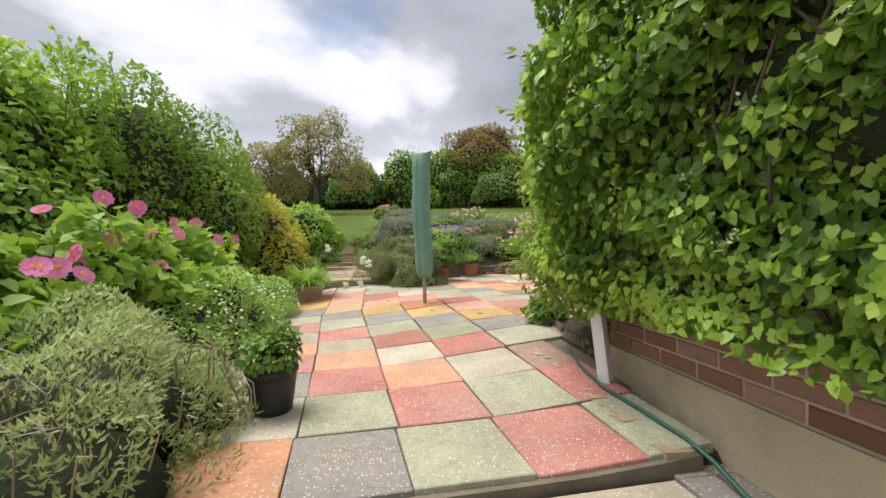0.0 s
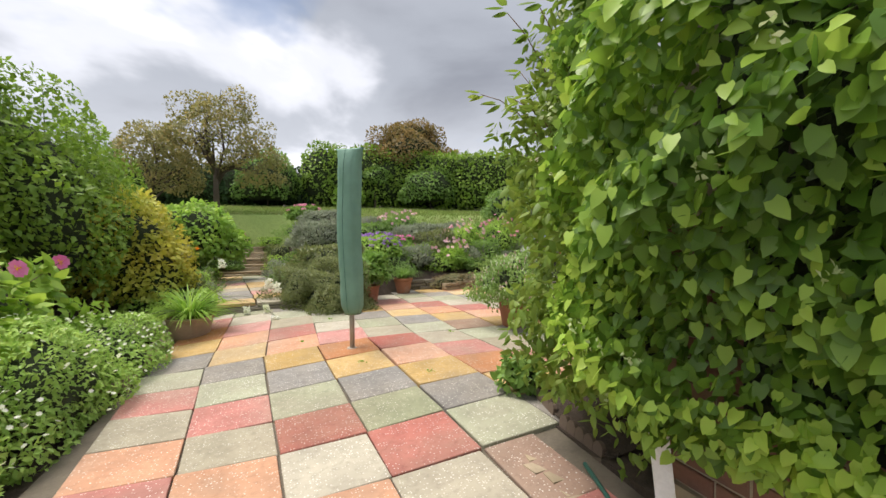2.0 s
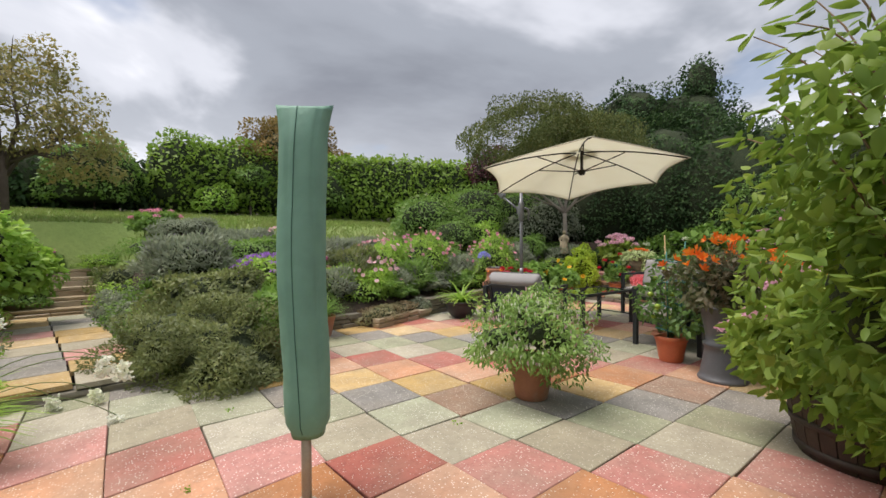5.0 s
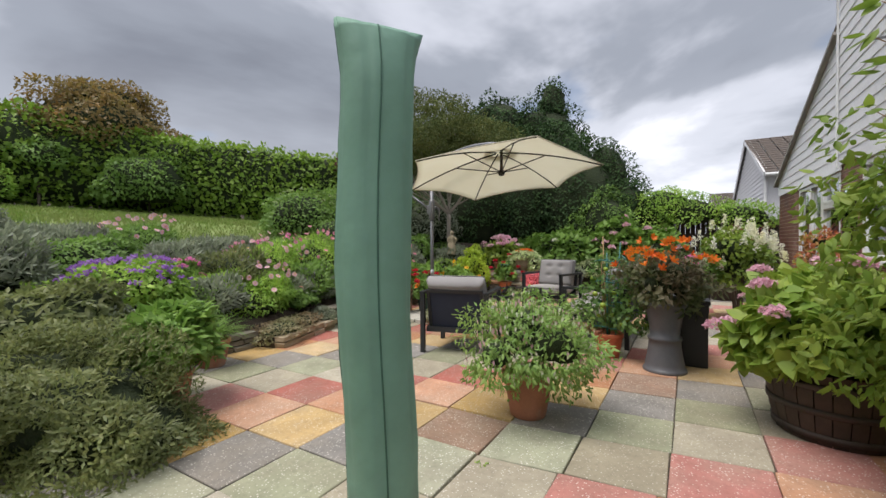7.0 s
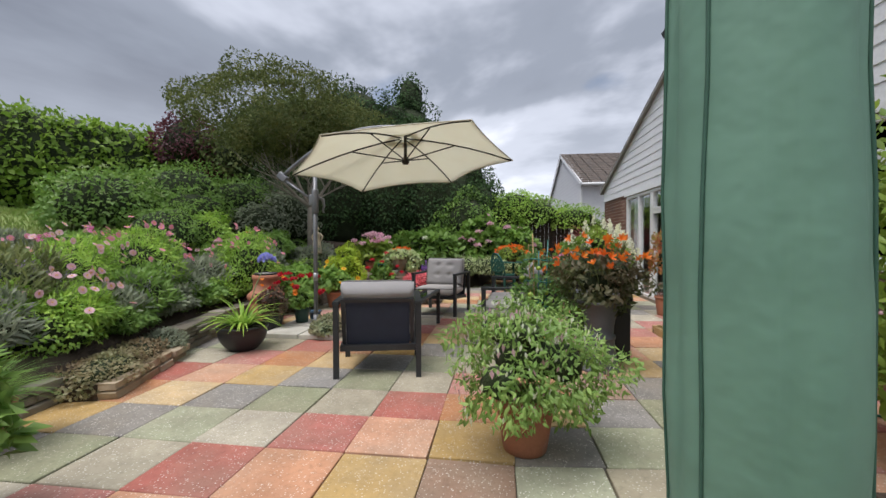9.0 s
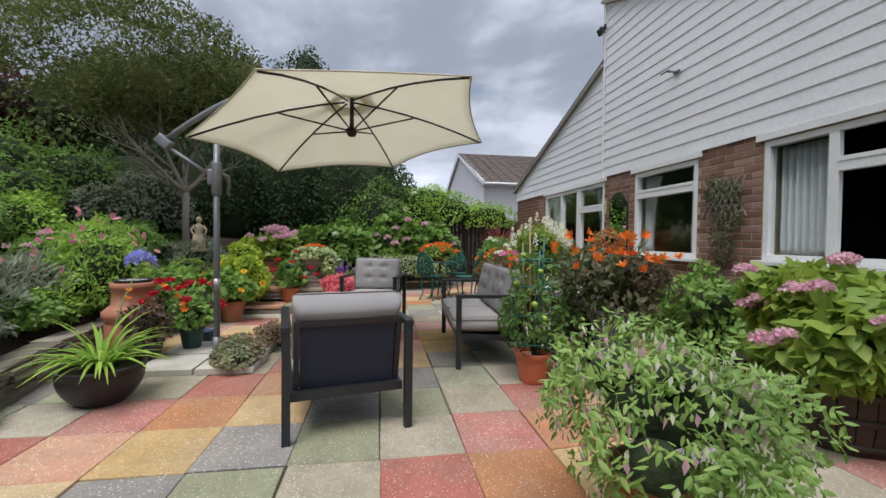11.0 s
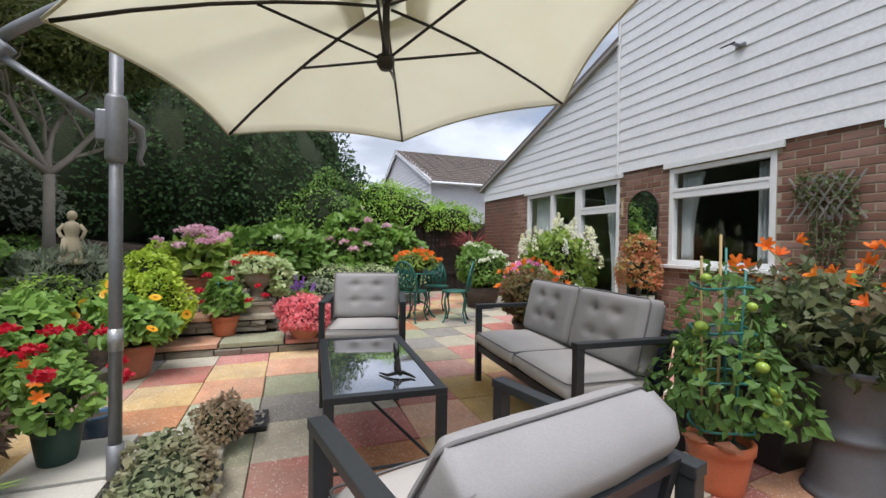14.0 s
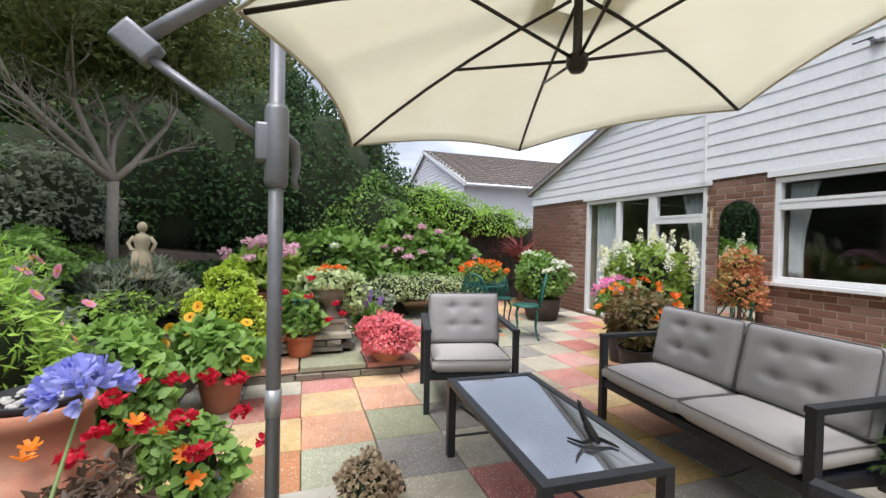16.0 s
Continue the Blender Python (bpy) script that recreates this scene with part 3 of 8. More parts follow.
# under the paving
bm = bmesh.new()
nx, ny = 44, 30
gr = [[bm.verts.new((-0.62 + i * 0.3, 1.605 + j * 0.3, 0)) for i in range(nx)] for j in range(ny)]
for row in gr:
    for v in row:
        v.co.y = min(v.co.y, edge_y(v.co.x) + 0.02)
        v.co.x = max(min(v.co.x, 12.2), -0.62)
        if v.co.y < 2.3 and v.co.x > 1.5:
            v.co.x = 1.655
        v.co.z = gz(v.co.x, v.co.y) - 0.022
for r0, r1 in zip(gr, gr[1:]):
    for i in range(nx - 1):
        try:
            f = bm.faces.new((r0[i], r0[i + 1], r1[i + 1], r1[i]))
        except ValueError:
            pass
bmesh.ops.dissolve_degenerate(bm, dist=0.001, edges=bm.edges)
e = [ed for ed in bm.edges if ed.is_boundary and abs(ed.verts[0].co.y - 1.605) < 0.01 and abs(ed.verts[1].co.y - 1.605) < 0.01]
r = bmesh.ops.extrude_edge_only(bm, edges=e)
for v in r["geom"]:
    if isinstance(v, bmesh.types.BMVert):
        v.co.z = -0.24
bed = part("patio_bed", bm, M_mortar, None, "sandy bedding showing in the paving joints", False, "structure")
bed["category"] = "paving"

# ---- house ----
HX, HY, HE = 1.78, 2.41, 11.98
house = thing("house", (HX, HY, 0), "brick bungalow with white boarded gable and white windows", "house")
hinv = Matrix.Translation((-HX, -HY, 0))
# openings on the south facade, x from, x to, z from, z to
OPEN = [(2.55, 4.86, 0.93, 2.06), (5.70, 6.88, 0.91, 2.06), (7.70, 10.10, 0.02, 2.06)]


def hpart(name, bm, mat, label="", parent=house, smooth=False, kind=""):
    bmesh.ops.transform(bm, matrix=hinv, verts=bm.verts[:])
    return part(name, bm, mat, parent, label, smooth, kind)


def wall_with_openings(bm, x0, x1, z0, z1, y0, y1, openings):
    cuts = sorted({x0, x1, *[o[0] for o in openings], *[o[1] for o in openings]})
    for a, b in zip(cuts, cuts[1:]):
        o = next((o for o in openings if o[0] <= a + 1e-6 and o[1] >= b - 1e-6), None)
        if o is None:
            box(bm, a, y0, z0, b, y1, z1)
        else:
            if o[2] > z0 + 0.01:
                box(bm, a, y0, z0, b, y1, o[2])
            if o[3] < z1 - 0.01:
                box(bm, a, y0, o[3], b, y1, z1)


bm = bmesh.new()
wall_with_openings(bm, HX + 0.01, HE, -0.45, 2.2, HY - 0.28, HY - 0.004, OPEN)
box(bm, HX + 0.004, -6, -0.45, HX + 0.28, HY - 0.281, 2.46)
box(bm, HE - 0.27, -4, -0.45, HE, HY - 0.28, 2.3)
hpart("wall", bm, M_brickmortar, "brick wall")
# rendered plinth of the west wall
bm = bmesh.new()
box(bm, HX - 0.012, -6, -0.45, HX + 0.012, HY + 0.0, 0.075)
hpart("plinth", bm, M_render, "cement rendered plinth")

# gable of lapped boards: the far roof slope, the step at the joint and the near slope
XJ = 7.72


def roof_z(x):
    return 3.93 - (x - XJ) * 0.359 if x > XJ else 4.95 - (XJ - x) * 0.415


BH = 0.148
bm = bmesh.new()
for sec in ((HX - 0.02, XJ - 0.006), (XJ + 0.006, HE + 0.02)):
    z = 2.14 if sec[0] < XJ - 1 else 2.12
    while z < 5:
        top = z + BH
        x0, x1 = sec
        if sec[0] > XJ:
            lim = XJ + (3.93 - z) / 0.359
            lim2 = XJ + (3.93 - top) / 0.359
            a0, b0, a1, b1 = x0, min(x1, lim), x0, min(x1, max(lim2, x0 + 0.001))
        else:
            lim = XJ - (4.95 - z) / 0.415
            lim2 = XJ - (4.95 - top) / 0.415
            a0, b0, a1, b1 = max(x0, lim), x1, max(x0, min(lim2, x1 - 0.001)), x1
        if b0 - a0 > 0.02:
            yb, yt = HY + 0.026, HY + 0.016
            v = [bm.verts.new(c) for c in ((a0, yb, z), (b0, yb, z), (b1, yt, top + 0.01), (a1, yt, top + 0.01), (a0, HY + 0.012, z), (b0, HY + 0.012, z))]
            bm.faces.new((v[0], v[3], v[2], v[1]))
            bm.faces.new((v[4], v[0], v[1], v[5]))
        z += BH
hpart("cladding", bm, M_white, "white lapped boards")
bm = bmesh.new()
v = [bm.verts.new(c) for c in ((HX, HY - 0.27, 2.2), (HX, HY + 0.008, 2.2), (HE, HY + 0.008, 2.2), (HE, HY - 0.27, 2.2))]
poly = [(HX, 2.16), (HE, 2.16), (HE, roof_z(HE) - 0.03), (XJ, 3.88), (XJ, 4.9), (HX, roof_z(HX) - 0.03)]
f0 = bm.faces.new([bm.verts.new((x, HY + 0.008, z)) for x, z in poly])
r = bmesh.ops.extrude_face_region(bm, geom=[f0])
bmesh.ops.translate(bm, vec=(0, -0.2, 0), verts=[g_ for g_ in r["geom"] if isinstance(g_, bmesh.types.BMVert)])
bmesh.ops.delete(bm, geom=v, context="VERTS")
hpart("gable", bm, M_white, "gable wall behind the boards")
bm = bmesh.new()
box(bm, XJ - 0.022, HY + 0.03, 2.12, XJ + 0.022, HY + 0.052, 4.95)
box(bm, HX - 0.05, HY + 0.02, 2.10, HX + 0.0, HY + 0.06, 2.5)
for a, b, _, z in OPEN:
    box(bm, a - 0.08, HY + 0.012, z + 0.012, b + 0.07, HY + 0.034, 2.138)
hpart("trim", bm, M_frame, "white corner and head trim")
bm = bmesh.new()
bar(bm, (XJ, HY + 0.03, 3.95), (HE + 0.15, HY + 0.03, roof_z(HE + 0.15) + 0.02), 0.12, 0.05)
bar(bm, (XJ + 0.05, HY + 0.03, 5.0), (HX - 0.3, HY + 0.03, roof_z(HX - 0.3) + 0.04), 0.12, 0.05)
hpart("verge", bm, plain("grey_verge", (0.30, 0.29, 0.27), 0.8), "grey mortar verge")
bm = bmesh.new()
for (xa, za, xb, zb) in ((XJ, 4.0, HE + 0.2, roof_z(HE + 0.2) + 0.07), (XJ, 5.05, HX - 0.4, roof_z(HX - 0.4) + 0.09)):
    vs = [bm.verts.new(c) for c in ((xa, HY + 0.06, za), (xb, HY + 0.06, zb), (xb, -7, zb), (xa, -7, za))]
    fc = bm.faces.new(vs)
    r = bmesh.ops.extrude_face_region(bm, geom=[fc])
    bmesh.ops.translate(bm, vec=(0, 0, 0.06), verts=[g_ for g_ in r["geom"] if isinstance(g_, bmesh.types.BMVert)])
hpart("roof", bm, M_tile, "dark concrete tiled roof")

# rooms behind the glass, their dimness painted as one near-black colour
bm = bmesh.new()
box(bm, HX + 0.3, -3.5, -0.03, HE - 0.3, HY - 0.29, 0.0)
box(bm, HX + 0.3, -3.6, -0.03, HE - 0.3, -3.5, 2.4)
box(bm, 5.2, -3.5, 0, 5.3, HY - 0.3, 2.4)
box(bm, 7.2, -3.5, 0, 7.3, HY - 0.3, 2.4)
hpart("room", bm, M_room, "room floor and walls behind the glass, dimness painted into their colour")
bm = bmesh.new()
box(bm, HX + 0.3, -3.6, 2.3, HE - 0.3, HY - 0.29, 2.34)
hpart("ceiling", bm, M_room, "room ceiling, dimness painted into its colour")


def window(name, x0, x1, z0, z1, mullions, transoms, label, sill=True, solid=0):
    w = thing(name, (x0, HY, z0), label, "window")
    w["kind"] = "structure"
    fr = 0.055
    inv = Matrix.Translation((-x0, -HY, -z0))
    bm = bmesh.new()
    y0, y1 = HY - 0.075, HY + 0.004
    box(bm, x0, y0, z0, x0 + fr, y1, z1, bevel=0.006)
    box(bm, x1 - fr, y0, z0, x1, y1, z1, bevel=0.006)
    box(bm, x0 + fr, y0, z1 - fr, x1 - fr, y1, z1, bevel=0.006)
    box(bm, x0 + fr, y0, z0, x1 - fr, y1, z0 + fr, bevel=0.006)
    for mx in mullions:
        box(bm, mx - 0.04, y0, z0 + fr, mx + 0.04, y1, z1 - fr, bevel=0.006)
    for (a, b, tz) in transoms:
        box(bm, a, y0 + 0.004, tz - 0.04, b, y1 + 0.006, tz + 0.04, bevel=0.006)
        # the small opening light above has its own sash
        box(bm, a, y1 - 0.004, tz + 0.04, b, y1 + 0.012, tz + 0.075)
    bmesh.ops.transform(bm, matrix=inv, verts=bm.verts[:])
    part("window_frame", bm, M_frame, w, "white plastic frame")
    cols = [x0 + fr, *[m for m in mullions], x1 - fr]
    for a, b in zip(cols, cols[1:]):
        tz = [t for (p, q, t) in transoms if p < (a + b) / 2 < q]
        levels = [z0 + fr, *tz, z1 - fr]
        for c, d in zip(levels, levels[1:]):
            bm = bmesh.new()
            box(bm, a, HY - 0.046, c, b, HY - 0.040, d)
            bmesh.ops.transform(bm, matrix=inv, verts=bm.verts[:])
            p = part("pane", bm, M_glass, w)
            p.visible_shadow = False
    if sill:
        bm = bmesh.new()
        box(bm, x0 - 0.06, HY - 0.05, z0 - 0.045, x1 + 0.06, HY + 0.075, z0 - 0.003, bevel=0.008)
        bmesh.ops.transform(bm, matrix=inv, verts=bm.verts[:])
        part("window_sill", bm, M_frame, w, "white projecting sill")
    return w


window("window_1", 5.70, 6.88, 0.91, 2.06, [], [(5.755, 6.825, 1.74)], "white framed window with a top light and net curtains")
window("window_2", 2.55, 4.86, 0.93, 2.06, [4.25, 3.4], [(3.44, 4.21, 1.72)], "wide white framed window with grey curtains")
window("door_1", 7.70, 10.10, 0.02, 2.06, [8.55, 8.62, 9.3], [(7.755, 8.51, 1.64)], "white framed glazed patio doors with a side light", sill=False)


def curtain(x0, x1, z0, z1, label, gather=0.04, waves=7, tie=False):
    bm = bmesh.new()
    n, m_ = 40, 12
    rows = []
    for j in range(m_ + 1):
        t = j / m_
        row = []
        for i in range(n + 1):
            s = i / n
            xx = x0 + (x1 - x0) * s
            if tie:
                xx = x0 + (x1 - x0) * s * (1 - 0.55 * math.sin(min(1, t * 1.3) * math.pi / 2))
            row.append(bm.verts.new((xx, HY - 0.16 + gather * math.sin(s * waves * 2 * math.pi), z1 + (z0 - z1) * t)))
        rows.append(row)
    for a, b in zip(rows, rows[1:]):
        for i in range(n):
            bm.faces.new((a[i], a[i + 1], b[i + 1], b[i]))
    c = part("curtain", bm, M_curtain, None, label, True)
    c["category"] = "curtain"
    sol = c.modifiers.new("thick", "SOLIDIFY")
    sol.thickness = 0.004


curtain(6.80, 6.55, 0.96, 2.0, "pale lace curtain gathered at the side of a window", tie=True)
curtain(5.78, 5.95, 0.96, 2.0, "pale lace curtain gathered at the side of a window", waves=4)
curtain(4.80, 4.28, 0.98, 2.0, "long grey curtain drawn half across a window", waves=8)
curtain(3.36, 2.62, 0.98, 2.0, "long grey curtain drawn half across a window", waves=9)
curtain(7.78, 8.2, 0.05, 2.0, "pale curtain gathered at the side of a glazed door", waves=5, tie=True)
curtain(9.95, 9.5, 0.05, 2.0, "pale curtain gathered at the side of a glazed door", waves=6)

# arched mirror
bm = bmesh.new()
r_, cx, zb, zt = 0.235, 7.265, 0.36, 1.84
outl = [(cx - r_, zb), (cx + r_, zb)] + [(cx + r_ * math.cos(a * math.pi / 14), zt - r_ + r_ * math.sin(a * math.pi / 14)) for a in range(15)]
fc = bm.faces.new([bm.verts.new((x - cx, 0, z - zb)) for x, z in outl])
bmesh.ops.recalc_face_normals(bm, faces=[fc])
r = bmesh.ops.extrude_face_region(bm, geom=[fc])
bmesh.ops.translate(bm, vec=(0, 0.02, 0), verts=[g_ for g_ in r["geom"] if isinstance(g_, bmesh.types.BMVert)])
bmesh.ops.recalc_face_normals(bm, faces=bm.faces[:])
mir = thing("garden_mirror", (cx, HY + 0.008, zb), "arched garden mirror fixed to the brick pier", "mirror")
part("mirror_plate", bm, M_mirror, mir)
bm = bmesh.new()
tube(bm, [(x - cx, 0.012, z - zb) for x, z in outl + outl[:1]], 0.011, 6, False)
part("mirror_rim", bm, M_rib, mir)

# small fittings on the boards and the pier
def wall_light(x, z):
    t = thing("flood_light", (x, HY + 0.05, z), "small dark floodlight under the verge", "light")
    bm = bmesh.new()
    box(bm, -0.06, 0.05, -0.05, 0.06, 0.11, 0.05, pose(0, 0, 0, -25), 0.01)
    part("lamp_head", bm, M_black, t)
    bm = bmesh.new()
    box(bm, -0.012, 0.0, 0.02, 0.012, 0.09, 0.045)
    box(bm, -0.03, -0.005, 0.0, 0.03, 0.012, 0.09)
    part("bracket", bm, M_black, t)


wall_light(XJ - 0.02, 4.52)
t = thing("wall_bracket", (6.04, HY + 0.04, 3.19), "small grey metal bracket on the white boards", "bracket")
bm = bmesh.new()
box(bm, -0.05, -0.01, -0.02, 0.05, 0.01, 0.02, None, 0.004)
box(bm, -0.012, 0.005, -0.01, 0.012, 0.13, 0.01)
part("plate", bm, M_polegrey, t)
bm = bmesh.new()
tube(bm, [(-0.03, 0.13, 0), (0.12, 0.13, 0.0)], 0.008)
part("hook", bm, M_rib, t)
t = thing("thermometer", (7.62, HY + 0.004, 1.52), "small brass coloured garden thermometer on the pier", "thermometer")
bm = bmesh.new()
box(bm, -0.02, 0, 0, 0.02, 0.018, 0.26, None, 0.004)
part("scale_plate", bm, M_cane, t)
bm = bmesh.new()
tube(bm, [(0, 0.022, 0.03), (0, 0.022, 0.22)], 0.004)
part("glass_tube", bm, M_white, t)

# post at the foot of the west wall
t = thing("downpipe_guard", (1.70, 2.29, -0.17), "white painted boxed post leaning on the house corner", "post")
bm = bmesh.new()
for (a, b) in (((-0.02, 0.0, 0), (-0.06, 0.04, 0.55)),):
    bar(bm, a, b, 0.095, 0.06, 0.006)
part("post", bm, M_frame, t)

# ---- neighbour's houses ----
def neighbour(x, y, eave, ridge, half, length, label, name):
    """Gable end to the north, the roof's slopes to west and east."""
    nb = thing(name, (x, y, 0), label, "house")
    bm = bmesh.new()
    fc = bm.faces.new([bm.verts.new(c) for c in ((0.15, 0, -0.5), (0.15, 0, eave - 0.12), (half, 0, ridge - 0.12), (2 * half - 0.15, 0, eave - 0.12), (2 * half - 0.15, 0, -0.5))])
    r = bmesh.ops.extrude_face_region(bm, geom=[fc])
    bmesh.ops.translate(bm, vec=(0, -length, 0), verts=[g_ for g_ in r["geom"] if isinstance(g_, bmesh.types.BMVert)])
    bmesh.ops.recalc_face_normals(bm, faces=bm.faces[:])
    part("wall", bm, M_white, nb, "white painted wall")
    bm = bmesh.new()
    z = eave - 1.6
    while z < ridge - 0.2:
        hw = half if z < eave else half * (ridge - z) / (ridge - eave)
        if hw > 0.2:
            vs = [bm.verts.new(c) for c in ((half - hw + 0.1, 0.045, z), (half + hw - 0.1, 0.045, z), (half + hw - 0.1, 0.012, z + 0.16), (half - hw + 0.1, 0.012, z + 0.16))]
            bm.faces.new(vs[::-1])
        z += 0.16
    part("cladding", bm, M_white, nb, "white lapped boards")
    for side, nm in ((0, "roof"), (1, "roof")):
        bm = bmesh.new()
        rows = 17
        for k in range(rows):
            t0, t1 = k / rows, (k + 1.25) / rows
            xa, za = -0.2 + (half + 0.2) * t0, eave - 0.08 + (ridge - eave + 0.08) * t0
            xb, zb = -0.2 + (half + 0.2) * min(1, t1), eave - 0.08 + (ridge - eave + 0.08) * min(1, t1)
            n = 26
            for j in range(n):
                ya, yb = 0.15 - (length + 0.2) * j / n, 0.15 - (length + 0.2) * (j + 0.93) / n
                pts = [(xa, ya, za + 0.05), (xa, yb, za + 0.05), (xb, yb, zb + 0.012), (xb, ya, zb + 0.012)]
                low = [(xa, ya, za - 0.0), (xa, yb, za - 0.0)]
                if side:
                    pts = [(2 * half - p[0], p[1], p[2]) for p in pts]
                    low = [(2 * half - p[0], p[1], p[2]) for p in low]
                vs = [bm.verts.new(p) for p in pts]
                bm.faces.new(vs if side else vs[::-1])
                lv = [bm.verts.new(p) for p in low]
                bm.faces.new((lv[0], lv[1], vs[1], vs[0]) if side else (vs[0], vs[1], lv[1], lv[0]))
        part(nm, bm, M_tile, nb, "dark grey interlocking roof tiles")
    bm = bmesh.new()
    tube(bm, [(-0.26, 0.1, eave - 0.14), (-0.26, -length, eave - 0.14)], 0.06, 8)
    part("gutter", bm, M_frame, nb, "white gutter")
    bm = bmesh.new()
    bar(bm, (-0.22, 0.12, eave - 0.12), (half, 0.12, ridge - 0.08), 0.05, 0.16)
    bar(bm, (half, 0.12, ridge - 0.08), (2 * half + 0.2, 0.12, eave - 0.12), 0.05, 0.16)
    part("bargeboard", bm, M_frame, nb, "white bargeboard")
    bm = bmesh.new()
    tube(bm, [(0.06, 0.05, eave - 0.2), (0.06, 0.05, 0)], 0.045, 8)
    part("downpipe", bm, M_frame, nb, "white downpipe")
    return nb


neighbour(17.4, 1.9, 3.45, 5.55, 5.1, 11, "white boarded house with a dark tiled roof beyond the fence", "neighbour_house")
neighbour(33, 2.6, 3.4, 4.7, 4.2, 9, "distant house with a tiled roof beyond the shrubs", "neighbour_house")


# ---- covered rotary airer ----
t = thing("covered_airer", (1.016, 4.941, -0.045), "folded rotary airer in a green zipped cover on a steel pole", "clothes airer")
bm = bmesh.new()
tube(bm, [(0, 0, -0.02), (0, 0, 0.5)], 0.022, 14)
part("pole", bm, surface("galvanised_pole", (0.45, 0.40, 0.35), (0.36, 0.32, 0.28), 8, 0.5, 0.3, bump=0.1), t, "dull steel pole", True)
bm = bmesh.new()
lathe(bm, [(0, 0.03), (0.045, 0.03), (0.05, 0.02), (0.13, 0.012), (0.14, 0)], 20)
part("base_plate", bm, surface("cement_collar", (0.45, 0.38, 0.30), (0.36, 0.30, 0.24), 9, 0.9), t, "cement collar")
bm = bmesh.new()
rows = []
zs = [0.335, 0.325, 0.35, 0.39, 0.44, 0.52, 0.62, 0.74, 0.86, 0.98, 1.10, 1.22, 1.34, 1.45, 1.55, 1.63, 1.69, 1.735, 1.765]
ns = 56
for i, z in enumerate(zs):
    tz = (z - 0.33) / 1.45
    row = []
    for k in range(ns):
        a = 2 * math.pi * k / ns
        w, dd = 0.095 + 0.003 * tz, 0.092
        if z > 1.6:
            w += 0.03 * ((z - 1.6) / 0.17) ** 1.5
            dd -= 0.045 * ((z - 1.6) / 0.17)
        if z < 0.40:
            s_ = max(0.25, (z - 0.325) / 0.075)
            w, dd = 0.045 + (w - 0.045) * s_ ** 0.5, 0.035 + (dd - 0.035) * s_ ** 0.5
        p = 0.86
        ca, sa = math.cos(a), math.sin(a)
        x = w * math.copysign(abs(ca) ** p, ca)
        y = dd * math.copysign(abs(sa) ** p, sa)
        q = Vector((x * 6, y * 6, z * 2.2))
        f_ = 1 + 0.13 * noise.noise(q) + 0.035 * abs(noise.noise(Vector((a * 2.2, z * 14 + a * 3, 7)))) + 0.05 * noise.noise(Vector((a * 1.3, z * 7, 3))) - 0.07 * max(0, 1 - abs(((a * 1.9 + 0.5 * z + 0.35 * noise.noise(Vector((z * 2.4, 4, 1)))) % 2.0) - 1.0) / 0.22)
        row.append((x * f_ + 0.012 * math.sin(z * 4.1), y * f_, z - (0.02 * abs(sa) if i == len(zs) - 1 else 0)))
    rows.append(row)
vr = [[bm.verts.new(p) for p in r_] for r_ in rows]
for a, b in zip(vr, vr[1:]):
    for k in range(ns):
        bm.faces.new((a[k], a[(k + 1) % ns], b[(k + 1) % ns], b[k]))
inner = [bm.verts.new((v.co.x * 0.8, v.co.y * 0.6, v.co.z - 0.05)) for v in vr[-1]]
for k in range(ns):
    bm.faces.new((vr[-1][k], vr[-1][(k + 1) % ns], inner[(k + 1) % ns], inner[k]))
bm.faces.new(inner)
bm.faces.new(vr[0][::-1])
bmesh.ops.rotate(bm, cent=(0, 0, 0), matrix=Matrix.Rotation(radians(-35), 3, "Z"), verts=bm.verts[:])
part("cover", bm, M_cover, t, "faded green fabric cover", True)
bm = bmesh.new()
for ang in (-200, 118, -95):
    pts = []
    for i in range(2, len(zs)):
        k = int(round((ang % 360) / 360 * ns)) % ns
        x, y, z = rows[i][k]
        pts.append(Matrix.Rotation(radians(-35), 3, "Z") @ Vector((x * 1.012, y * 1.012, z)))
    tube(bm, pts, 0.0022, 5)
part("seam", bm, plain("seam_thread", (0.05, 0.13, 0.095), 0.8), t, "stitched seams", True)


# ---- cantilever parasol ----
HUB = Vector((5.20, 6.31, 2.05))
PB = Vector((5.35, 7.49, 0.0))
par = thing("cantilever_parasol", PB, "open cream cantilever parasol on a grey steel pole", "parasol")
pinv = Matrix.Translation(-PB)


def ppart(name, bm, mat, label="", smooth=True, parent=None):
    bmesh.ops.transform(bm, matrix=pinv, verts=bm.verts[:])
    return part(name, bm, mat, parent or par, label, smooth)


bm = bmesh.new()
tube(bm, [PB, PB + Vector((0, 0, 2.0))], 0.026, 16)
ppart("pole", bm, M_polegrey, "grey painted pole")
bm = bmesh.new()
tube(bm, [PB + Vector((0, 0, z)) for z in (0.62, 0.72)], 0.029, 16)
ppart("tape", bm, plain("silver_tape", (0.42, 0.43, 0.44), 0.35, 0.5), "silver tape band")
bm = bmesh.new()
tube(bm, [PB + Vector((0, 0, z)) for z in (1.46, 1.48, 1.74, 1.76)], [0.034, 0.042, 0.042, 0.034], 16)
box(bm, -0.03, -0.09, -0.07, 0.03, 0.0, 0.07, Matrix.Translation(PB + Vector((0, 0.07, 1.62))), 0.012)
ppart("clamp", bm, M_polegrey, "grey sliding clamp")
bm = bmesh.new()
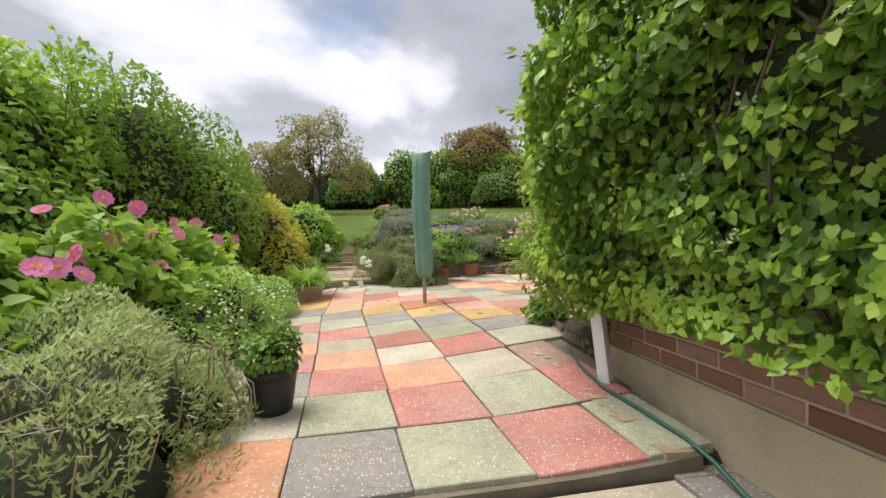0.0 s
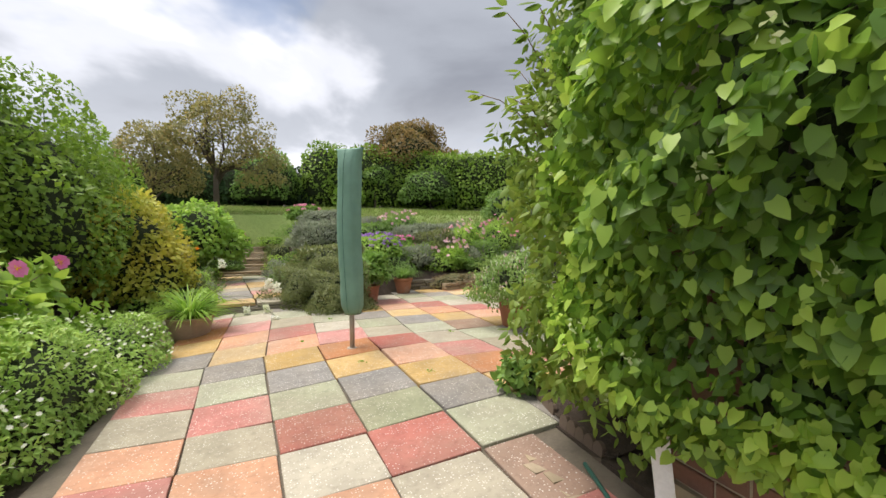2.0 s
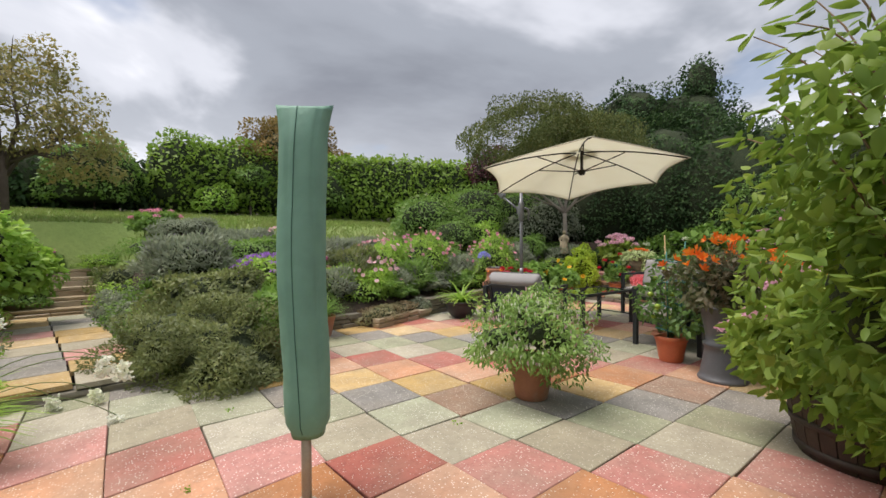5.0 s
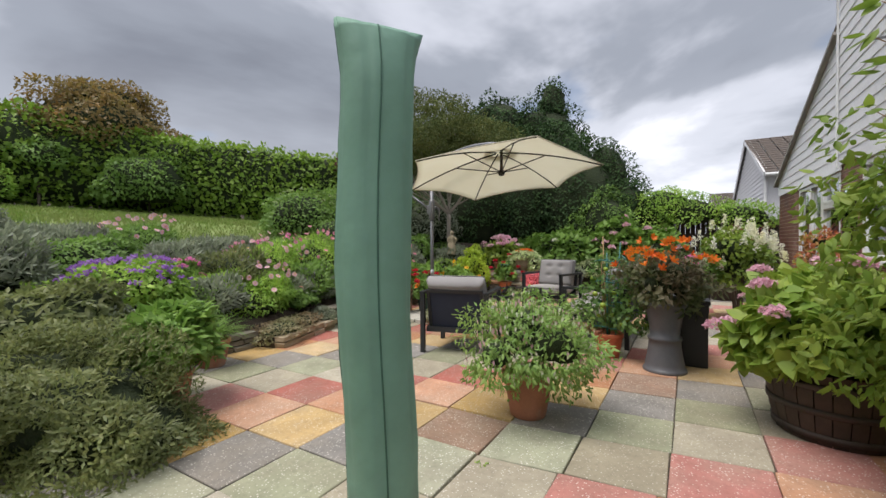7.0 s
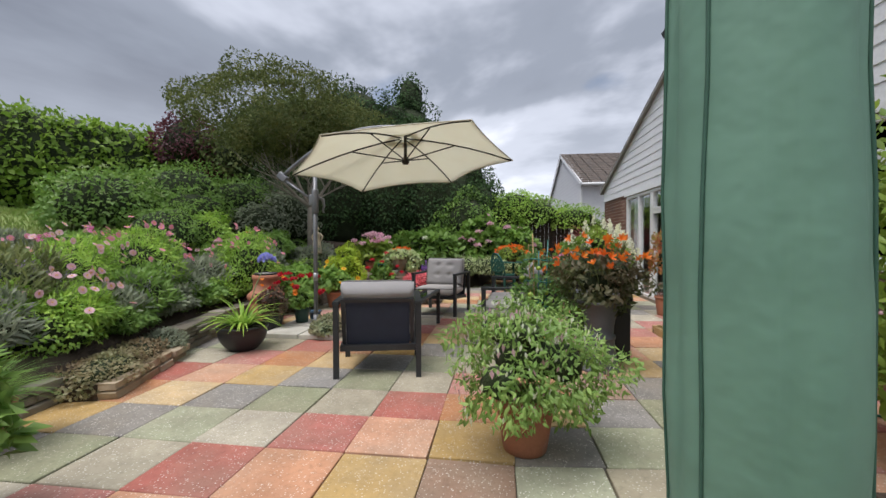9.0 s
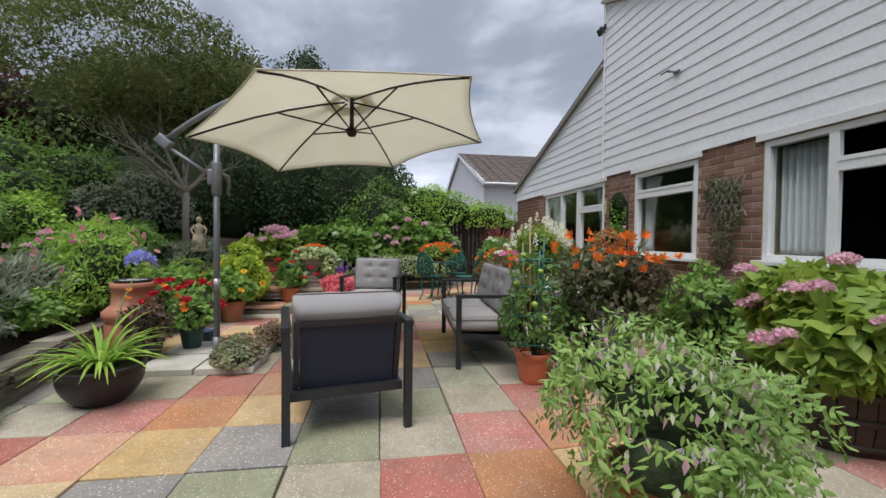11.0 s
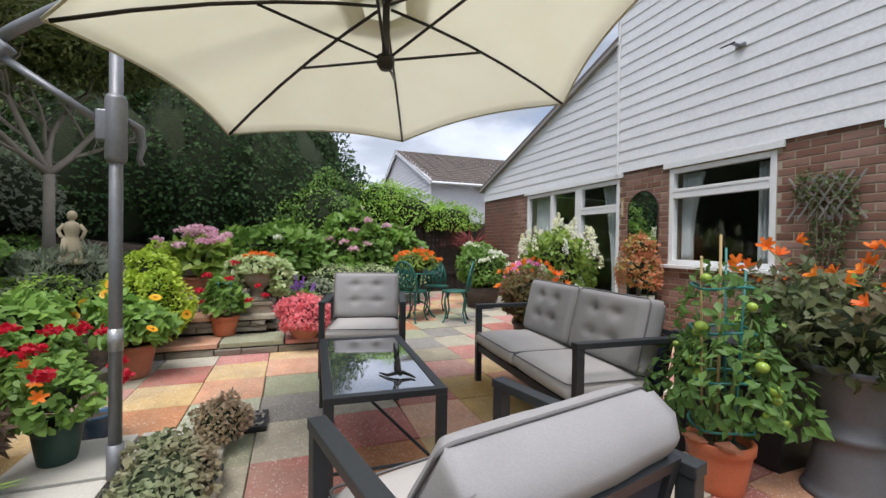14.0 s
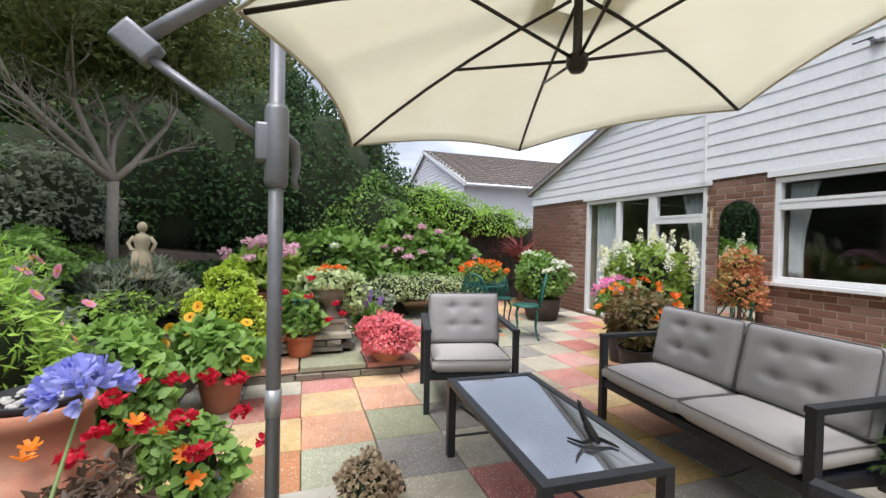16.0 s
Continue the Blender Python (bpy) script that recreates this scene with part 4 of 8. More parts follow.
tube(bm, [PB + Vector(v_) for v_ in ((0.04, -0.03, 1.66), (0.09, -0.06, 1.64), (0.105, -0.07, 1.56), (0.09, -0.06, 1.50), (0.10, -0.07, 1.47))], [0.018, 0.022, 0.016, 0.012, 0.012], 8)
ppart("crank_handle", bm, M_polegrey, "crank handle")
OUT = Vector((5.37, 7.93, 1.92))
TOP = Vector((5.15, 6.36, 2.42))
bm = bmesh.new()
pts = [OUT.lerp(TOP, s_) + Vector((0, 0, 0.20 * math.sin(math.pi * s_) ** 0.9)) for s_ in [i / 14 for i in range(15)]]
tube(bm, pts, 0.024, 12)
ppart("arm", bm, M_polegrey, "curved grey arm")
bm = bmesh.new()
tube(bm, [OUT + Vector((0, 0.0, -0.02)), PB + Vector((0.0, 0.06, 1.64))], 0.017, 10)
ppart("strut", bm, M_polegrey, "grey strut")
bm = bmesh.new()
box(bm, -0.035, -0.07, -0.045, 0.035, 0.06, 0.045, Matrix.Translation(OUT) @ pose(0, 0, 0, 40), 0.015)
ppart("elbow", bm, M_polegrey, "grey elbow joint")
# canopy: eight-sided, tilted
CT = HUB + Vector((-0.03, 0.02, 0.27))
RIM = [(6.10, 7.14, 1.81), (6.42, 5.90, 1.96), (5.40, 5.07, 2.06), (4.08, 5.47, 2.17), (3.83, 6.74, 2.02), (4.94, 7.57, 1.88)]
CT = Vector((5.16, 6.33, 2.31))
RIM = [Vector(p) for p in RIM]


def rim_curve(a, b, s_):
    """Between two rib tips the hem sags inwards."""
    p = a.lerp(b, s_)
    return p.lerp(CT, 0.05 * 4 * s_ * (1 - s_)) + Vector((0, 0, 0.02 * math.sin(math.pi * s_)))


def canopy_point(a, b, s_, t_):
    e = rim_curve(a, b, s_)
    p = CT.lerp(e, t_)
    p.z += 0.09 * t_ * (1 - t_) * 4 * 0.5 - 0.05 * math.sin(math.pi * s_) * t_ * (1 - t_) * 2
    return p


bm = bmesh.new()
nr = 12
for i in range(6):
    a, b = RIM[i], RIM[(i + 1) % 6]
    cells = [[bm.verts.new(canopy_point(a, b, s_ / 12, 0.10 + 0.90 * t_ / nr)) for s_ in range(13)] for t_ in range(nr + 1)]
    for r0, r1 in zip(cells, cells[1:]):
        for k in range(12):
            bm.faces.new((r0[k], r0[k + 1], r1[k + 1], r1[k]))
bmesh.ops.remove_doubles(bm, verts=bm.verts[:], dist=0.003)
cano = ppart("canopy", bm, M_canopy, "cream fabric canopy")
md = cano.modifiers.new("thick", "SOLIDIFY")
md.thickness = 0.003
bm = bmesh.new()
for i in range(6):
    a, b = RIM[i], RIM[(i + 1) % 6]
    cells = [[bm.verts.new(canopy_point(a, b, s_ / 6, t_) + Vector((0, 0, 0.055))) for s_ in range(7)] for t_ in (0.02, 0.1, 0.2)]
    for r0, r1 in zip(cells, cells[1:]):
        for k in range(6):
            bm.faces.new((r0[k], r0[k + 1], r1[k + 1], r1[k]))
bmesh.ops.remove_doubles(bm, verts=bm.verts[:], dist=0.003)
cap = ppart("vent", bm, M_canopy, "raised vent cap", parent=cano)
md = cap.modifiers.new("thick", "SOLIDIFY")
md.thickness = 0.003
bm = bmesh.new()
for i in range(6):
    a, b = RIM[i], RIM[(i + 1) % 6]
    tube(bm, [rim_curve(a, b, s_ / 10) - Vector((0, 0, 0.004)) for s_ in range(11)], 0.006, 5)
ppart("hem", bm, plain("cream_hem", (0.62, 0.58, 0.44), 0.8), "stitched hem", parent=cano)
for i in range(6):
    bm = bmesh.new()
    a = RIM[i]
    rib = [canopy_point(a, RIM[(i + 1) % 6], 0, t_) - Vector((0, 0, 0.014)) for t_ in (0.03, 0.2, 0.4, 0.6, 0.8, 0.985)]
    tube(bm, rib, 0.0085, 6)
    rb = ppart("rib", bm, M_rib, "dark steel rib")
    bm = bmesh.new()
    tube(bm, [HUB, canopy_point(a, RIM[(i + 1) % 6], 0, 0.46) - Vector((0, 0, 0.022))], 0.0075, 6)
    ppart("strut", bm, M_rib, "dark steel strut", parent=rb)
bm = bmesh.new()
lathe(bm, [(0, -0.045), (0.03, -0.045), (0.045, -0.02), (0.045, 0.02), (0.02, 0.03), (0.018, 0.30), (0.05, 0.31), (0.05, 0.36), (0, 0.37)], 14, HUB)
ppart("hub", bm, M_rib, "dark hub and stem")


# ---- garden chairs, sofa and table ----
def cushion(bm, x0, y0, x1, y1, z0, z1, m=None, puff=0.018, nx=14, ny=12, tufts=()):
    """A stuffed cushion: rounded edge, crowned faces, buttons drawn in."""
    rings = {}
    for side, zz, sg in ((0, z0, -1), (1, z1, 1)):
        for i in range(nx + 1):
            for j in range(ny + 1):
                u_, v_ = i / nx, j / ny
                e = min(min(u_, 1 - u_) * (x1 - x0), min(v_, 1 - v_) * (y1 - y0))
                rnd = min(1, e / 0.035)
                h = (z1 - z0) / 2
                zc = (z0 + z1) / 2
                zr = zc + sg * (h * (0.42 + 0.58 * math.sqrt(max(0, 1 - (1 - rnd) ** 2))) + puff * (math.sin(math.pi * u_) * math.sin(math.pi * v_)) ** 0.6)
                x, y = x0 + (x1 - x0) * u_, y0 + (y1 - y0) * v_
                if side:
                    for (tx, ty) in tufts:
                        q = math.hypot(x - tx, (y - ty))
                        zr -= 0.028 * math.exp(-(q / 0.035) ** 2)
                        zr -= 0.010 * math.exp(-abs(y - ty) / 0.015) * math.exp(-(abs(x - tx) / 0.10) ** 2)
                zr += 0.004 * noise.noise(Vector((x * 9, y * 9, zz * 5)))
                rings[side, i, j] = bm.verts.new((x, y, zr))
    for side in (0, 1):
        for i in range(nx):
            for j in range(ny):
                q = [rings[side, i, j], rings[side, i + 1, j], rings[side, i + 1, j + 1], rings[side, i, j + 1]]
                bm.faces.new(q if side else q[::-1])
    edge = [(i, 0) for i in range(nx)] + [(nx, j) for j in range(ny)] + [(nx - i, ny) for i in range(nx)] + [(0, ny - j) for j in range(ny)]
    for a, b in zip(edge, edge[1:] + edge[:1]):
        bm.faces.new((rings[0, a[0], a[1]], rings[0, b[0], b[1]], rings[1, b[0], b[1]], rings[1, a[0], a[1]]))
    if m is not None:
        bmesh.ops.transform(bm, matrix=m, verts=bm.verts[:])


def piping(x0, y0, x1, y1, zz, m=None):
    bm = bmesh.new()
    r_ = 0.03
    pts = []
    for cx, cy, a0 in ((x1 - r_, y1 - r_, 0), (x0 + r_, y1 - r_, 90), (x0 + r_, y0 + r_, 180), (x1 - r_, y0 + r_, 270)):
        for k in range(4):
            a = radians(a0 + 30 * k)
            pts.append((cx + r_ * math.cos(a), cy + r_ * math.sin(a), zz))
    tube(bm, pts + pts[:1], 0.0048, 5, False)
    if m is not None:
        bmesh.ops.transform(bm, matrix=m, verts=bm.verts[:])
    return bm


def lounge_seat(name, at, rz, seats, label, group, cat, H=0.82, slump=0):
    """Faces its own -y. Width along x."""
    W = 0.64 * seats + 0.12 if seats > 1 else 0.71
    Dp = 0.70
    c = thing(name, at, label, cat, group, rz)
    p_ = 0.045
    for sx in (-1, 1):
        x = sx * (W / 2 - p_ / 2)
        bm = bmesh.new()
        box(bm, x - 0.022, -Dp / 2, 0, x + 0.022, -Dp / 2 + p_, 0.60, bevel=0.003)
        part("leg", bm, M_metal, c)
        bm = bmesh.new()
        box(bm, x - 0.022, Dp / 2 - p_, 0, x + 0.022, Dp / 2, 0.60, bevel=0.003)
        part("leg", bm, M_metal, c)
        bm = bmesh.new()
        box(bm, x - 0.026, -Dp / 2 - 0.004, 0.60, x + 0.026, Dp / 2 + 0.004, 0.630, bevel=0.004)
        part("armrest", bm, M_metal, c)
    bm = bmesh.new()
    xi = W / 2 - p_
    box(bm, -xi, -Dp / 2 + 0.01, 0.25, xi, -Dp / 2 + 0.045, 0.30)
    box(bm, -xi, Dp / 2 - 0.10, 0.21, xi, Dp / 2 - 0.065, 0.26)
    for sx in (-1, 1):
        bar(bm, (sx * (xi - 0.015), -Dp / 2 + 0.02, 0.275), (sx * (xi - 0.015), Dp / 2 - 0.07, 0.235), 0.03, 0.045)
    part("seat_frame", bm, M_metal, c)
    bm = bmesh.new()
    tilt = 13
    BM = Matrix.Translation((0, Dp / 2 - 0.135, 0.22)) @ pose(0, 0, 0, -tilt)
    b0 = 0.0
    for sx in (-1, 1):
        box(bm, sx * (xi - 0.03) - 0.015, -0.015, b0, sx * (xi - 0.03) + 0.015, 0.015, 0.44, BM)
    box(bm, -xi + 0.045, -0.015, 0.41, xi - 0.045, 0.015, 0.44, BM)
    box(bm, -xi + 0.045, -0.015, b0, xi - 0.045, 0.015, b0 + 0.03, BM)
    part("back_frame", bm, M_metal, c)
    bm = bmesh.new()
    box(bm, -xi + 0.05, -0.003, 0.035, xi - 0.05, 0.003, 0.405, BM)
    part("back_panel", bm, M_sling, c, "navy textile back panel")
    bm = bmesh.new()
    box(bm, -xi + 0.03, -Dp / 2 + 0.046, 0.268, xi - 0.03, Dp / 2 - 0.12, 0.274)
    part("seat_panel", bm, M_sling, c, "navy textile seat panel")
    w1 = (2 * xi - 0.01) / seats
    for i in range(seats):
        xa, xb = -xi + 0.005 + i * w1 + 0.006, -xi + 0.005 + (i + 1) * w1 - 0.006
        bm = bmesh.new()
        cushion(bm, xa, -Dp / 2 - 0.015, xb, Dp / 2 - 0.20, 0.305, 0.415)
        sc_ = part("seat_cushion", bm, M_cush_lit, c, "grey seat cushion, light from above painted as a paler tone", True)
        part("piping", piping(xa + 0.003, -Dp / 2 - 0.012, xb - 0.003, Dp / 2 - 0.203, 0.405), M_pipe, sc_, "", True)
        bm = bmesh.new()
        CM = Matrix.Translation((0, Dp / 2 - 0.17 - 0.003 * slump, 0.40)) @ pose(0, 0, 0, 90 - tilt - slump, 0, 0)
        cx = (xa + xb) / 2
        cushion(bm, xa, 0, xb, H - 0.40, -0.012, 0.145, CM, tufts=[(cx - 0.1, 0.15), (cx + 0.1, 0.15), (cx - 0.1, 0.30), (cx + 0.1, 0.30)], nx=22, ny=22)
        bc = part("back_cushion", bm, M_cush_shade, c, "grey buttoned back cushion, shade painted as a darker tone", True)
        part("piping", piping(xa + 0.003, 0.003, xb - 0.003, H - 0.403, 0.118, CM), M_pipe, bc, "", True)
    return c


lounge_seat("armchair", (4.045, 6.285, 0), 102.5, 1, "charcoal metal armchair with plump grey cushions beside the table", "garden lounge set", "armchair", 0.79, 22)
lounge_seat("armchair", (6.86, 6.11, 0), -103.5, 1, "charcoal metal armchair with grey buttoned cushions facing the table", "garden lounge set", "armchair")
lounge_seat("garden_sofa", (5.468, 5.02, 0), 176.3, 2, "two-seat charcoal metal sofa with grey buttoned cushions", "garden lounge set", "sofa")

TB = (5.445, 6.32, 0)
tb = thing("coffee_table", TB, "charcoal metal coffee table with a black glass top", "table", "garden lounge set", -3)
bm = bmesh.new()
L_, W_, HT = 1.13, 0.55, 0.46
for sy in (-1, 1):
    box(bm, -L_ / 2, sy * W_ / 2 - (0.045 if sy > 0 else 0), HT - 0.03, L_ / 2, sy * W_ / 2 + (0.045 if sy < 0 else 0), HT, bevel=0.003)
for sx in (-1, 1):
    box(bm, sx * L_ / 2 - (0.045 if sx > 0 else 0), -W_ / 2 + 0.045, HT - 0.03, sx * L_ / 2 + (0.045 if sx < 0 else 0), W_ / 2 - 0.045, HT, bevel=0.003)
part("table_frame", bm, M_metal, tb)
bm = bmesh.new()
box(bm, -L_ / 2 + 0.047, -W_ / 2 + 0.047, HT - 0.012, L_ / 2 - 0.047, W_ / 2 - 0.047, HT - 0.004)
part("tabletop", bm, M_tabletop, tb, "black reflective glass top")
for sx in (-1, 1):
    for sy in (-1, 1):
        bm = bmesh.new()
        x, y = sx * (L_ / 2 - 0.0225), sy * (W_ / 2 - 0.0225)
        box(bm, x - 0.0225, y - 0.0225, 0, x + 0.0225, y + 0.0225, HT - 0.031, bevel=0.003)
        part("leg", bm, M_metal, tb)
bm = bmesh.new()
for sx in (-1, 1):
    tube(bm, [(sx * (L_ / 2 - 0.03), -W_ / 2 + 0.04, 0.12), (sx * (L_ / 2 - 0.03), W_ / 2 - 0.04, 0.12)], 0.008)
tube(bm, [(-L_ / 2 + 0.04, -0.2, 0.14), (L_ / 2 - 0.04, 0.2, 0.30)], 0.008)
part("brace", bm, M_metal, tb)

# ornament on the table: a small dark leaping figure with a forked tail
orn = thing("table_ornament", (5.13, 6.24, HT - 0.003), "small dark metal hare ornament lying on the glass table", "ornament")
bm = bmesh.new()
tube(bm, [(-0.05, 0, 0.012), (-0.02, 0.01, 0.03), (0.03, 0.0, 0.05), (0.06, -0.01, 0.07)], [0.008, 0.02, 0.018, 0.01], 8)
tube(bm, [(0.05, 0, 0.06), (0.08, 0.0, 0.10), (0.09, 0.005, 0.14)], [0.01, 0.009, 0.003], 6)
tube(bm, [(0.055, -0.01, 0.06), (0.09, -0.02, 0.09), (0.12, -0.03, 0.12)], [0.008, 0.007, 0.003], 6)
tube(bm, [(-0.03, 0.01, 0.02), (-0.02, 0.06, 0.008), (0.04, 0.09, 0.006)], [0.01, 0.008, 0.004], 6)
tube(bm, [(-0.03, -0.01, 0.02), (-0.06, -0.05, 0.008), (-0.09, -0.06, 0.006)], [0.01, 0.007, 0.004], 6)
part("ornament_body", bm, M_rib, orn, "", True)


# ---- pots ----
def pot(t, r_top, r_bot, h, mat, rim=0.03, lip=0.012, soil=True, name="pot", at=(0, 0, 0), belly=0.0, sides=32):
    bm = bmesh.new()
    prof = [(0, 0.0), (r_bot * 0.96, 0.0), (r_bot, 0.006)]
    for k in range(1, 6):
        s_ = k / 6
        prof.append((r_bot + (r_top - r_bot) * s_ + belly * math.sin(math.pi * s_), (h - rim) * s_))
    prof += [(r_top, h - rim), (r_top + lip, h - rim + 0.003), (r_top + lip + 0.002, h - 0.004), (r_top + lip - 0.003, h), (r_top - 0.008, h), (r_top - 0.014, h - 0.01), (r_top - 0.02, h * 0.82)]
    lathe(bm, prof, sides, at)
    p = part(name, bm, mat, t, "", True)
    if soil:
        bm = bmesh.new()
        lathe(bm, [(r_top - 0.017, h * 0.84), (r_top * 0.5, h * 0.87), (0, h * 0.88)], 20, at)
        part("soil", bm, M_soil, t, "", True)
    return p


def stems(t, base_r, tops, z0, r=0.005, mat=None, name="stems", n=None):
    bm = bmesh.new()
    for p in tops:
        p = Vector(p)
        b = Vector((RNG.uniform(-base_r, base_r), RNG.uniform(-base_r, base_r), z0))
        mid = b.lerp(p, 0.5) + Vector((RNG.uniform(-0.03, 0.03), RNG.uniform(-0.03, 0.03), 0.06))
        tube(bm, [b, mid, p], [r, r * 0.8, r * 0.5], 5)
    return part(name, bm, mat or M_stem, t, "", True)


# fuchsia in a terracotta pot
t = thing("potted_fuchsia", (2.72, 5.10, 0), "bushy pale-flowered fuchsia spilling over a terracotta pot", "potted plant", "patio pots")
pot(t, 0.155, 0.115, 0.30, M_terra, 0.05)
FB = [(0, 0, 0.50, 0.32, 0.32, 0.22), (0.1, 0.08, 0.60, 0.18, 0.2, 0.16), (-0.08, -0.02, 0.63, 0.14, 0.14, 0.12), (-0.2, 0.14, 0.42, 0.18, 0.18, 0.16), (0.1, -0.2, 0.43, 0.24, 0.22, 0.18), (-0.1, -0.18, 0.5, 0.2, 0.2, 0.2)]
crown(FB, 7000, 0.038, leafmat("fuchsia_leaf", (0.135, 0.24, 0.055), (0.24, 0.34, 0.10), (0.09, 0.17, 0.04)), t, shape=OVATE, core=0.5, wide=0.8, droop=0.6, low=-0.95, depth=0.6, lump=0.4, flat=0.4)
P, N = on_blobs(FB, 130, 1.03, -0.8)
leafmesh("flowers", P, np.tile([0, 0, -1.0], (len(P), 1)) + unit(len(P)) * 0.25, N, 0.035 + 0.02 * RNG.random(len(P)), LANCE, P_palepink, t, "pale pink hanging bells", "stuff", wide=1.3)
P, N = on_blobs(FB, 260, 1.04, -0.8)
leafmesh("buds", P, np.tile([0, 0, -1.0], (len(P), 1)) + unit(len(P)) * 0.3, N, 0.036, LANCE, P_white, t, "cream bells", "stuff", wide=1.2)
stems(t, 0.06, [(0.25, 0.1, 0.5), (-0.25, 0.15, 0.45), (0.1, -0.3, 0.4), (-0.1, 0.25, 0.55), (0, 0, 0.7), (0.2, -0.15, 0.6)], 0.25)

# half barrel of hydrangea
t = thing("barrel_planter", (3.36, 3.46, 0), "dark oak half barrel with rusty hoops, planted with pink hydrangea", "planter", "patio pots")
bm = bmesh.new()
nst = 26
for k in range(nst):
    bm = bmesh.new()
    a0, a1 = 2 * math.pi * (k + 0.04) / nst, 2 * math.pi * (k + 0.96) / nst
    prev = None
    for z, r_ in ((0.0, 0.27), (0.12, 0.30), (0.26, 0.32), (0.40, 0.33)):
        cur = [bm.verts.new((rr * math.cos(a), rr * math.sin(a), z)) for a in (a0, a1) for rr in (r_, r_ - 0.028)]
        if prev:
            bm.faces.new((prev[0], prev[2], cur[2], cur[0]))
            bm.faces.new((prev[1], cur[1], cur[3], prev[3]))
            bm.faces.new((prev[0], cur[0], cur[1], prev[1]))
            bm.faces.new((prev[2], prev[3], cur[3], cur[2]))
        else:
            bm.faces.new((cur[0], cur[1], cur[3], cur[2]))
        prev = cur
    bm.faces.new((prev[0], prev[2], prev[3], prev[1]))
    part("stave", bm, M_barrel, t)
for z, r_ in ((0.05, 0.286), (0.19, 0.313), (0.33, 0.3285)):
    bm = bmesh.new()
    lathe(bm, [(r_, z - 0.017), (r_ + 0.005, z - 0.017), (r_ + 0.007, z + 0.017), (r_, z + 0.017)], 40)
    part("hoop", bm, M_hoop, t, "rusty iron hoop", True)
bm = bmesh.new()
lathe(bm, [(0.0, 0.01), (0.27, 0.012), (0.302, 0.33), (0.15, 0.345), (0, 0.35)], 26)
part("soil", bm, M_soil, t, "", True)
HB = [(0, 0, 0.67, 0.36, 0.36, 0.26), (0.16, 0.08, 0.75, 0.26, 0.26, 0.2), (-0.2, 0.15, 0.62, 0.28, 0.3, 0.2), (0.12, -0.2, 0.62, 0.3, 0.26, 0.2), (-0.1, 0.3, 0.5, 0.25, 0.22, 0.16)]
crown(HB, 2300, 0.088, leafmat("hydrangea_leaf", (0.15, 0.24, 0.035), (0.25, 0.31, 0.055), (0.10, 0.18, 0.03)), t, shape=HEART, core=0.7, wide=0.85, droop=0.3, low=-0.8, depth=0.35)
HPTS, _ = on_blobs(HB, 15, 1.08, 0.0)
heads(HPTS, 0.058, 130, 0.021, P_palepink, t, label="domed mauve pink flower heads")

# tall grey planter with orange lilies
t = thing("tall_grey_planter", (4.20, 4.37, 0), "tall waisted grey plastic planter filled with orange lilies", "planter", "patio pots")
bm = bmesh.new()
lathe(bm, [(0.000, 0.000), (0.172, 0.000), (0.176, 0.012), (0.168, 0.030), (0.159, 0.035), (0.155, 0.070), (0.142, 0.130), (0.129, 0.220), (0.126, 0.270), (0.136, 0.275), (0.136, 0.300), (0.117, 0.305), (0.122, 0.380), (0.138, 0.470), (0.153, 0.540), (0.159, 0.565), (0.182, 0.570), (0.185, 0.595), (0.172, 0.600), (0.163, 0.585), (0.150, 0.520)], 40)
part("planter_body", bm, M_greypot, t, "", True)
bm = bmesh.new()
lathe(bm, [(0.152, 0.53), (0.1, 0.545), (0, 0.55)], 24)
part("soil", bm, M_soil, t, "", True)
LB = [(0, 0, 0.76, 0.33, 0.33, 0.19), (0.14, 0.12, 0.90, 0.18, 0.18, 0.13), (-0.14, -0.1, 0.88, 0.18, 0.18, 0.13), (0.22, -0.12, 0.72, 0.2, 0.2, 0.2)]
crown(LB, 2300, 0.06, leafmat("bronze_green_leaf", (0.055, 0.085, 0.035), (0.10, 0.12, 0.05), (0.08, 0.05, 0.035)), t, shape=LANCE, core=0.5, wide=1.5, droop=0.2, low=-0.95, depth=0.7, lump=0.25)
LP, _ = on_blobs(LB, 34, 1.12, 0.3)


def lily_flowers(places, t, size=0.07, n=6, mat=None, label="open orange lily flowers"):
    if len(places) > 1:
        for p in places:
            lily_flowers([p], t, size, n, mat, label)
        return None
    P, D, Nn = [], [], []
    for p in places:
        ax = Vector((RNG.uniform(-1, 1), RNG.uniform(-1, 1), 0.7)).normalized()
        u_ = ax.orthogonal().normalized()
        v_ = ax.cross(u_)
        for k in range(n):
            a = 2 * math.pi * k / n
            d = (u_ * math.cos(a) + v_ * math.sin(a)) * 0.7 + ax * RNG.uniform(0.3, 0.9)
            P.append(p), D.append(tuple(d)), Nn.append(tuple(ax))
    return leafmesh("flower", np.array(P, float), np.array(D), np.array(Nn), np.full(len(P), size), PETAL, mat or P_orange, t, label, wide=0.5)


lily_flowers(LP, t, 0.058)
stems(t, 0.1, LP[:18], 0.55, 0.005)

# black storage box behind the planter
t = thing("storage_box", (4.72, 4.26, 0), "black plastic storage box behind the tomato plant", "box")
bm = bmesh.new()
box(bm, -0.30, -0.22, 0, 0.30, 0.22, 0.56, bevel=0.012)
part("box_body", bm, M_black, t)
bm = bmesh.new()
box(bm, -0.315, -0.235, 0.56, 0.315, 0.235, 0.60, bevel=0.01)
part("lid", bm, M_black, t)

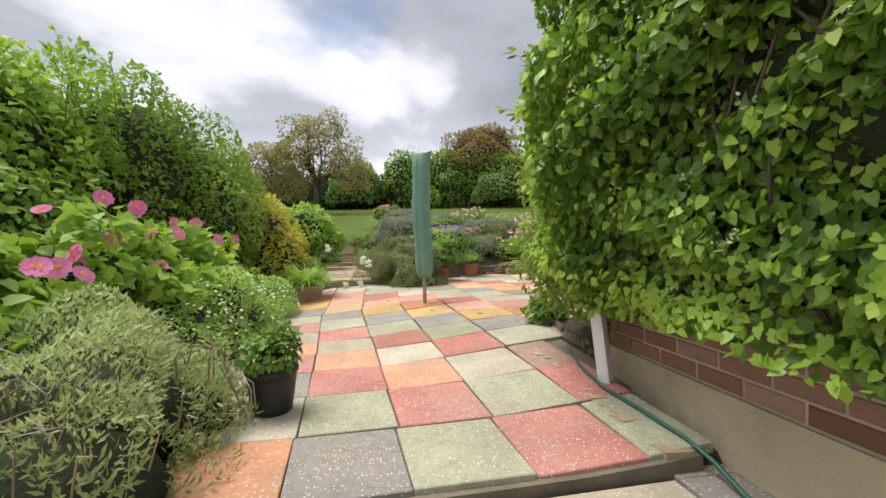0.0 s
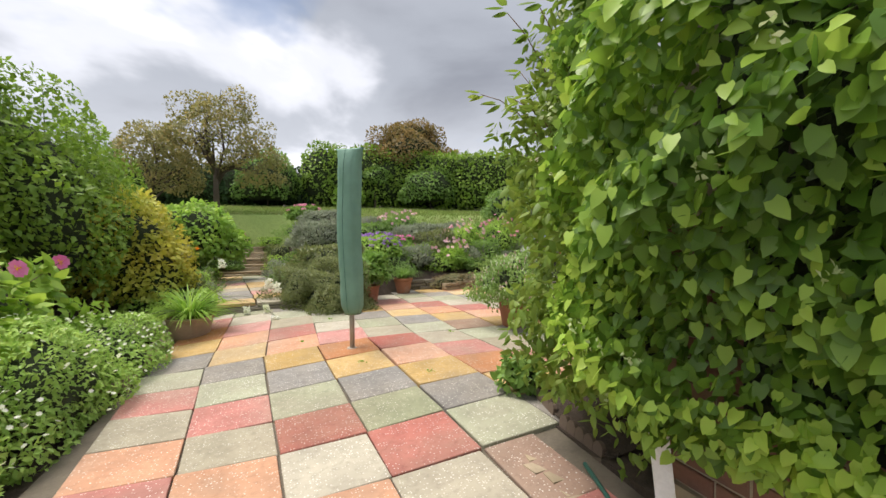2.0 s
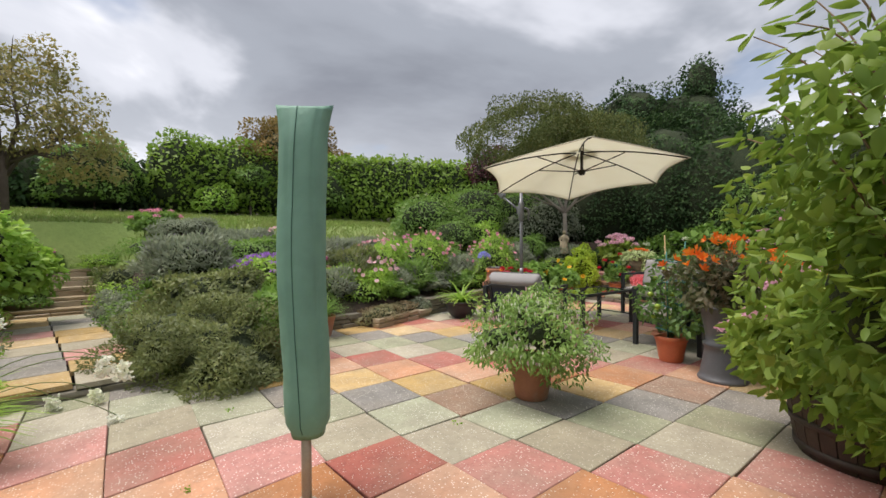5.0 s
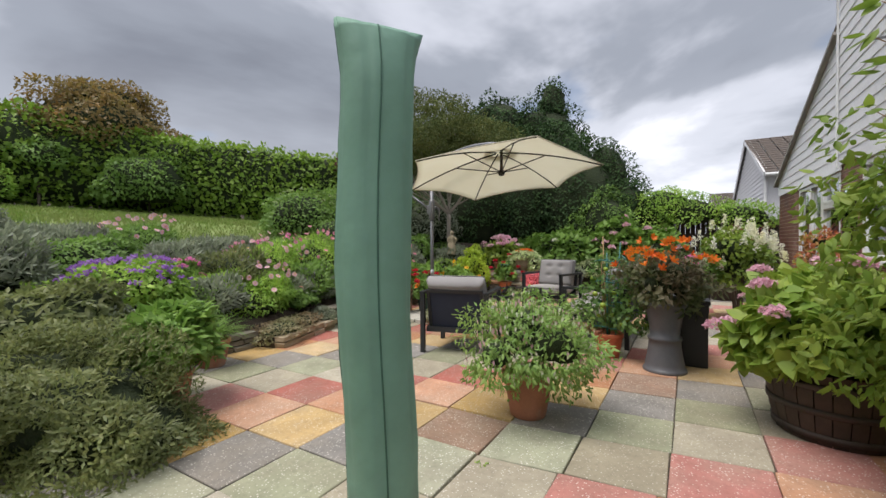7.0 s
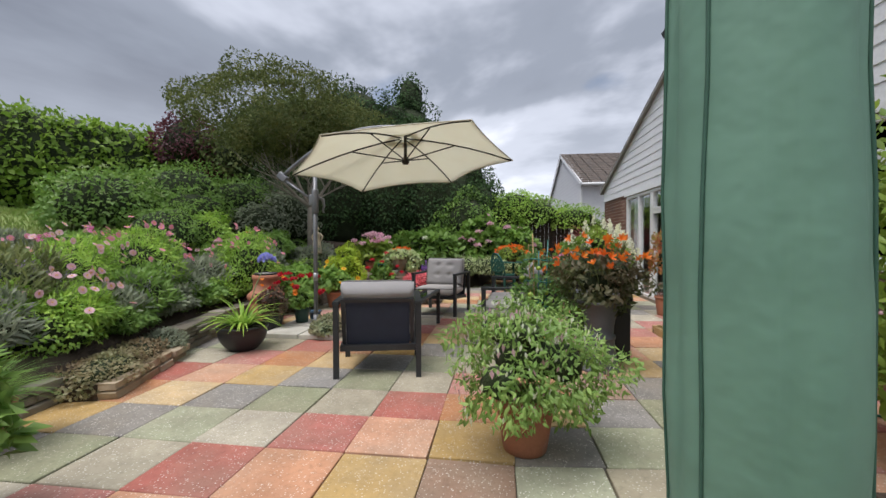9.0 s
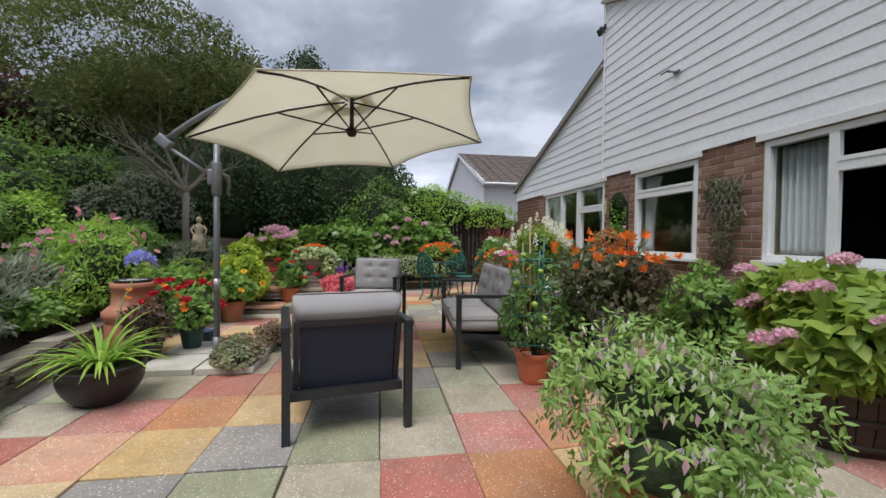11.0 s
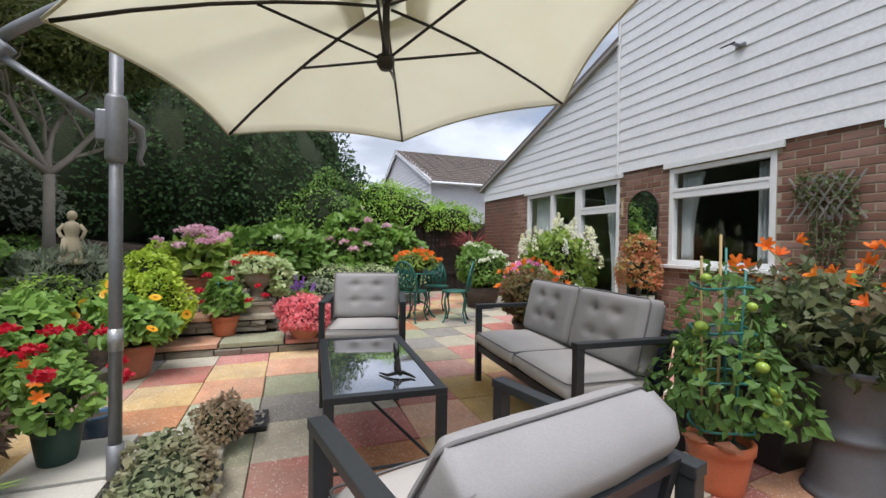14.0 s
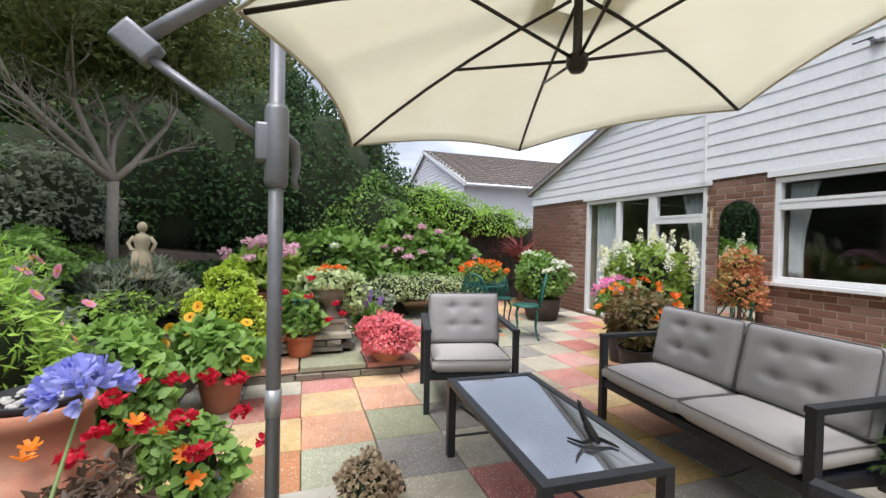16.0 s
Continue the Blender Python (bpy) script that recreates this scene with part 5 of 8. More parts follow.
# tomato plant
t = thing("potted_tomato", (4.45, 4.87, 0), "tall staked tomato plant with green fruit in an orange pot", "potted plant", "patio pots")
pot(t, 0.132, 0.10, 0.235, M_terra2, 0.045, 0.008)
for (x, y, hx, hy, hh, mm) in ((0.05, 0.05, 0.05, 0.08, 1.08, M_cane), (-0.06, 0.0, -0.10, 0.0, 1.02, M_teal), (0.02, -0.06, 0.06, -0.10, 1.12, M_teal), (0.0, 0.02, -0.02, 0.05, 1.18, M_cane)):
    bm = bmesh.new()
    tube(bm, [(x, y, 0.15), (hx, hy, hh)], 0.006, 6)
    part("cane", bm, mm, t, "support cane", True)
for z in (0.30, 0.52, 0.74, 0.94):
    bm = bmesh.new()
    tube(bm, [(0.13 * math.cos(a * math.pi / 9), 0.13 * math.sin(a * math.pi / 9), z + 0.01 * math.sin(a)) for a in range(19)], 0.006, 6, False)
    part("support_ring", bm, M_teal, t, "teal plastic ring", True)
TBL = [(0, 0, 0.80, 0.17, 0.17, 0.24), (0.08, -0.12, 0.56, 0.24, 0.20, 0.2), (-0.08, 0.08, 0.54, 0.2, 0.2, 0.2), (0.16, 0.02, 0.40, 0.22, 0.22, 0.15), (0, -0.20, 0.42, 0.24, 0.2, 0.16)]
crown(TBL, 1250, 0.056, leafmat("tomato_leaf", (0.07, 0.14, 0.035), (0.11, 0.20, 0.05), (0.05, 0.10, 0.03)), t, core=0.0, wide=0.9, depth=0.75, droop=0.6, low=-0.9)
stems(t, 0.03, [(0.02, 0, 1.0), (0.15, -0.15, 0.6), (-0.15, 0.12, 0.6), (0.2, 0.05, 0.45), (0.02, -0.25, 0.45), (-0.1, -0.05, 0.8), (0.1, 0.05, 0.85)], 0.2, 0.009)
P, N = on_blobs(TBL, 24, 0.98, -0.7)
M_tom = plain("green_tomato", (0.30, 0.42, 0.06), 0.25)
for p in P:
    bm = bmesh.new()
    bmesh.ops.create_uvsphere(bm, u_segments=12, v_segments=8, radius=float(RNG.uniform(0.018, 0.03)), matrix=Matrix.Translation(p) @ Matrix.Diagonal((1, 1, 0.88, 1)))
    part("tomato", bm, M_tom, t, "unripe green tomato", True)
for k, (x, y) in enumerate(((-0.12, 0.10), (0.02, 0.16))):
    sh = thing("pot_shard", (4.45 + x * 0.9, 4.87 + y * 0.75, 0.236), "broken terracotta shard laid on the rim of the pot", "shard")
    bm = bmesh.new()
    fc = bm.faces.new([bm.verts.new(c) for c in ((-0.05, 0, 0), (0.03, -0.03, 0.01), (0.06, 0.03, 0), (0.0, 0.06, 0.012), (-0.045, 0.04, 0.01))])
    r = bmesh.ops.extrude_face_region(bm, geom=[fc])
    bmesh.ops.translate(bm, vec=(0, 0, 0.012), verts=[g_ for g_ in r["geom"] if isinstance(g_, bmesh.types.BMVert)])
    part("shard", bm, M_terra, sh)


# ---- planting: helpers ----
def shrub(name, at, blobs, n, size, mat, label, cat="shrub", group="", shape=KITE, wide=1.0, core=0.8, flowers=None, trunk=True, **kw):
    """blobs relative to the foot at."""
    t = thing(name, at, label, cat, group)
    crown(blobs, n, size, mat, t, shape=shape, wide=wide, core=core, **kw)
    if trunk:
        bm = bmesh.new()
        for b in blobs[:6]:
            tube(bm, [(b[0] * 0.15, b[1] * 0.15, -0.1), (b[0] * 0.6, b[1] * 0.6, b[2] * 0.5), (b[0], b[1], b[2] + b[5] * 0.3)], [0.03, 0.022, 0.008], 5)
        part("branches", bm, M_bark, t, "", True)
    if flowers:
        k, r_, each, sz, m_, lab = flowers
        P, _ = on_blobs(blobs, k, 1.05, 0.15)
        heads(P, r_, each, sz, m_, t, label=lab)
    return t


def spiky(name, at, r, h, n, mat, label, cat="plant", group="", parent=None, z0=0.0, wide=1.0, spread=0.9, pname="leaves"):
    """A tuft of arching strap leaves."""
    t = parent or thing(name, at, label, cat, group)
    a = RNG.uniform(0, 2 * math.pi, n)
    rad = r * 0.25 * RNG.random(n)
    P = np.stack([np.cos(a) * rad, np.sin(a) * rad, np.full(n, z0)], 1)
    tilt = spread * RNG.random(n) ** 0.7
    D = np.stack([np.cos(a) * tilt, np.sin(a) * tilt, np.ones(n)], 1)
    Nn = np.stack([np.cos(a), np.sin(a), np.zeros(n)], 1) * -1 + np.array([0, 0, 0.6])
    leafmesh(pname, P, D, Nn, h * (0.6 + 0.5 * RNG.random(n)), STRAP, mat, t, "arching strap leaves", wide=wide)
    return t


def spires(name, at, r, h, n, leafm, petal, label, size=0.02, flower_h=0.4, cat="plant", mound=0.55, per=26, parent=None):
    """A mound of thin leaves with upright flower spikes (lavender and the like)."""
    t = parent or thing(name, at, label, cat)
    blobs = [(0, 0, h * mound * 0.45, r, r, h * mound * 0.62)]
    crown(blobs, int(2600 * r * r / 0.25) + 500, 0.09, leafm, t, shape=THIN, wide=1.8, core=0.75, depth=0.4, droop=-0.7, lump=0.15)
    a, q = RNG.uniform(0, 2 * math.pi, n), np.sqrt(RNG.random(n)) * r
    top = np.stack([np.cos(a) * q * 1.15, np.sin(a) * q * 1.15, h * (0.72 + 0.3 * RNG.random(n)) * (1 - 0.25 * (q / r) ** 2)], 1)
    foot = np.stack([np.cos(a) * q * 0.7, np.sin(a) * q * 0.7, np.full(n, h * 0.3)], 1)
    V = top - foot
    L_ = np.linalg.norm(V, axis=1)
    leafmesh("stalks", foot, V, unit(n), L_, THIN, M_stemleaf, t, "thin stalks", wide=0.12)
    P = np.repeat(top, per, 0) - np.repeat(V / L_[:, None], per, 0) * (RNG.random((n * per, 1)) * flower_h * h)
    P = P + unit(len(P)) * size * 0.5
    leafmesh("flowers", P, unit(len(P)) + np.array([0, 0, 0.5]), unit(len(P)), size * (0.7 + 0.6 * RNG.random(len(P))), KITE, petal, t, "small flower spikes", "stuff")
    return t


def daisies(places, t, r, mat, n=12, disc=True, face=None, label="open daisy flowers", wide=0.55):
    if 1 < len(places) <= 40:
        for p in places:
            daisies([p], t, r, mat, n, disc, face, label, wide)
        return
    P, D, Nn, C = [], [], [], []
    for i, p in enumerate(places):
        ax = Vector((RNG.uniform(-0.7, 0.7), RNG.uniform(-0.7, 0.7), 0.8) if face is None else tuple(np.array(face) + RNG.normal(size=3) * 0.35)).normalized()
        u_ = ax.orthogonal().normalized()
        v_ = ax.cross(u_)
        for k in range(n):
            a = 2 * math.pi * k / n
            P.append(p), D.append(tuple(u_ * math.cos(a) + v_ * math.sin(a) + ax * 0.12)), Nn.append(tuple(ax))
        for k in range(16):
            a, q = RNG.uniform(0, 6.28), r * 0.28 * math.sqrt(RNG.random())
            C.append(np.array(p) + np.array(u_ * math.cos(a) + v_ * math.sin(a)) * q + np.array(ax) * 0.008)
    petals = leafmesh("flower", np.array(P, float), np.array(D), np.array(Nn), np.full(len(P), r), PETAL, mat, t, label, wide=wide)
    if disc:
        C = np.array(C)
        leafmesh("flower_disc", C, unit(len(C)) + np.array([0, 0, 0.5]), unit(len(C)), r * 0.22, KITE, P_brown if mat == P_sun else P_yellow, petals, "flower centre")


M_stemleaf = leafmat("stalk", (0.14, 0.19, 0.07), (0.18, 0.23, 0.10), (0.12, 0.15, 0.07))


def T(x, y):
    return terrain(x, y) - 0.05


# ---- the climber on the west wall ----
def climber():
    t = thing("wall_climber", (HX, 0.4, 0.0), "dense broad-leaved climber covering the brick wall of the house", "climber")
    n = 56000
    y = RNG.uniform(-2.2, 2.75, n) - 0.4
    z = RNG.uniform(0.30, 3.0, n)
    yy = y + 0.4
    low = 0.42 + 0.10 * np.sin(yy * 5.1) + 0.12 * np.sin(yy * 2.3 + 1) + 0.1 * (yy < 0.6)
    z = np.maximum(z, low + 0.12 * RNG.random(n) - 0.05)
    top = 2.75 + 0.15 * np.sin(yy * 3) - 0.5 * np.clip((yy - 1.6) / 1.1, 0, 1) ** 2
    z = np.where(z > top, low + (top - low) * RNG.random(n), z)
    bulge = 0.35 + 0.14 * np.sin(yy * 6.1 + 2 * np.sin(z * 5.3)) * np.sin(z * 7.7 + 1.5 * yy) + 0.09 * np.sin(yy * 2.9 + z * 1.7) + 0.07 * np.sin(z * 4.3 + yy) - 0.12 * np.clip((0.75 - z) / 0.4, 0, 1)
    q = RNG.random(n) ** 2.2
    x = -bulge * (1 - 0.55 * q) * np.clip(1.15 - np.clip((yy - 2.3) / 0.6, 0, 1) ** 2 * 0.8, 0.2, 1)
    P = np.stack([x, y, z], 1)
    R = unit(n)
    tilt = np.clip((yy - 2.2) / 0.5, 0, 1)[:, None]
    out = np.array([-1.0, 0, 0]) * (1 - tilt * 0.6) + np.array([0, 1.0, 0]) * tilt
    D = np.array([0, 0, -0.85]) + R * 1.0 + out * 0.35
    Nn = out + np.array([0, 0, 0.45]) + R[:, [1, 2, 0]] * 0.75
    big = 0.0425 * (0.55 + 0.75 * RNG.random(n)) * (1 - 0.3 * tilt[:, 0])
    new_ = (RNG.random(n) < 0.15 + 0.40 * (np.abs(z - low) < 0.28)) & (q < 0.2)
    leafmesh("leaves", P[~new_], D[~new_], Nn[~new_], big[~new_], HEART, L_ivy, t, "broad mid green leaves", wide=0.92)
    leafmesh("young_leaves", P[new_] + out[new_] * 0.03, D[new_], Nn[new_], big[new_] * 0.9, HEART, L_ivynew, t, "fresh yellow-green leaves", wide=0.9)
    # sheet behind the leaves, coloured near-black to stand in for deep shade
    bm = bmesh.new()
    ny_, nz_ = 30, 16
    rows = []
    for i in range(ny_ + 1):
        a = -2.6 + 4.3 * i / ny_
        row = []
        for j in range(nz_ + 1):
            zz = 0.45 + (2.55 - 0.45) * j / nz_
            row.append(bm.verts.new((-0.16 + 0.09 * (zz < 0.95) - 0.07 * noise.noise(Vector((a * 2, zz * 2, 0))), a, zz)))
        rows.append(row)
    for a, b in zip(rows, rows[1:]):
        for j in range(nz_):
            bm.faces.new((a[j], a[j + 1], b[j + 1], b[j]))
    tw = part("inner_growth", bm, M_core, t, "solid inner mass for the twigs, shade painted into its colour", True)
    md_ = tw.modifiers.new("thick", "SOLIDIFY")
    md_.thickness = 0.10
    bm = bmesh.new()
    for k in range(14):
        y0 = RNG.uniform(-1.5, 1.9)
        pts = [(-0.05, y0, -0.25), (-0.05, y0 + RNG.uniform(-0.1, 0.1), 0.36), (-0.2, y0 + RNG.uniform(-0.3, 0.3), 0.9), (-0.25, y0 + RNG.uniform(-0.5, 0.5), 1.8)]
        tube(bm, pts[1:], [0.008, 0.006, 0.004], 6)
    part("stems", bm, M_bark, t, "woody stems", True)
    # small flower buds
    P2 = P[(q < 0.05)][:90] + np.array([-0.05, 0, 0.02])
    leafmesh("buds", np.repeat(P2, 9, 0) + unit(len(P2) * 9) * 0.022, unit(len(P2) * 9), unit(len(P2) * 9), 0.018, KITE, L_varieg, t, "tiny green-white flower buds")


climber()

# arching shrub at the house corner
CS = [(0, 0, 0.95, 0.42, 0.42, 0.58), (0.25, 0.1, 1.25, 0.40, 0.38, 0.45), (-0.08, 0.08, 1.45, 0.40, 0.38, 0.45), (0.10, -0.1, 0.55, 0.38, 0.34, 0.36), (-0.15, -0.2, 1.85, 0.32, 0.34, 0.38), (0.55, 0.0, 0.9, 0.4, 0.32, 0.45), (-0.25, -0.2, 0.85, 0.3, 0.32, 0.55), (-0.2, -0.25, 1.3, 0.32, 0.32, 0.5)]
t = shrub("arching_shrub", (2.04, 2.96, -0.1), CS + [(0.42, 0.36, 1.05, 0.38, 0.38, 0.55), (0.40, 0.38, 1.45, 0.26, 0.30, 0.36), (0.50, 0.15, 0.62, 0.32, 0.30, 0.34)], 17500, 0.054, L_yg, "tall loose yellow-green shrub with arching shoots by the house corner", shape=OVATE, wide=0.95, core=0.42, depth=0.5, lump=0.28, droop=0.5, low=-0.95, flat=0.45)
shoots, SP, SD = bmesh.new(), [], []
for k in range(20):
    a = RNG.uniform(0.3, 3.6)
    h = RNG.uniform(1.2, 1.9)
    reach = RNG.uniform(0.4, 0.8)
    pts = [Vector((0.15, 0.2, 0.5)), Vector((0.1 + math.cos(a) * reach * 0.45, math.sin(a) * reach * 0.45, h)), Vector((0.1 + math.cos(a) * reach, math.sin(a) * reach, h + RNG.uniform(0.0, 0.35)))]
    fine_ = [pts[0] * (1 - s_) ** 2 + pts[1] * 2 * s_ * (1 - s_) + pts[2] * s_ * s_ for s_ in [i / 8 for i in range(9)]]
    tube(shoots, fine_, [0.006 - 0.0005 * i for i in range(9)], 5)
    for i in range(3, 9):
        for j in range(3):
            SP.append(tuple(fine_[i] + Vector((RNG.uniform(-0.02, 0.02), RNG.uniform(-0.02, 0.02), RNG.uniform(-0.03, 0.03)))))
            SD.append((math.cos(a) + RNG.uniform(-1, 1), math.sin(a) + RNG.uniform(-1, 1), RNG.uniform(-0.5, 0.5)))
part("shoots", shoots, plain("reddish_shoot", (0.20, 0.12, 0.06), 0.7), t, "", True)
SP, SD = np.array(SP), np.array(SD)
leafmesh("shoot_leaves", SP, SD, np.array([0, 0, 1.0]) + unit(len(SP)) * 0.5, 0.07 + 0.03 * RNG.random(len(SP)), OVATE, L_yg, t, "pale leaves on long shoots", wide=0.9)

# low rosette plant and soil bed at the corner
t = shrub("sedum_clump", (1.86, 3.52, gz(1.86, 3.52)), [(0, 0, 0.10, 0.14, 0.13, 0.14), (0.08, 0.08, 0.06, 0.10, 0.1, 0.09)], 420, 0.05, L_mid, "clump of fleshy green rosettes on the paving edge", "plant", shape=HEART, wide=0.9, trunk=False, core=0.7)

sb = thing("corner_bed", (1.80, 3.1, gz(1.8, 3.1)), "small bed of dark soil with a scalloped tile edge at the house corner", "flower bed")
sb["kind"] = "structure"
bm = bmesh.new()
SOIL = [(1.91, 3.55), (1.825, 3.12), (1.81, 2.72), (2.36, 2.72), (2.36, 3.36), (2.12, 3.50)]
n_ = 9
cen = Vector((2.08, 3.1))
rings_ = []
for k in range(n_ + 1):
    row = []
    for i, p in enumerate(SOIL):
        q_ = SOIL[(i + 1) % len(SOIL)]
        for h_ in (0, 0.25, 0.5, 0.75):
            x = p[0] + (q_[0] - p[0]) * h_
            y = p[1] + (q_[1] - p[1]) * h_
            x, y = cen.x + (x - cen.x) * k / n_, cen.y + (y - cen.y) * k / n_
            row.append(bm.verts.new((x - 1.80, y - 3.1, gz(x, y) - gz(1.8, 3.1) + 0.018 + 0.03 * (1 - k / n_) + 0.012 * noise.noise(Vector((x * 14, y * 14, 2))))))
    rings_.append(row)
for a, b in zip(rings_, rings_[1:]):
    for i in range(len(a)):
        j = (i + 1) % len(a)
        bm.faces.new((a[i], b[i], b[j], a[j]))
bmesh.ops.remove_doubles(bm, verts=bm.verts[:], dist=0.0005)
bmesh.ops.recalc_face_normals(bm, faces=bm.faces[:])
part("soil", bm, M_soil, sb, "dark crumbly soil", True)
M_scallop = surface("dark_edging_tile", (0.16, 0.115, 0.085), (0.11, 0.08, 0.06), 9, 0.85, bump=0.4)
for (xa, ya, xb, yb) in ((1.905, 3.55, 1.815, 3.10), (1.815, 3.09, 1.80, 2.76)):
    ln_ = math.hypot(xb - xa, yb - ya)
    for k in range(int(ln_ / 0.066)):
        q = (k + 0.5) * 0.066 / ln_
        x, y = xa + (xb - xa) * q, ya + (yb - ya) * q
        bm = bmesh.new()
        vs = [bm.verts.new((c, 0, h_)) for c, h_ in ((-0.032, -0.03), (0.032, -0.03), (0.032, 0.04), (0.018, 0.056), (0, 0.062), (-0.018, 0.056), (-0.032, 0.04))]
        fc = bm.faces.new(vs)
        r = bmesh.ops.extrude_face_region(bm, geom=[fc])
        bmesh.ops.translate(bm, vec=(0, 0.022, 0), verts=[g_ for g_ in r["geom"] if isinstance(g_, bmesh.types.BMVert)])
        bmesh.ops.recalc_face_normals(bm, faces=bm.faces[:])
        o = part("edging_tile", bm, M_scallop, sb)
        o.matrix_basis = pose(x - 1.80, y - 3.1, gz(x, y) - gz(1.8, 3.1), -8, 0, math.degrees(math.atan2(yb - ya, xb - xa)))

# ---- left side ----
shrub("glossy_hedge", (-2.9, 3.6, -0.15), [(0, 0, 1.15, 0.9, 1.3, 1.25), (0.05, 1.6, 1.3, 0.9, 1.1, 1.35), (-0.1, -1.3, 1.2, 1.0, 1.2, 1.3), (0.1, 0.8, 1.9, 0.6, 0.9, 0.6)], 24000, 0.085, L_hedge, "tall dark glossy hedge along the garden side", "hedge", lump=0.18, depth=0.32, core=0.78)
shrub("privet_hedge", (-2.35, 6.7, -0.15), [(0.1, 0, 1.35, 0.95, 1.2, 1.35), (0.0, 1.5, 1.25, 0.85, 1.2, 1.25), (-0.3, 3.2, 1.3, 0.9, 1.2, 1.2), (-0.1, -0.9, 1.65, 0.8, 0.8, 1.2)], 24000, 0.07, L_hedge2, "dense small-leaved hedge with loose bright shoots", "hedge", lump=0.16, depth=0.3, core=0.8)
SH = np.array([(RNG.uniform(-3.2, -1.9), RNG.uniform(3.0, 9.5), 0) for _ in range(60)])
t = thing("hedge_shoots", (-2.6, 6, 0), "long bright shoots standing above the hedge", "shoots")
bm, SP, SD = bmesh.new(), [], []
for x, y, _ in SH:
    z0 = 2.2 if y < 8 else 2.0
    x, y = x + 2.6, y - 6
    dx, dy, hh = RNG.uniform(-0.12, 0.2), RNG.uniform(-0.2, 0.2), RNG.uniform(0.2, 0.5)
    tube(bm, [(x, y, z0 - 0.5), (x + dx * 0.5, y + dy * 0.5, z0 + hh * 0.6), (x + dx, y + dy, z0 + hh)], [0.006, 0.004, 0.002], 4)
    for s_ in np.linspace(0.1, 1, 12):
        for _ in range(2):
            SP.append((x + dx * s_, y + dy * s_, z0 - 0.2 + (hh + 0.2) * s_))
            SD.append((RNG.uniform(-1, 1), RNG.uniform(-1, 1), 0.6))
part("stems", bm, M_stem, t, "", True)
leafmesh("leaves", np.array(SP), np.array(SD), unit(len(SP)) + np.array([0, 0, 0.6]), 0.05 + 0.02 * RNG.random(len(SP)), KITE, L_bright, t, "bright young leaves")

shrub("golden_shrub", (-1.5, 7.75, -0.05), [(0, 0, 0.75, 0.72, 0.65, 0.75), (-0.2, 0.4, 1.15, 0.55, 0.5, 0.5), (0.3, -0.2, 0.5, 0.5, 0.5, 0.5)], 6500, 0.07, L_gold, "golden variegated evergreen shrub", "shrub", lump=0.15, core=0.8)
shrub("round_laurel", (-1.25, 10.3, T(-1.25, 10.3)), [(0, 0, 0.70, 0.85, 0.8, 0.62), (0.2, 0.1, 0.5, 0.8, 0.7, 0.45)], 3600, 0.10, L_bright, "rounded bright green laurel bush", "shrub", lump=0.08)
shrub("rosemary_bush", (-0.72, 2.05, -0.2), [(0, 0, 0.18, 0.50, 0.60, 0.42), (0.15, -0.35, 0.10, 0.42, 0.45, 0.34), (-0.35, 0.45, 0.25, 0.5, 0.5, 0.40), (0.2, 0.3, 0.05, 0.36, 0.4, 0.3), (-0.5, -0.5, 0.2, 0.5, 0.5, 0.45)], 42000, 0.036, L_rosemary, "sprawling grey-green rosemary with woody twigs", "shrub", shape=THIN, wide=2.0, lump=0.22, depth=0.45, droop=-0.5, core=0.72)
bm = bmesh.new()
for k in range(130):
    a, q = RNG.uniform(0, 6.28), math.sqrt(RNG.random()) * 0.7
    x, y = math.cos(a) * q, math.sin(a) * q
    z = 0.48 * math.sqrt(max(0, 1 - (q / 0.95) ** 2)) + 0.02
    tube(bm, [(x, y, z - 0.12), (x + RNG.uniform(-0.05, 0.05), y + RNG.uniform(-0.05, 0.05), z), (x + RNG.uniform(-0.12, 0.12), y + RNG.uniform(-0.12, 0.12), z + RNG.uniform(-0.02, 0.06))], [0.004, 0.003, 0.0015], 4)
tw = thing("dry_twigs", (-0.72, 2.0, -0.18), "pale dry twigs poking out of the rosemary", "twigs")
part("dry_growth", bm, plain("dry_twig", (0.34, 0.28, 0.20), 0.9), tw, "", True, "stuff")

t = shrub("white_flowered_mound", (-1.05, 4.35, -0.15), [(0, 0, 0.20, 0.50, 0.75, 0.42), (0.1, 1.0, 0.12, 0.42, 0.6, 0.33), (-0.15, -0.8, 0.2, 0.5, 0.55, 0.45)], 21000, 0.036, L_mound, "light green mound dotted with tiny white flowers", "plant", lump=0.16, wide=0.8, depth=0.3, trunk=False)
P, N = on_blobs([(0, 0, 0.20, 0.50, 0.75, 0.42), (0.1, 1.0, 0.12, 0.42, 0.6, 0.33), (-0.15, -0.8, 0.2, 0.5, 0.55, 0.45)], 520, 1.06, -0.3)
daisies(P, t, 0.014, P_white, 6, False, label="tiny white flowers", wide=0.9)

MB = [(0, 0, 0.62, 0.50, 0.55, 0.42), (0.0, 0.9, 0.60, 0.48, 0.6, 0.38), (-0.25, -0.9, 0.65, 0.55, 0.6, 0.42), (0.05, 1.8, 0.52, 0.4, 0.55, 0.34)]
t = shrub("pink_mallow", (-1.45, 3.3, -0.15), MB, 5200, 0.085, L_hedge, "leafy mallow bush with hot pink papery flowers", "shrub", shape=HEART, wide=0.95, lump=0.25, depth=0.5, core=0.6)
P, N = on_blobs(MB, 34, 1.15, 0.15)
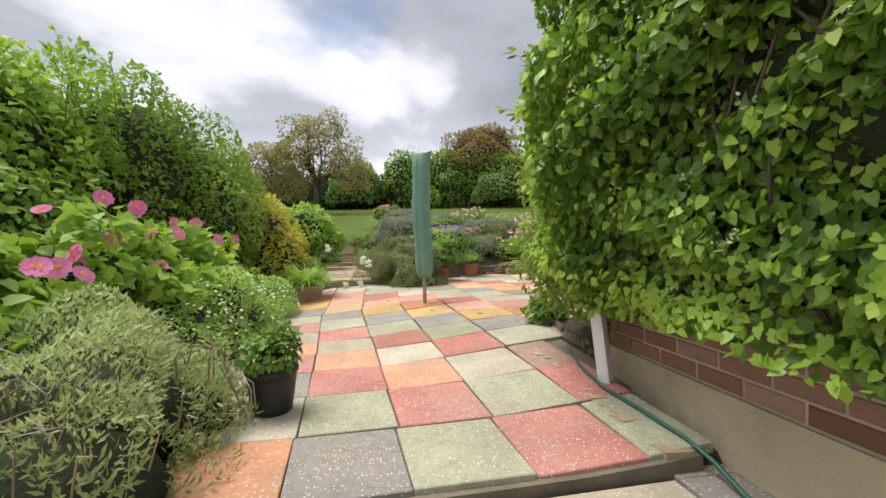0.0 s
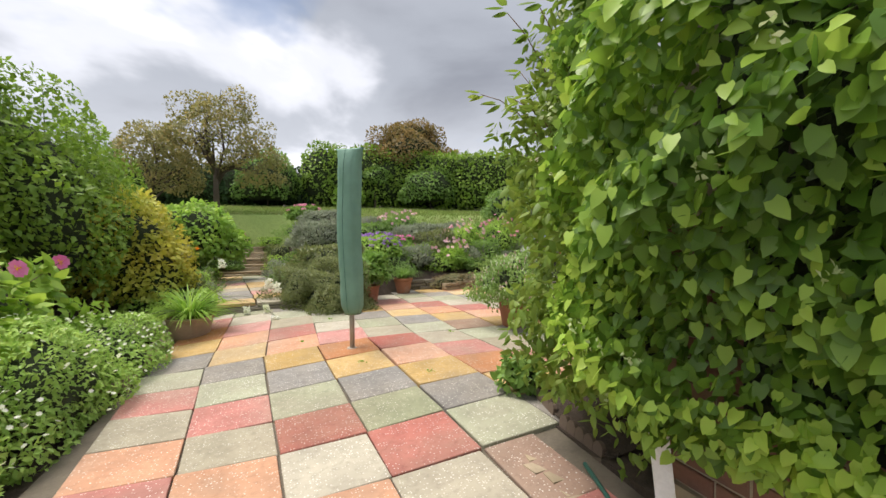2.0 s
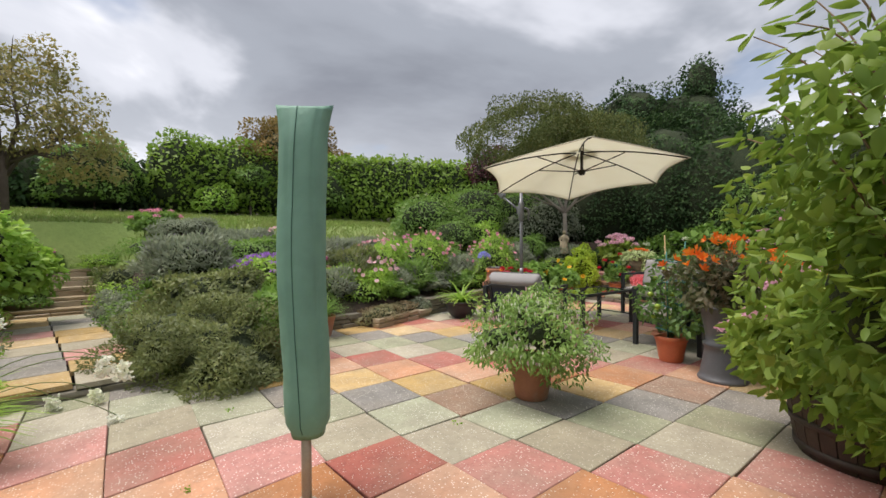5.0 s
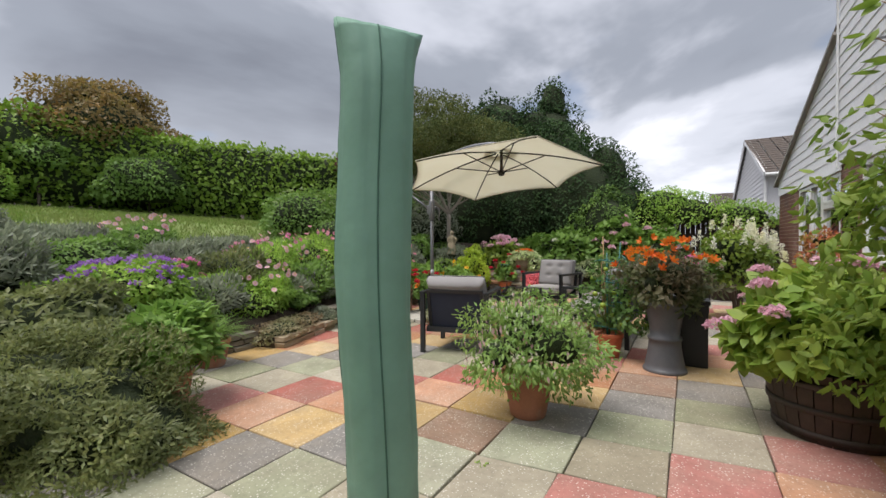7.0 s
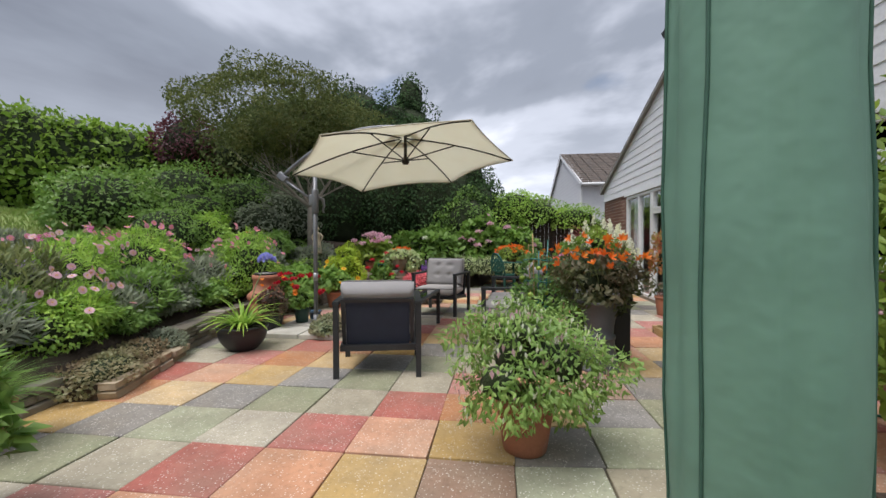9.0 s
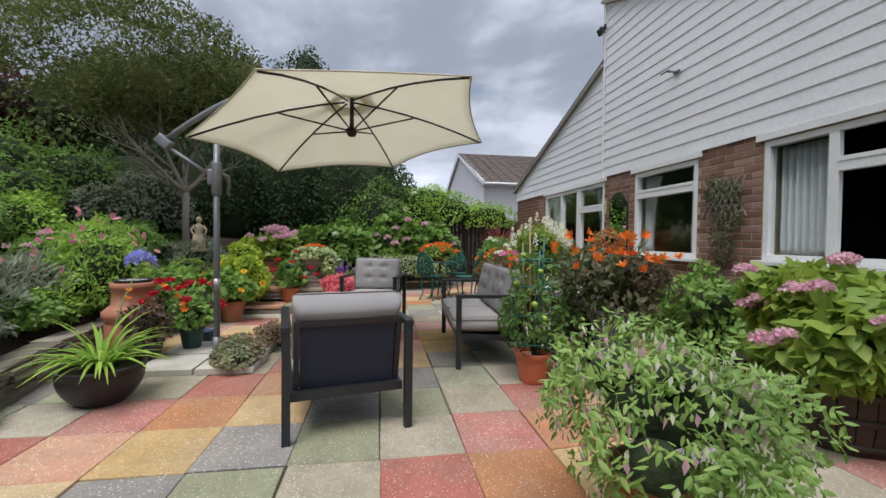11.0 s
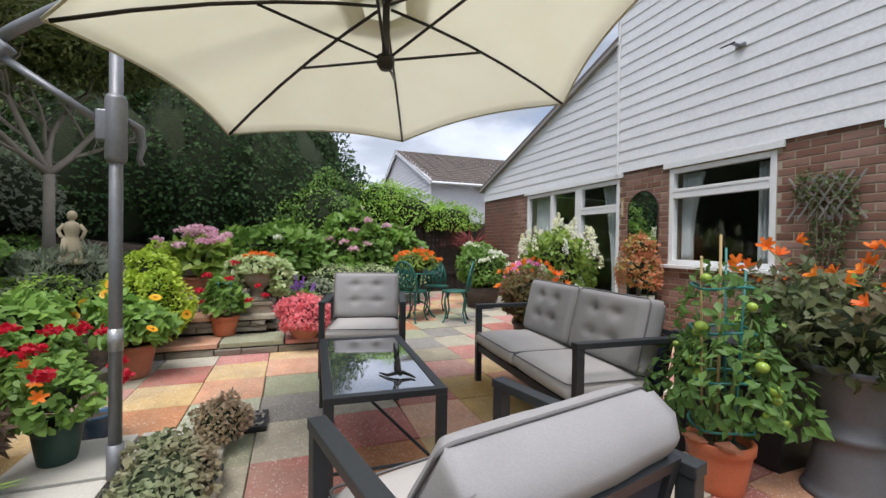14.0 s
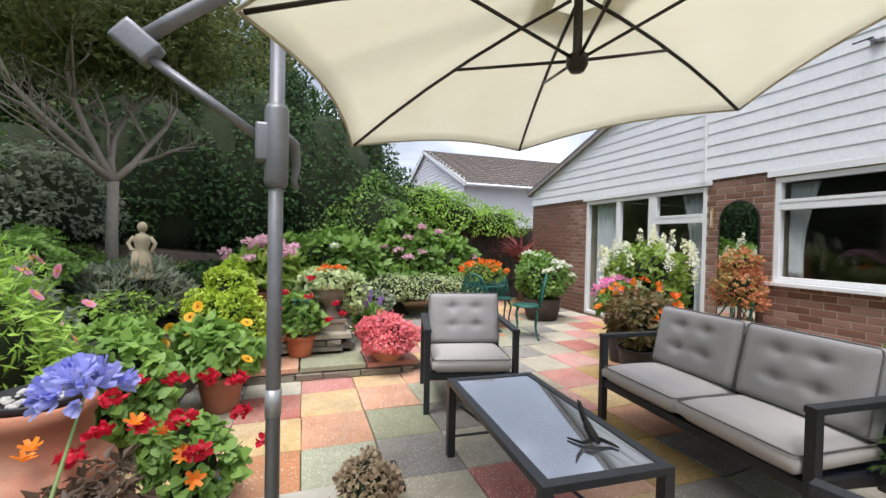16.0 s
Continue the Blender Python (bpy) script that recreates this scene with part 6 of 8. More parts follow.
P = np.vstack([P, np.array([(0.35, -0.55, 0.72), (0.3, -0.2, 0.92), (0.42, 0.1, 0.72), (0.25, 0.35, 0.98), (0.38, -0.9, 0.78), (0.62, -1.75, 0.12)])])
daisies(P, t, 0.062, P_hot, 5, True, face=(0.7, -0.5, 0.5), label="hot pink papery flowers", wide=1.35)
stems(t, 0.2, [tuple(p) for p in P[:24]], 0.1, 0.005, plain("mallow_stem", (0.16, 0.10, 0.06), 0.7))

t = thing("potted_bay", (-0.09, 2.46, -0.145), "small bay bush in a black plastic pot on the slabs", "potted plant")
pot(t, 0.125, 0.095, 0.22, M_black, 0.025, 0.006)
crown([(0, 0, 0.30, 0.13, 0.13, 0.10), (0.05, 0.03, 0.36, 0.08, 0.08, 0.07)], 420, 0.045, L_mid, t, core=0.6, wide=1.1)

t = thing("potted_agapanthus", (-0.50, 6.42, -0.13), "buff pot with a fountain of narrow green strap leaves", "potted plant")
pot(t, 0.225, 0.18, 0.24, M_buff, 0.03, 0.004)
spiky("", None, 0.34, 0.56, 420, L_bright, "", parent=t, z0=0.2, wide=0.75, spread=1.6)
WF = [(0.85, 0.08, 0.13), (0.81, -0.41, 0.61), (0.88, -0.36, 0.56), (0.50, 0.60, 0.18), (0.74, 0.50, 0.20), (-0.34, -1.14, 0.16), (-0.24, -1.24, 0.10), (0.25, 0.55, 0.78)]
for p in WF:
    # each bloom hangs from a thin arching stalk
    tip = Vector(p)
    bm = bmesh.new()
    mid = Vector((tip.x * 0.55, tip.y * 0.55, max(0.55, tip.z + 0.22)))
    pts = []
    for k in range(9):
        q = k / 8
        pts.append(Vector((0, 0, 0.25)) * (1 - q) ** 2 + mid * (2 * q * (1 - q)) + (tip + Vector((0, 0, 0.03))) * q * q)
    tube(bm, pts, 0.0028, 5)
    part("stalk", bm, M_stem, t, "thin arching stalk", True)
    PP = np.array([tuple(tip + Vector((RNG.uniform(-0.035, 0.035), RNG.uniform(-0.035, 0.035), RNG.uniform(-0.06, 0.035)))) for _ in range(34)])
    leafmesh("bloom", np.repeat(PP, 4, 0), unit(len(PP) * 4) + np.array([0, 0, -0.5]), unit(len(PP) * 4), 0.026, PETAL, P_white, t, "white drooping bloom", wide=0.8)

shrub("ladys_mantle", (-0.72, 7.35, -0.1), [(0, 0, 0.18, 0.42, 0.38, 0.2), (-0.4, 0.1, 0.2, 0.4, 0.3, 0.2)], 2400, 0.05, L_bright, "low mound of lime green leaves", "plant", trunk=False, wide=1.2)
shrub("low_border_plant", (-1.25, 6.35, -0.15), [(0, 0, 0.12, 0.35, 0.4, 0.18), (0.1, -0.8, 0.1, 0.3, 0.4, 0.15)], 1800, 0.04, L_lav, "low grey-green border plant", "plant", trunk=False)

# ---- juniper and the bank ----
t = shrub("juniper", (1.10, 7.13, -0.03), [(0, 0, 0.18, 0.46, 0.50, 0.36), (0.0, 0.35, 0.25, 0.40, 0.4, 0.33), (-0.3, 0.4, 0.3, 0.45, 0.45, 0.30), (0.1, -0.3, 0.08, 0.36, 0.3, 0.25), (0.08, -0.1, 0.05, 0.35, 0.35, 0.28)], 52000, 0.038, L_jun, "spreading brownish-green juniper at the patio edge", "shrub", shape=THIN, wide=2.2, lump=0.32, depth=0.35, droop=-0.05, core=0.78, flat=1.0)
t = shrub("potted_euphorbia", (1.62, 7.30, 0), [(0, 0, 0.45, 0.29, 0.28, 0.23), (0.06, 0.05, 0.54, 0.2, 0.2, 0.15)], 1400, 0.085, L_mid, "broad-leaved plant in a terracotta pot beside the juniper", "potted plant", wide=0.9, core=0.5, trunk=False)
pot(t, 0.13, 0.10, 0.24, M_terra)
t = spiky("potted_chives", (2.3, 7.98, 0), 0.2, 0.42, 420, L_mid, "grassy clump of chives in a terracotta pot", "potted plant", z0=0.22, wide=0.45, spread=1.3)
pot(t, 0.15, 0.105, 0.25, M_terra, 0.04, 0.008)

RB = random.Random(5)
# mounds of perennials: x, y, r, h, leaf, kind, petal
BANK = [
    (2.0, 8.9, 0.55, 0.5, L_mid, "geranium", P_purple), (1.2, 8.3, 0.6, 0.45, L_jun, "mound", None), (2.9, 9.0, 0.40, 0.35, L_bright, "mound", None),
    (1.1, 9.4, 0.55, 0.55, L_lav, "lav", P_mauve), (2.0, 10.0, 0.6, 0.6, L_mid, "mound", None), (3.0, 9.8, 0.5, 0.62, L_lav, "lav", P_mauve), (3.3, 9.3, 0.5, 0.55, L_jun, "lav", P_mauve),
    (3.0, 10.9, 0.5, 0.8, L_mid, "cosmos", P_palepink), (2.1, 11.0, 0.6, 0.5, L_lav, "lav", P_mauve), (4.0, 9.35, 0.42, 0.75, L_bright, "cosmos", P_palepink), (4.2, 10.1, 0.45, 0.6, L_bright, "cosmos", P_pink), (4.1, 10.8, 0.6, 0.6, L_lav, "lav", P_mauve),
    (4.9, 9.5, 0.5, 0.95, L_bright, "cosmos", P_pink), (5.1, 10.5, 0.55, 0.95, L_mid, "hyd", P_hot), (5.9, 9.5, 0.5, 0.45, L_lav, "lav", P_mauve), (5.9, 10.4, 0.6, 0.75, L_mid, "hyd", P_pink),
    (6.7, 9.6, 0.45, 0.6, L_mid, "hyd", P_palepink), (6.6, 10.7, 0.6, 0.9, L_mid, "mound", None), (7.5, 9.7, 0.5, 0.45, L_lav, "lav", P_mauve), (7.4, 10.7, 0.6, 0.75, L_bright, "mound", None),
    (5.4, 9.1, 0.30, 0.25, L_mid, "mound", None), (0.9, 10.6, 0.6, 0.5, L_mid, "mound", None), (1.3, 11.3, 0.5, 0.45, L_lav, "mound", None), (-1.7, 9.0, 0.5, 0.5, L_lav, "mound", None),
    (-1.0, 8.7, 0.4, 0.55, L_mid, "lily", P_orange), (-0.95, 11.9, 0.6, 0.5, L_mid, "mound", None), (0.2, 12.9, 0.5, 0.4, L_bright, "mound", None), (0.9, 12.0, 0.4, 0.6, L_mid, "hyd", P_pink), (-0.7, 12.9, 0.4, 0.7, L_mid, "hyd", P_pink),
    (6.5, 8.95, 0.5, 0.38, L_mid, "mound", None), (8.6, 9.0, 0.5, 0.5, L_lav, "lav", P_mauve), (8.2, 9.8, 0.5, 0.6, L_mid, "mound", None), (9.2, 8.6, 0.5, 0.5, L_dark, "mound", None),
    (3.45, 8.8, 0.34, 0.42, L_bright, "cosmos", P_palepink), (4.3, 8.98, 0.38, 0.5, L_mid, "lav", P_mauve), (6.12, 8.86, 0.42, 1.0, L_bright, "cosmos", P_pink), (3.9, 8.75, 0.26, 0.2, L_mid, "mound", None), (2.6, 9.3, 0.3, 0.42, L_mid, "hyd", P_hot), (4.6, 9.0, 0.35, 0.28, L_lav, "mound", None), (3.9, 9.0, 0.3, 0.25, L_mid, "mound", None),
]
for (x, y, r_, h_, lm, kind, pm) in BANK:
    z = T(x, y)
    h_ *= 1.0 - 0.42 * sm((y - 9.0) / 1.6) * (x < 6.4)
    r_ *= 0.92
    if kind == "lav":
        spires("lavender", (x, y, z), r_, h_ * 1.15, 80, lm, pm, "lavender clump with faded mauve flower spikes", 0.012, 0.2, mound=0.85, per=12)
    elif kind == "geranium":
        shrub("cranesbill", (x, y, z), [(0, 0, h_ * 0.5, r_, r_, h_ * 0.5)], 3400, 0.05, L_bright, "spreading cranesbill with violet flowers", "plant", flowers=(130, 0.022, 12, 0.024, pm, "violet flowers"), trunk=False, wide=1.1)
    elif kind == "cosmos":
        bb = [(0, 0, h_ * 0.45, r_, r_, h_ * 0.45), (0.1, 0.1, h_ * 0.7, r_ * 0.7, r_ * 0.7, h_ * 0.3)]
        t = shrub("cosmos", (x, y, z), bb, 4200, 0.07, lm, "feathery cosmos with pink daisy flowers", "plant", shape=THIN, wide=1.6, core=0.7, trunk=False, depth=0.4)
        P, N = on_blobs(bb, 34, 1.15, 0.1)
        daisies(P, t, 0.036, pm, 8, True, face=(0.1, -0.8, 0.5), label="pink daisy flowers", wide=0.9)
        stems(t, 0.2, P, 0.1, 0.003)
    elif kind == "hyd":
        shrub("flowering_perennial", (x, y, z), [(0, 0, h_ * 0.5, r_, r_, h_ * 0.5)], 2000, 0.065, lm, "leafy perennial with clustered pink flowers", "plant", flowers=(16, 0.045, 40, 0.024, pm, "clustered pink flowers"), trunk=False)
    elif kind == "lily":
        t = spiky("day_lily", (x, y, z), r_, 0.5, 120, lm, "day lilies with orange flowers", "plant", wide=0.6, spread=1.2)
        lily_flowers([(RB.uniform(-0.3, 0.3), RB.uniform(-0.3, 0.3), RB.uniform(0.45, 0.65)) for _ in range(10)], t, 0.06)
    else:
        shrub("border_plant", (x, y, z), [(0, 0, h_ * 0.5, r_, r_, h_ * 0.5), (r_ * 0.3, -r_ * 0.2, h_ * 0.6, r_ * 0.6, r_ * 0.6, h_ * 0.42)], 3200, RB.choice((0.035, 0.05, 0.065)), lm, "rounded green border plant", "plant", trunk=False, lump=0.2, depth=0.4, shape=RB.choice((KITE, LANCE, LANCE)), wide=RB.choice((1.0, 1.4)))
# gap fillers along the lawn edge and over the bank
for k in range(44):
    x = -1.6 + 11.6 * k / 44 + RB.uniform(-0.2, 0.2)
    y = edge_y(x) + (0.5 + 2.4 * ((k * 7) % 11) / 10)
    if abs(x - path_x(y)) < 0.85 or y > 11.6:
        continue
    h_ = RB.uniform(0.18, 0.34)
    shrub("ground_cover", (x, y, T(x, y)), [(0, 0, h_ * 0.4, 0.42, 0.38, h_ * 0.6)], 1100, 0.045, RB.choice((L_mid, L_mid, L_lav, L_bright)), "low green ground cover", "plant", trunk=False, lump=0.2)

for k in range(13):
    x = 2.35 + 0.42 * k
    y = edge_y(x) + 0.42 + 0.1 * (k % 2)
    if k % 3 == 1:
        spires("lavender", (x, y, T(x, y)), 0.30, 0.42, 40, L_lav, P_mauve, "small lavender clump above the stone wall", 0.011, 0.2, mound=0.85, per=10)
    else:
        shrub("edge_plant", (x, y, T(x, y)), [(0, 0, 0.10, 0.32, 0.26, 0.2), (0.1, -0.12, 0.05, 0.2, 0.16, 0.14)], 1500, 0.035, (L_mid, L_lav, L_bright)[k % 3], "low plant trailing over the stone wall", "plant", trunk=False, lump=0.25, wide=1.1)
for k in range(9):
    for sd in (-1, 1):
        y = 7.9 + 0.5 * k
        x = path_x(y) + sd * RB.uniform(0.78, 0.9)
        if sd > 0 and y < 8.2:
            continue
        shrub("path_edge_plant", (x, y, T(x, y)), [(0, 0, 0.12, 0.34, 0.34, 0.24)], 1400, 0.04, RB.choice((L_lav, L_mid, L_bright, L_jun)), "low plant beside the garden path", "plant", trunk=False, lump=0.25)

# white-flowered rounded shrub and its dark neighbour at the lawn's corner
shrub("white_flowered_shrub", (6.7, 11.9, T(6.7, 11.9)), [(0, 0, 0.6, 0.85, 0.8, 0.6), (0.5, -0.2, 0.45, 0.7, 0.6, 0.45)], 3600, 0.075, L_mid, "rounded shrub with flat white flower heads", "shrub", flowers=(36, 0.05, 16, 0.025, L_varieg, "pale flat flowers"))
shrub("dense_shrub", (8.6, 12.0, T(8.6, 12.0)), [(0, 0, 0.7, 0.9, 0.9, 0.8), (0.9, -0.7, 0.6, 0.8, 0.8, 0.7), (-0.6, -0.8, 0.35, 0.7, 0.6, 0.45)], 4500, 0.075, L_mid, "dense mid green shrub behind the border", "shrub")
shrub("dense_shrub", (9.9, 10.4, T(9.9, 10.4)), [(0, 0, 0.6, 0.9, 0.8, 0.7), (-0.8, 0.2, 0.4, 0.7, 0.7, 0.5)], 3800, 0.07, L_lav, "grey-green shrub behind the border", "shrub")

# ---- lawn boundary ----
def hedge_run(name, pts, h, w, label, mat, n_per_m=1500, size=0.11, up=0.0):
    t = thing(name, (pts[0][0], pts[0][1], terrain(*pts[0])), label, "hedge")
    x0, y0, z0 = pts[0][0], pts[0][1], terrain(*pts[0])
    blobs, total = [], 0
    for (xa, ya), (xb, yb) in zip(pts, pts[1:]):
        d = math.hypot(xb - xa, yb - ya)
        total += d
        k = max(1, int(d / 0.55))
        for i in range(k):
            x, y = xa + (xb - xa) * (i + 0.5) / k, ya + (yb - ya) * (i + 0.5) / k
            hh = h * RB.uniform(0.96, 1.04)
            blobs.append((x - x0, y - y0, terrain(x, y) - z0 + hh * 0.48, 0.85, w, hh * 0.54))
    crown(blobs, int(total * n_per_m), size, mat, t, core=0.88, lump=0.10, depth=0.2, low=-0.95)
    return t


hedge_run("garden_hedge", [(1.6, 19.3), (5.5, 19.2), (8.6, 16.9), (11.2, 14.6), (13.0, 12.9)], 2.5, 0.8, "long clipped conifer hedge at the end of the lawn", L_hedge2, 1500, 0.15)
hedge_run("boundary_hedge", [(-8, 19.8), (-3, 19.6), (2, 19.8)], 1.5, 0.7, "dark hedge at the end of the lawn", L_dark, 900, 0.16)
shrub("dome_bush", (-0.2, 18.9, 2.1), [(0, 0, 1.0, 1.15, 1.0, 1.15)], 3600, 0.11, L_mid, "rounded dark bush at the end of the lawn", "shrub", core=0.9)
shrub("dome_bush", (2.9, 18.4, 2.1), [(0, 0, 0.45, 0.6, 0.5, 0.5)], 1300, 0.10, L_bright, "small rounded light green bush at the end of the lawn", "shrub", core=0.9)
shrub("dome_bush", (6.2, 17.9, 2.1), [(0, 0, 0.8, 1.2, 1.0, 0.85)], 3600, 0.11, L_mid, "broad rounded bush at the end of the lawn", "shrub", core=0.9)


def tree(name, at, h, blobs, n, size, mat, label, trunk_r=0.16, limbs=7, lean=(0, 0), core=0.7, bark=None, bare=0, **kw):
    t = thing(name, at, label, "tree")
    bm = bmesh.new()
    th = h * 0.42
    tube(bm, [(0, 0, -0.3), (lean[0] * 0.3, lean[1] * 0.3, th * 0.5), (lean[0], lean[1], th)], [trunk_r, trunk_r * 0.75, trunk_r * 0.55], 10)
    rr = random.Random(int(at[0] * 10 + at[1]))
    for b in (blobs * 3)[:limbs]:
        s = Vector((lean[0] * 0.6, lean[1] * 0.6, th * rr.uniform(0.55, 0.95)))
        e = Vector((b[0] + rr.uniform(-0.5, 0.5) * b[3], b[1] + rr.uniform(-0.5, 0.5) * b[4], b[2] + b[5] * rr.uniform(-0.2, 0.6)))
        m1 = s.lerp(e, 0.45) + Vector((rr.uniform(-0.2, 0.2), rr.uniform(-0.2, 0.2), 0.15 * h * rr.random()))
        tube(bm, [s, m1, e], [trunk_r * 0.42, trunk_r * 0.28, trunk_r * 0.08], 6)
        for _ in range(4 + bare):
            q = m1.lerp(e, rr.uniform(0.1, 0.9))
            e2 = q + Vector((rr.uniform(-1, 1), rr.uniform(-1, 1), rr.uniform(-0.1, 0.9))) * (0.22 * h * rr.uniform(0.5, 1))
            tube(bm, [q, q.lerp(e2, 0.5) + Vector((0, 0, 0.04 * h)), e2], [trunk_r * 0.12, trunk_r * 0.08, trunk_r * 0.03], 4)
    part("trunk", bm, bark or M_bark, t, "trunk and limbs", True)
    if n:
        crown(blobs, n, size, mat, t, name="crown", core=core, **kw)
    return t


tree("garden_tree", (-1.3, 14.1, 1.35), 3.6, [(0, 0, 2.3, 1.1, 0.9, 0.9), (-0.7, 0, 1.9, 0.8, 0.7, 0.7), (0.9, 0, 1.9, 0.7, 0.7, 0.6), (0.2, 0, 3.0, 0.7, 0.6, 0.5), (1.2, 0, 1.3, 0.5, 0.5, 0.4)], 17000, 0.08, L_thin, "airy tree with thin yellowing foliage and bare twigs", 0.10, 12, core=0.0, depth=0.9, lump=0.35, bare=4)
tree("garden_tree", (-2.6, 13.3, 1.2), 2.6, [(0, 0, 1.7, 0.8, 0.7, 0.8), (0.5, 0, 1.2, 0.6, 0.5, 0.6)], 6500, 0.07, L_thin, "greyish tree beside the airy tree", 0.08, 6, core=0.0, depth=0.5)
tree("copper_tree", (5.9, 20.0, 2.0), 4.4, [(0, 0, 2.7, 2.1, 1.7, 1.2), (-1.4, 0, 2.0, 1.3, 1.1, 0.9), (1.5, 0, 2.0, 1.5, 1.1, 0.9), (0.1, 0, 3.5, 1.3, 1.0, 0.75)], 14000, 0.12, L_autumn, "rounded tree with rusty brown late-summer foliage", 0.2, 8, core=0.8, depth=0.35, lump=0.16)
tree("bare_tree", (2.2, 20.5, 2.2), 3.2, [(0, 0, 2.0, 0.9, 0.7, 1.0), (-0.5, 0, 1.6, 0.7, 0.6, 0.8)], 700, 0.07, L_thin, "small nearly bare tree with fine upright twigs", 0.07, 16, core=0.0, depth=0.9, bark=plain("pale_bark", (0.28, 0.24, 0.21), 0.9), bare=7)
tree("small_garden_tree", (4.0, 18.7, 2.1), 1.7, [(0, 0, 1.3, 0.7, 0.6, 0.45)], 1400, 0.09, L_mid, "small clipped garden tree with a forked trunk", 0.05, 5, core=0.7)

# dark trees to the east
tree("large_oak", (13.6, 11.9, 0.6), 6.0, [(0, 0, 3.9, 1.9, 1.8, 1.3), (-1.5, 0.5, 3.1, 1.4, 1.4, 1.2), (1.2, -1.4, 3.5, 1.5, 1.4, 1.2), (-0.6, 1.6, 2.9, 1.5, 1.4, 1.2), (0, 0.9, 4.5, 1.1, 1.0, 0.8), (0.3, -1.0, 4.4, 1.0, 1.0, 0.8), (-0.8, -1.2, 2.4, 1.5, 1.4, 1.3), (-1.0, 0.6, 2.2, 1.5, 1.5, 1.4)], 30000, 0.11, L_tree, "large spreading dark green tree behind the border", 0.22, 10, core=0.8, depth=0.35, lump=0.18)
tree("purple_tree", (11.2, 14.0, 1.4), 3.6, [(0, 0, 2.4, 0.9, 0.8, 0.9), (0.5, -0.5, 1.7, 0.9, 0.8, 0.7)], 4500, 0.09, L_purple, "purple-leaved tree beside the hedge", 0.09, 6, core=0.75, depth=0.4)
def limbed_tree(at, fork, label):
    """Slender pale trunk that forks low; limbs divide again and again, feathery leaves above."""
    t = thing("bare_limbed_tree", at, label, "tree")
    rr = random.Random(12)
    bark = plain("pale_grey_bark", (0.30, 0.26, 0.215), 0.9)
    bm = bmesh.new()
    f_ = Vector(fork) - Vector(at)
    tube(bm, [(0, 0, -0.2), f_ * 0.5 + Vector((0.03, 0.02, 0)), f_], [0.07, 0.055, 0.05], 10)
    part("trunk", bm, bark, t, "slender grey trunk", True)
    tips = []

    def limb(bm, a, d, ln, r, depth):
        pts, rad = [a], [r]
        n = 4
        for k in range(n):
            d = (d + Vector((rr.uniform(-0.28, 0.28), rr.uniform(-0.28, 0.28), rr.uniform(-0.14, 0.24)))).normalized()
            pts.append(pts[-1] + d * ln / n)
            rad.append(r * (1 - 0.5 * (k + 1) / n))
        tube(bm, pts, rad, 7 if r > 0.02 else 4)
        if depth == 0:
            tips.append(pts[-1])
            return
        for k in range(1, n + 1):
            for _ in range(1 if k < n else 2):
                side = Vector((rr.uniform(-1, 1), rr.uniform(-1, 1), rr.uniform(-0.1, 0.7)))
                limb(bm, pts[k], (d * 0.8 + side).normalized(), ln * rr.uniform(0.45, 0.7), rad[k] * 0.62, depth - 1)

    for d in ((-0.75, 0.55, 0.6), (0.05, 0.25, 1.0), (0.55, -0.65, 0.75), (0.5, 0.6, 0.9)):
        bm = bmesh.new()
        limb(bm, f_, Vector(d).normalized(), 1.15, 0.042, 3)
        part("limb", bm, bark, t, "pale forking limb", True)
    P = []
    for p in tips:
        if p.z > 2.2:
            for _ in range(60):
                P.append((p.x + rr.gauss(0, 0.16), p.y + rr.gauss(0, 0.16), p.z + rr.gauss(0.05, 0.11)))
    P2, _ = blob_points([(-0.6, 0.6, 2.95, 1.7, 1.7, 0.85), (-1.1, 1.1, 2.6, 0.8, 0.8, 0.6), (0.5, -0.4, 2.8, 1.2, 1.2, 0.7), (-0.3, 1.0, 3.45, 0.9, 1.0, 0.45), (-1.0, -0.1, 3.3, 0.8, 0.9, 0.45)], 26000, 0.16, 0.6, -0.3)
    P = np.vstack([np.array(P), P2])
    leafmesh("crown", P, unit(len(P)) + np.array([0, 0, -0.3]), unit(len(P)), 0.085 * (0.6 + 0.6 * RNG.random(len(P))), LANCE, L_olive, t, "feathery leaves", wide=1.1)
    return t


limbed_tree((9.15, 9.36, 0.75), (9.05, 9.32, 1.85), "tree with pale forking limbs under a feathery canopy")
tree("conifer", (14.2, 8.2, 0.4), 6.2, [(0, 0, 1.6, 1.9, 1.9, 1.7), (0, 0, 3.2, 1.7, 1.7, 1.5), (0, 0.4, 4.3, 1.2, 1.3, 1.2), (0.1, 0, 5.4, 0.5, 0.5, 0.9)], 17000, 0.10, L_dark, "tall dark conifer at the back of the garden", 0.15, 2, core=0.85, depth=0.3, lump=0.2)
tree("conifer", (13.4, 9.9, 0.6), 5.0, [(0, 0, 1.6, 1.7, 1.7, 1.6), (0, 0, 3.3, 1.5, 1.6, 1.5), (0, 0, 4.5, 1.0, 1.1, 1.0)], 14000, 0.10, L_dark, "dark conifer at the back of the garden", 0.15, 2, core=0.85, depth=0.3, lump=0.2)
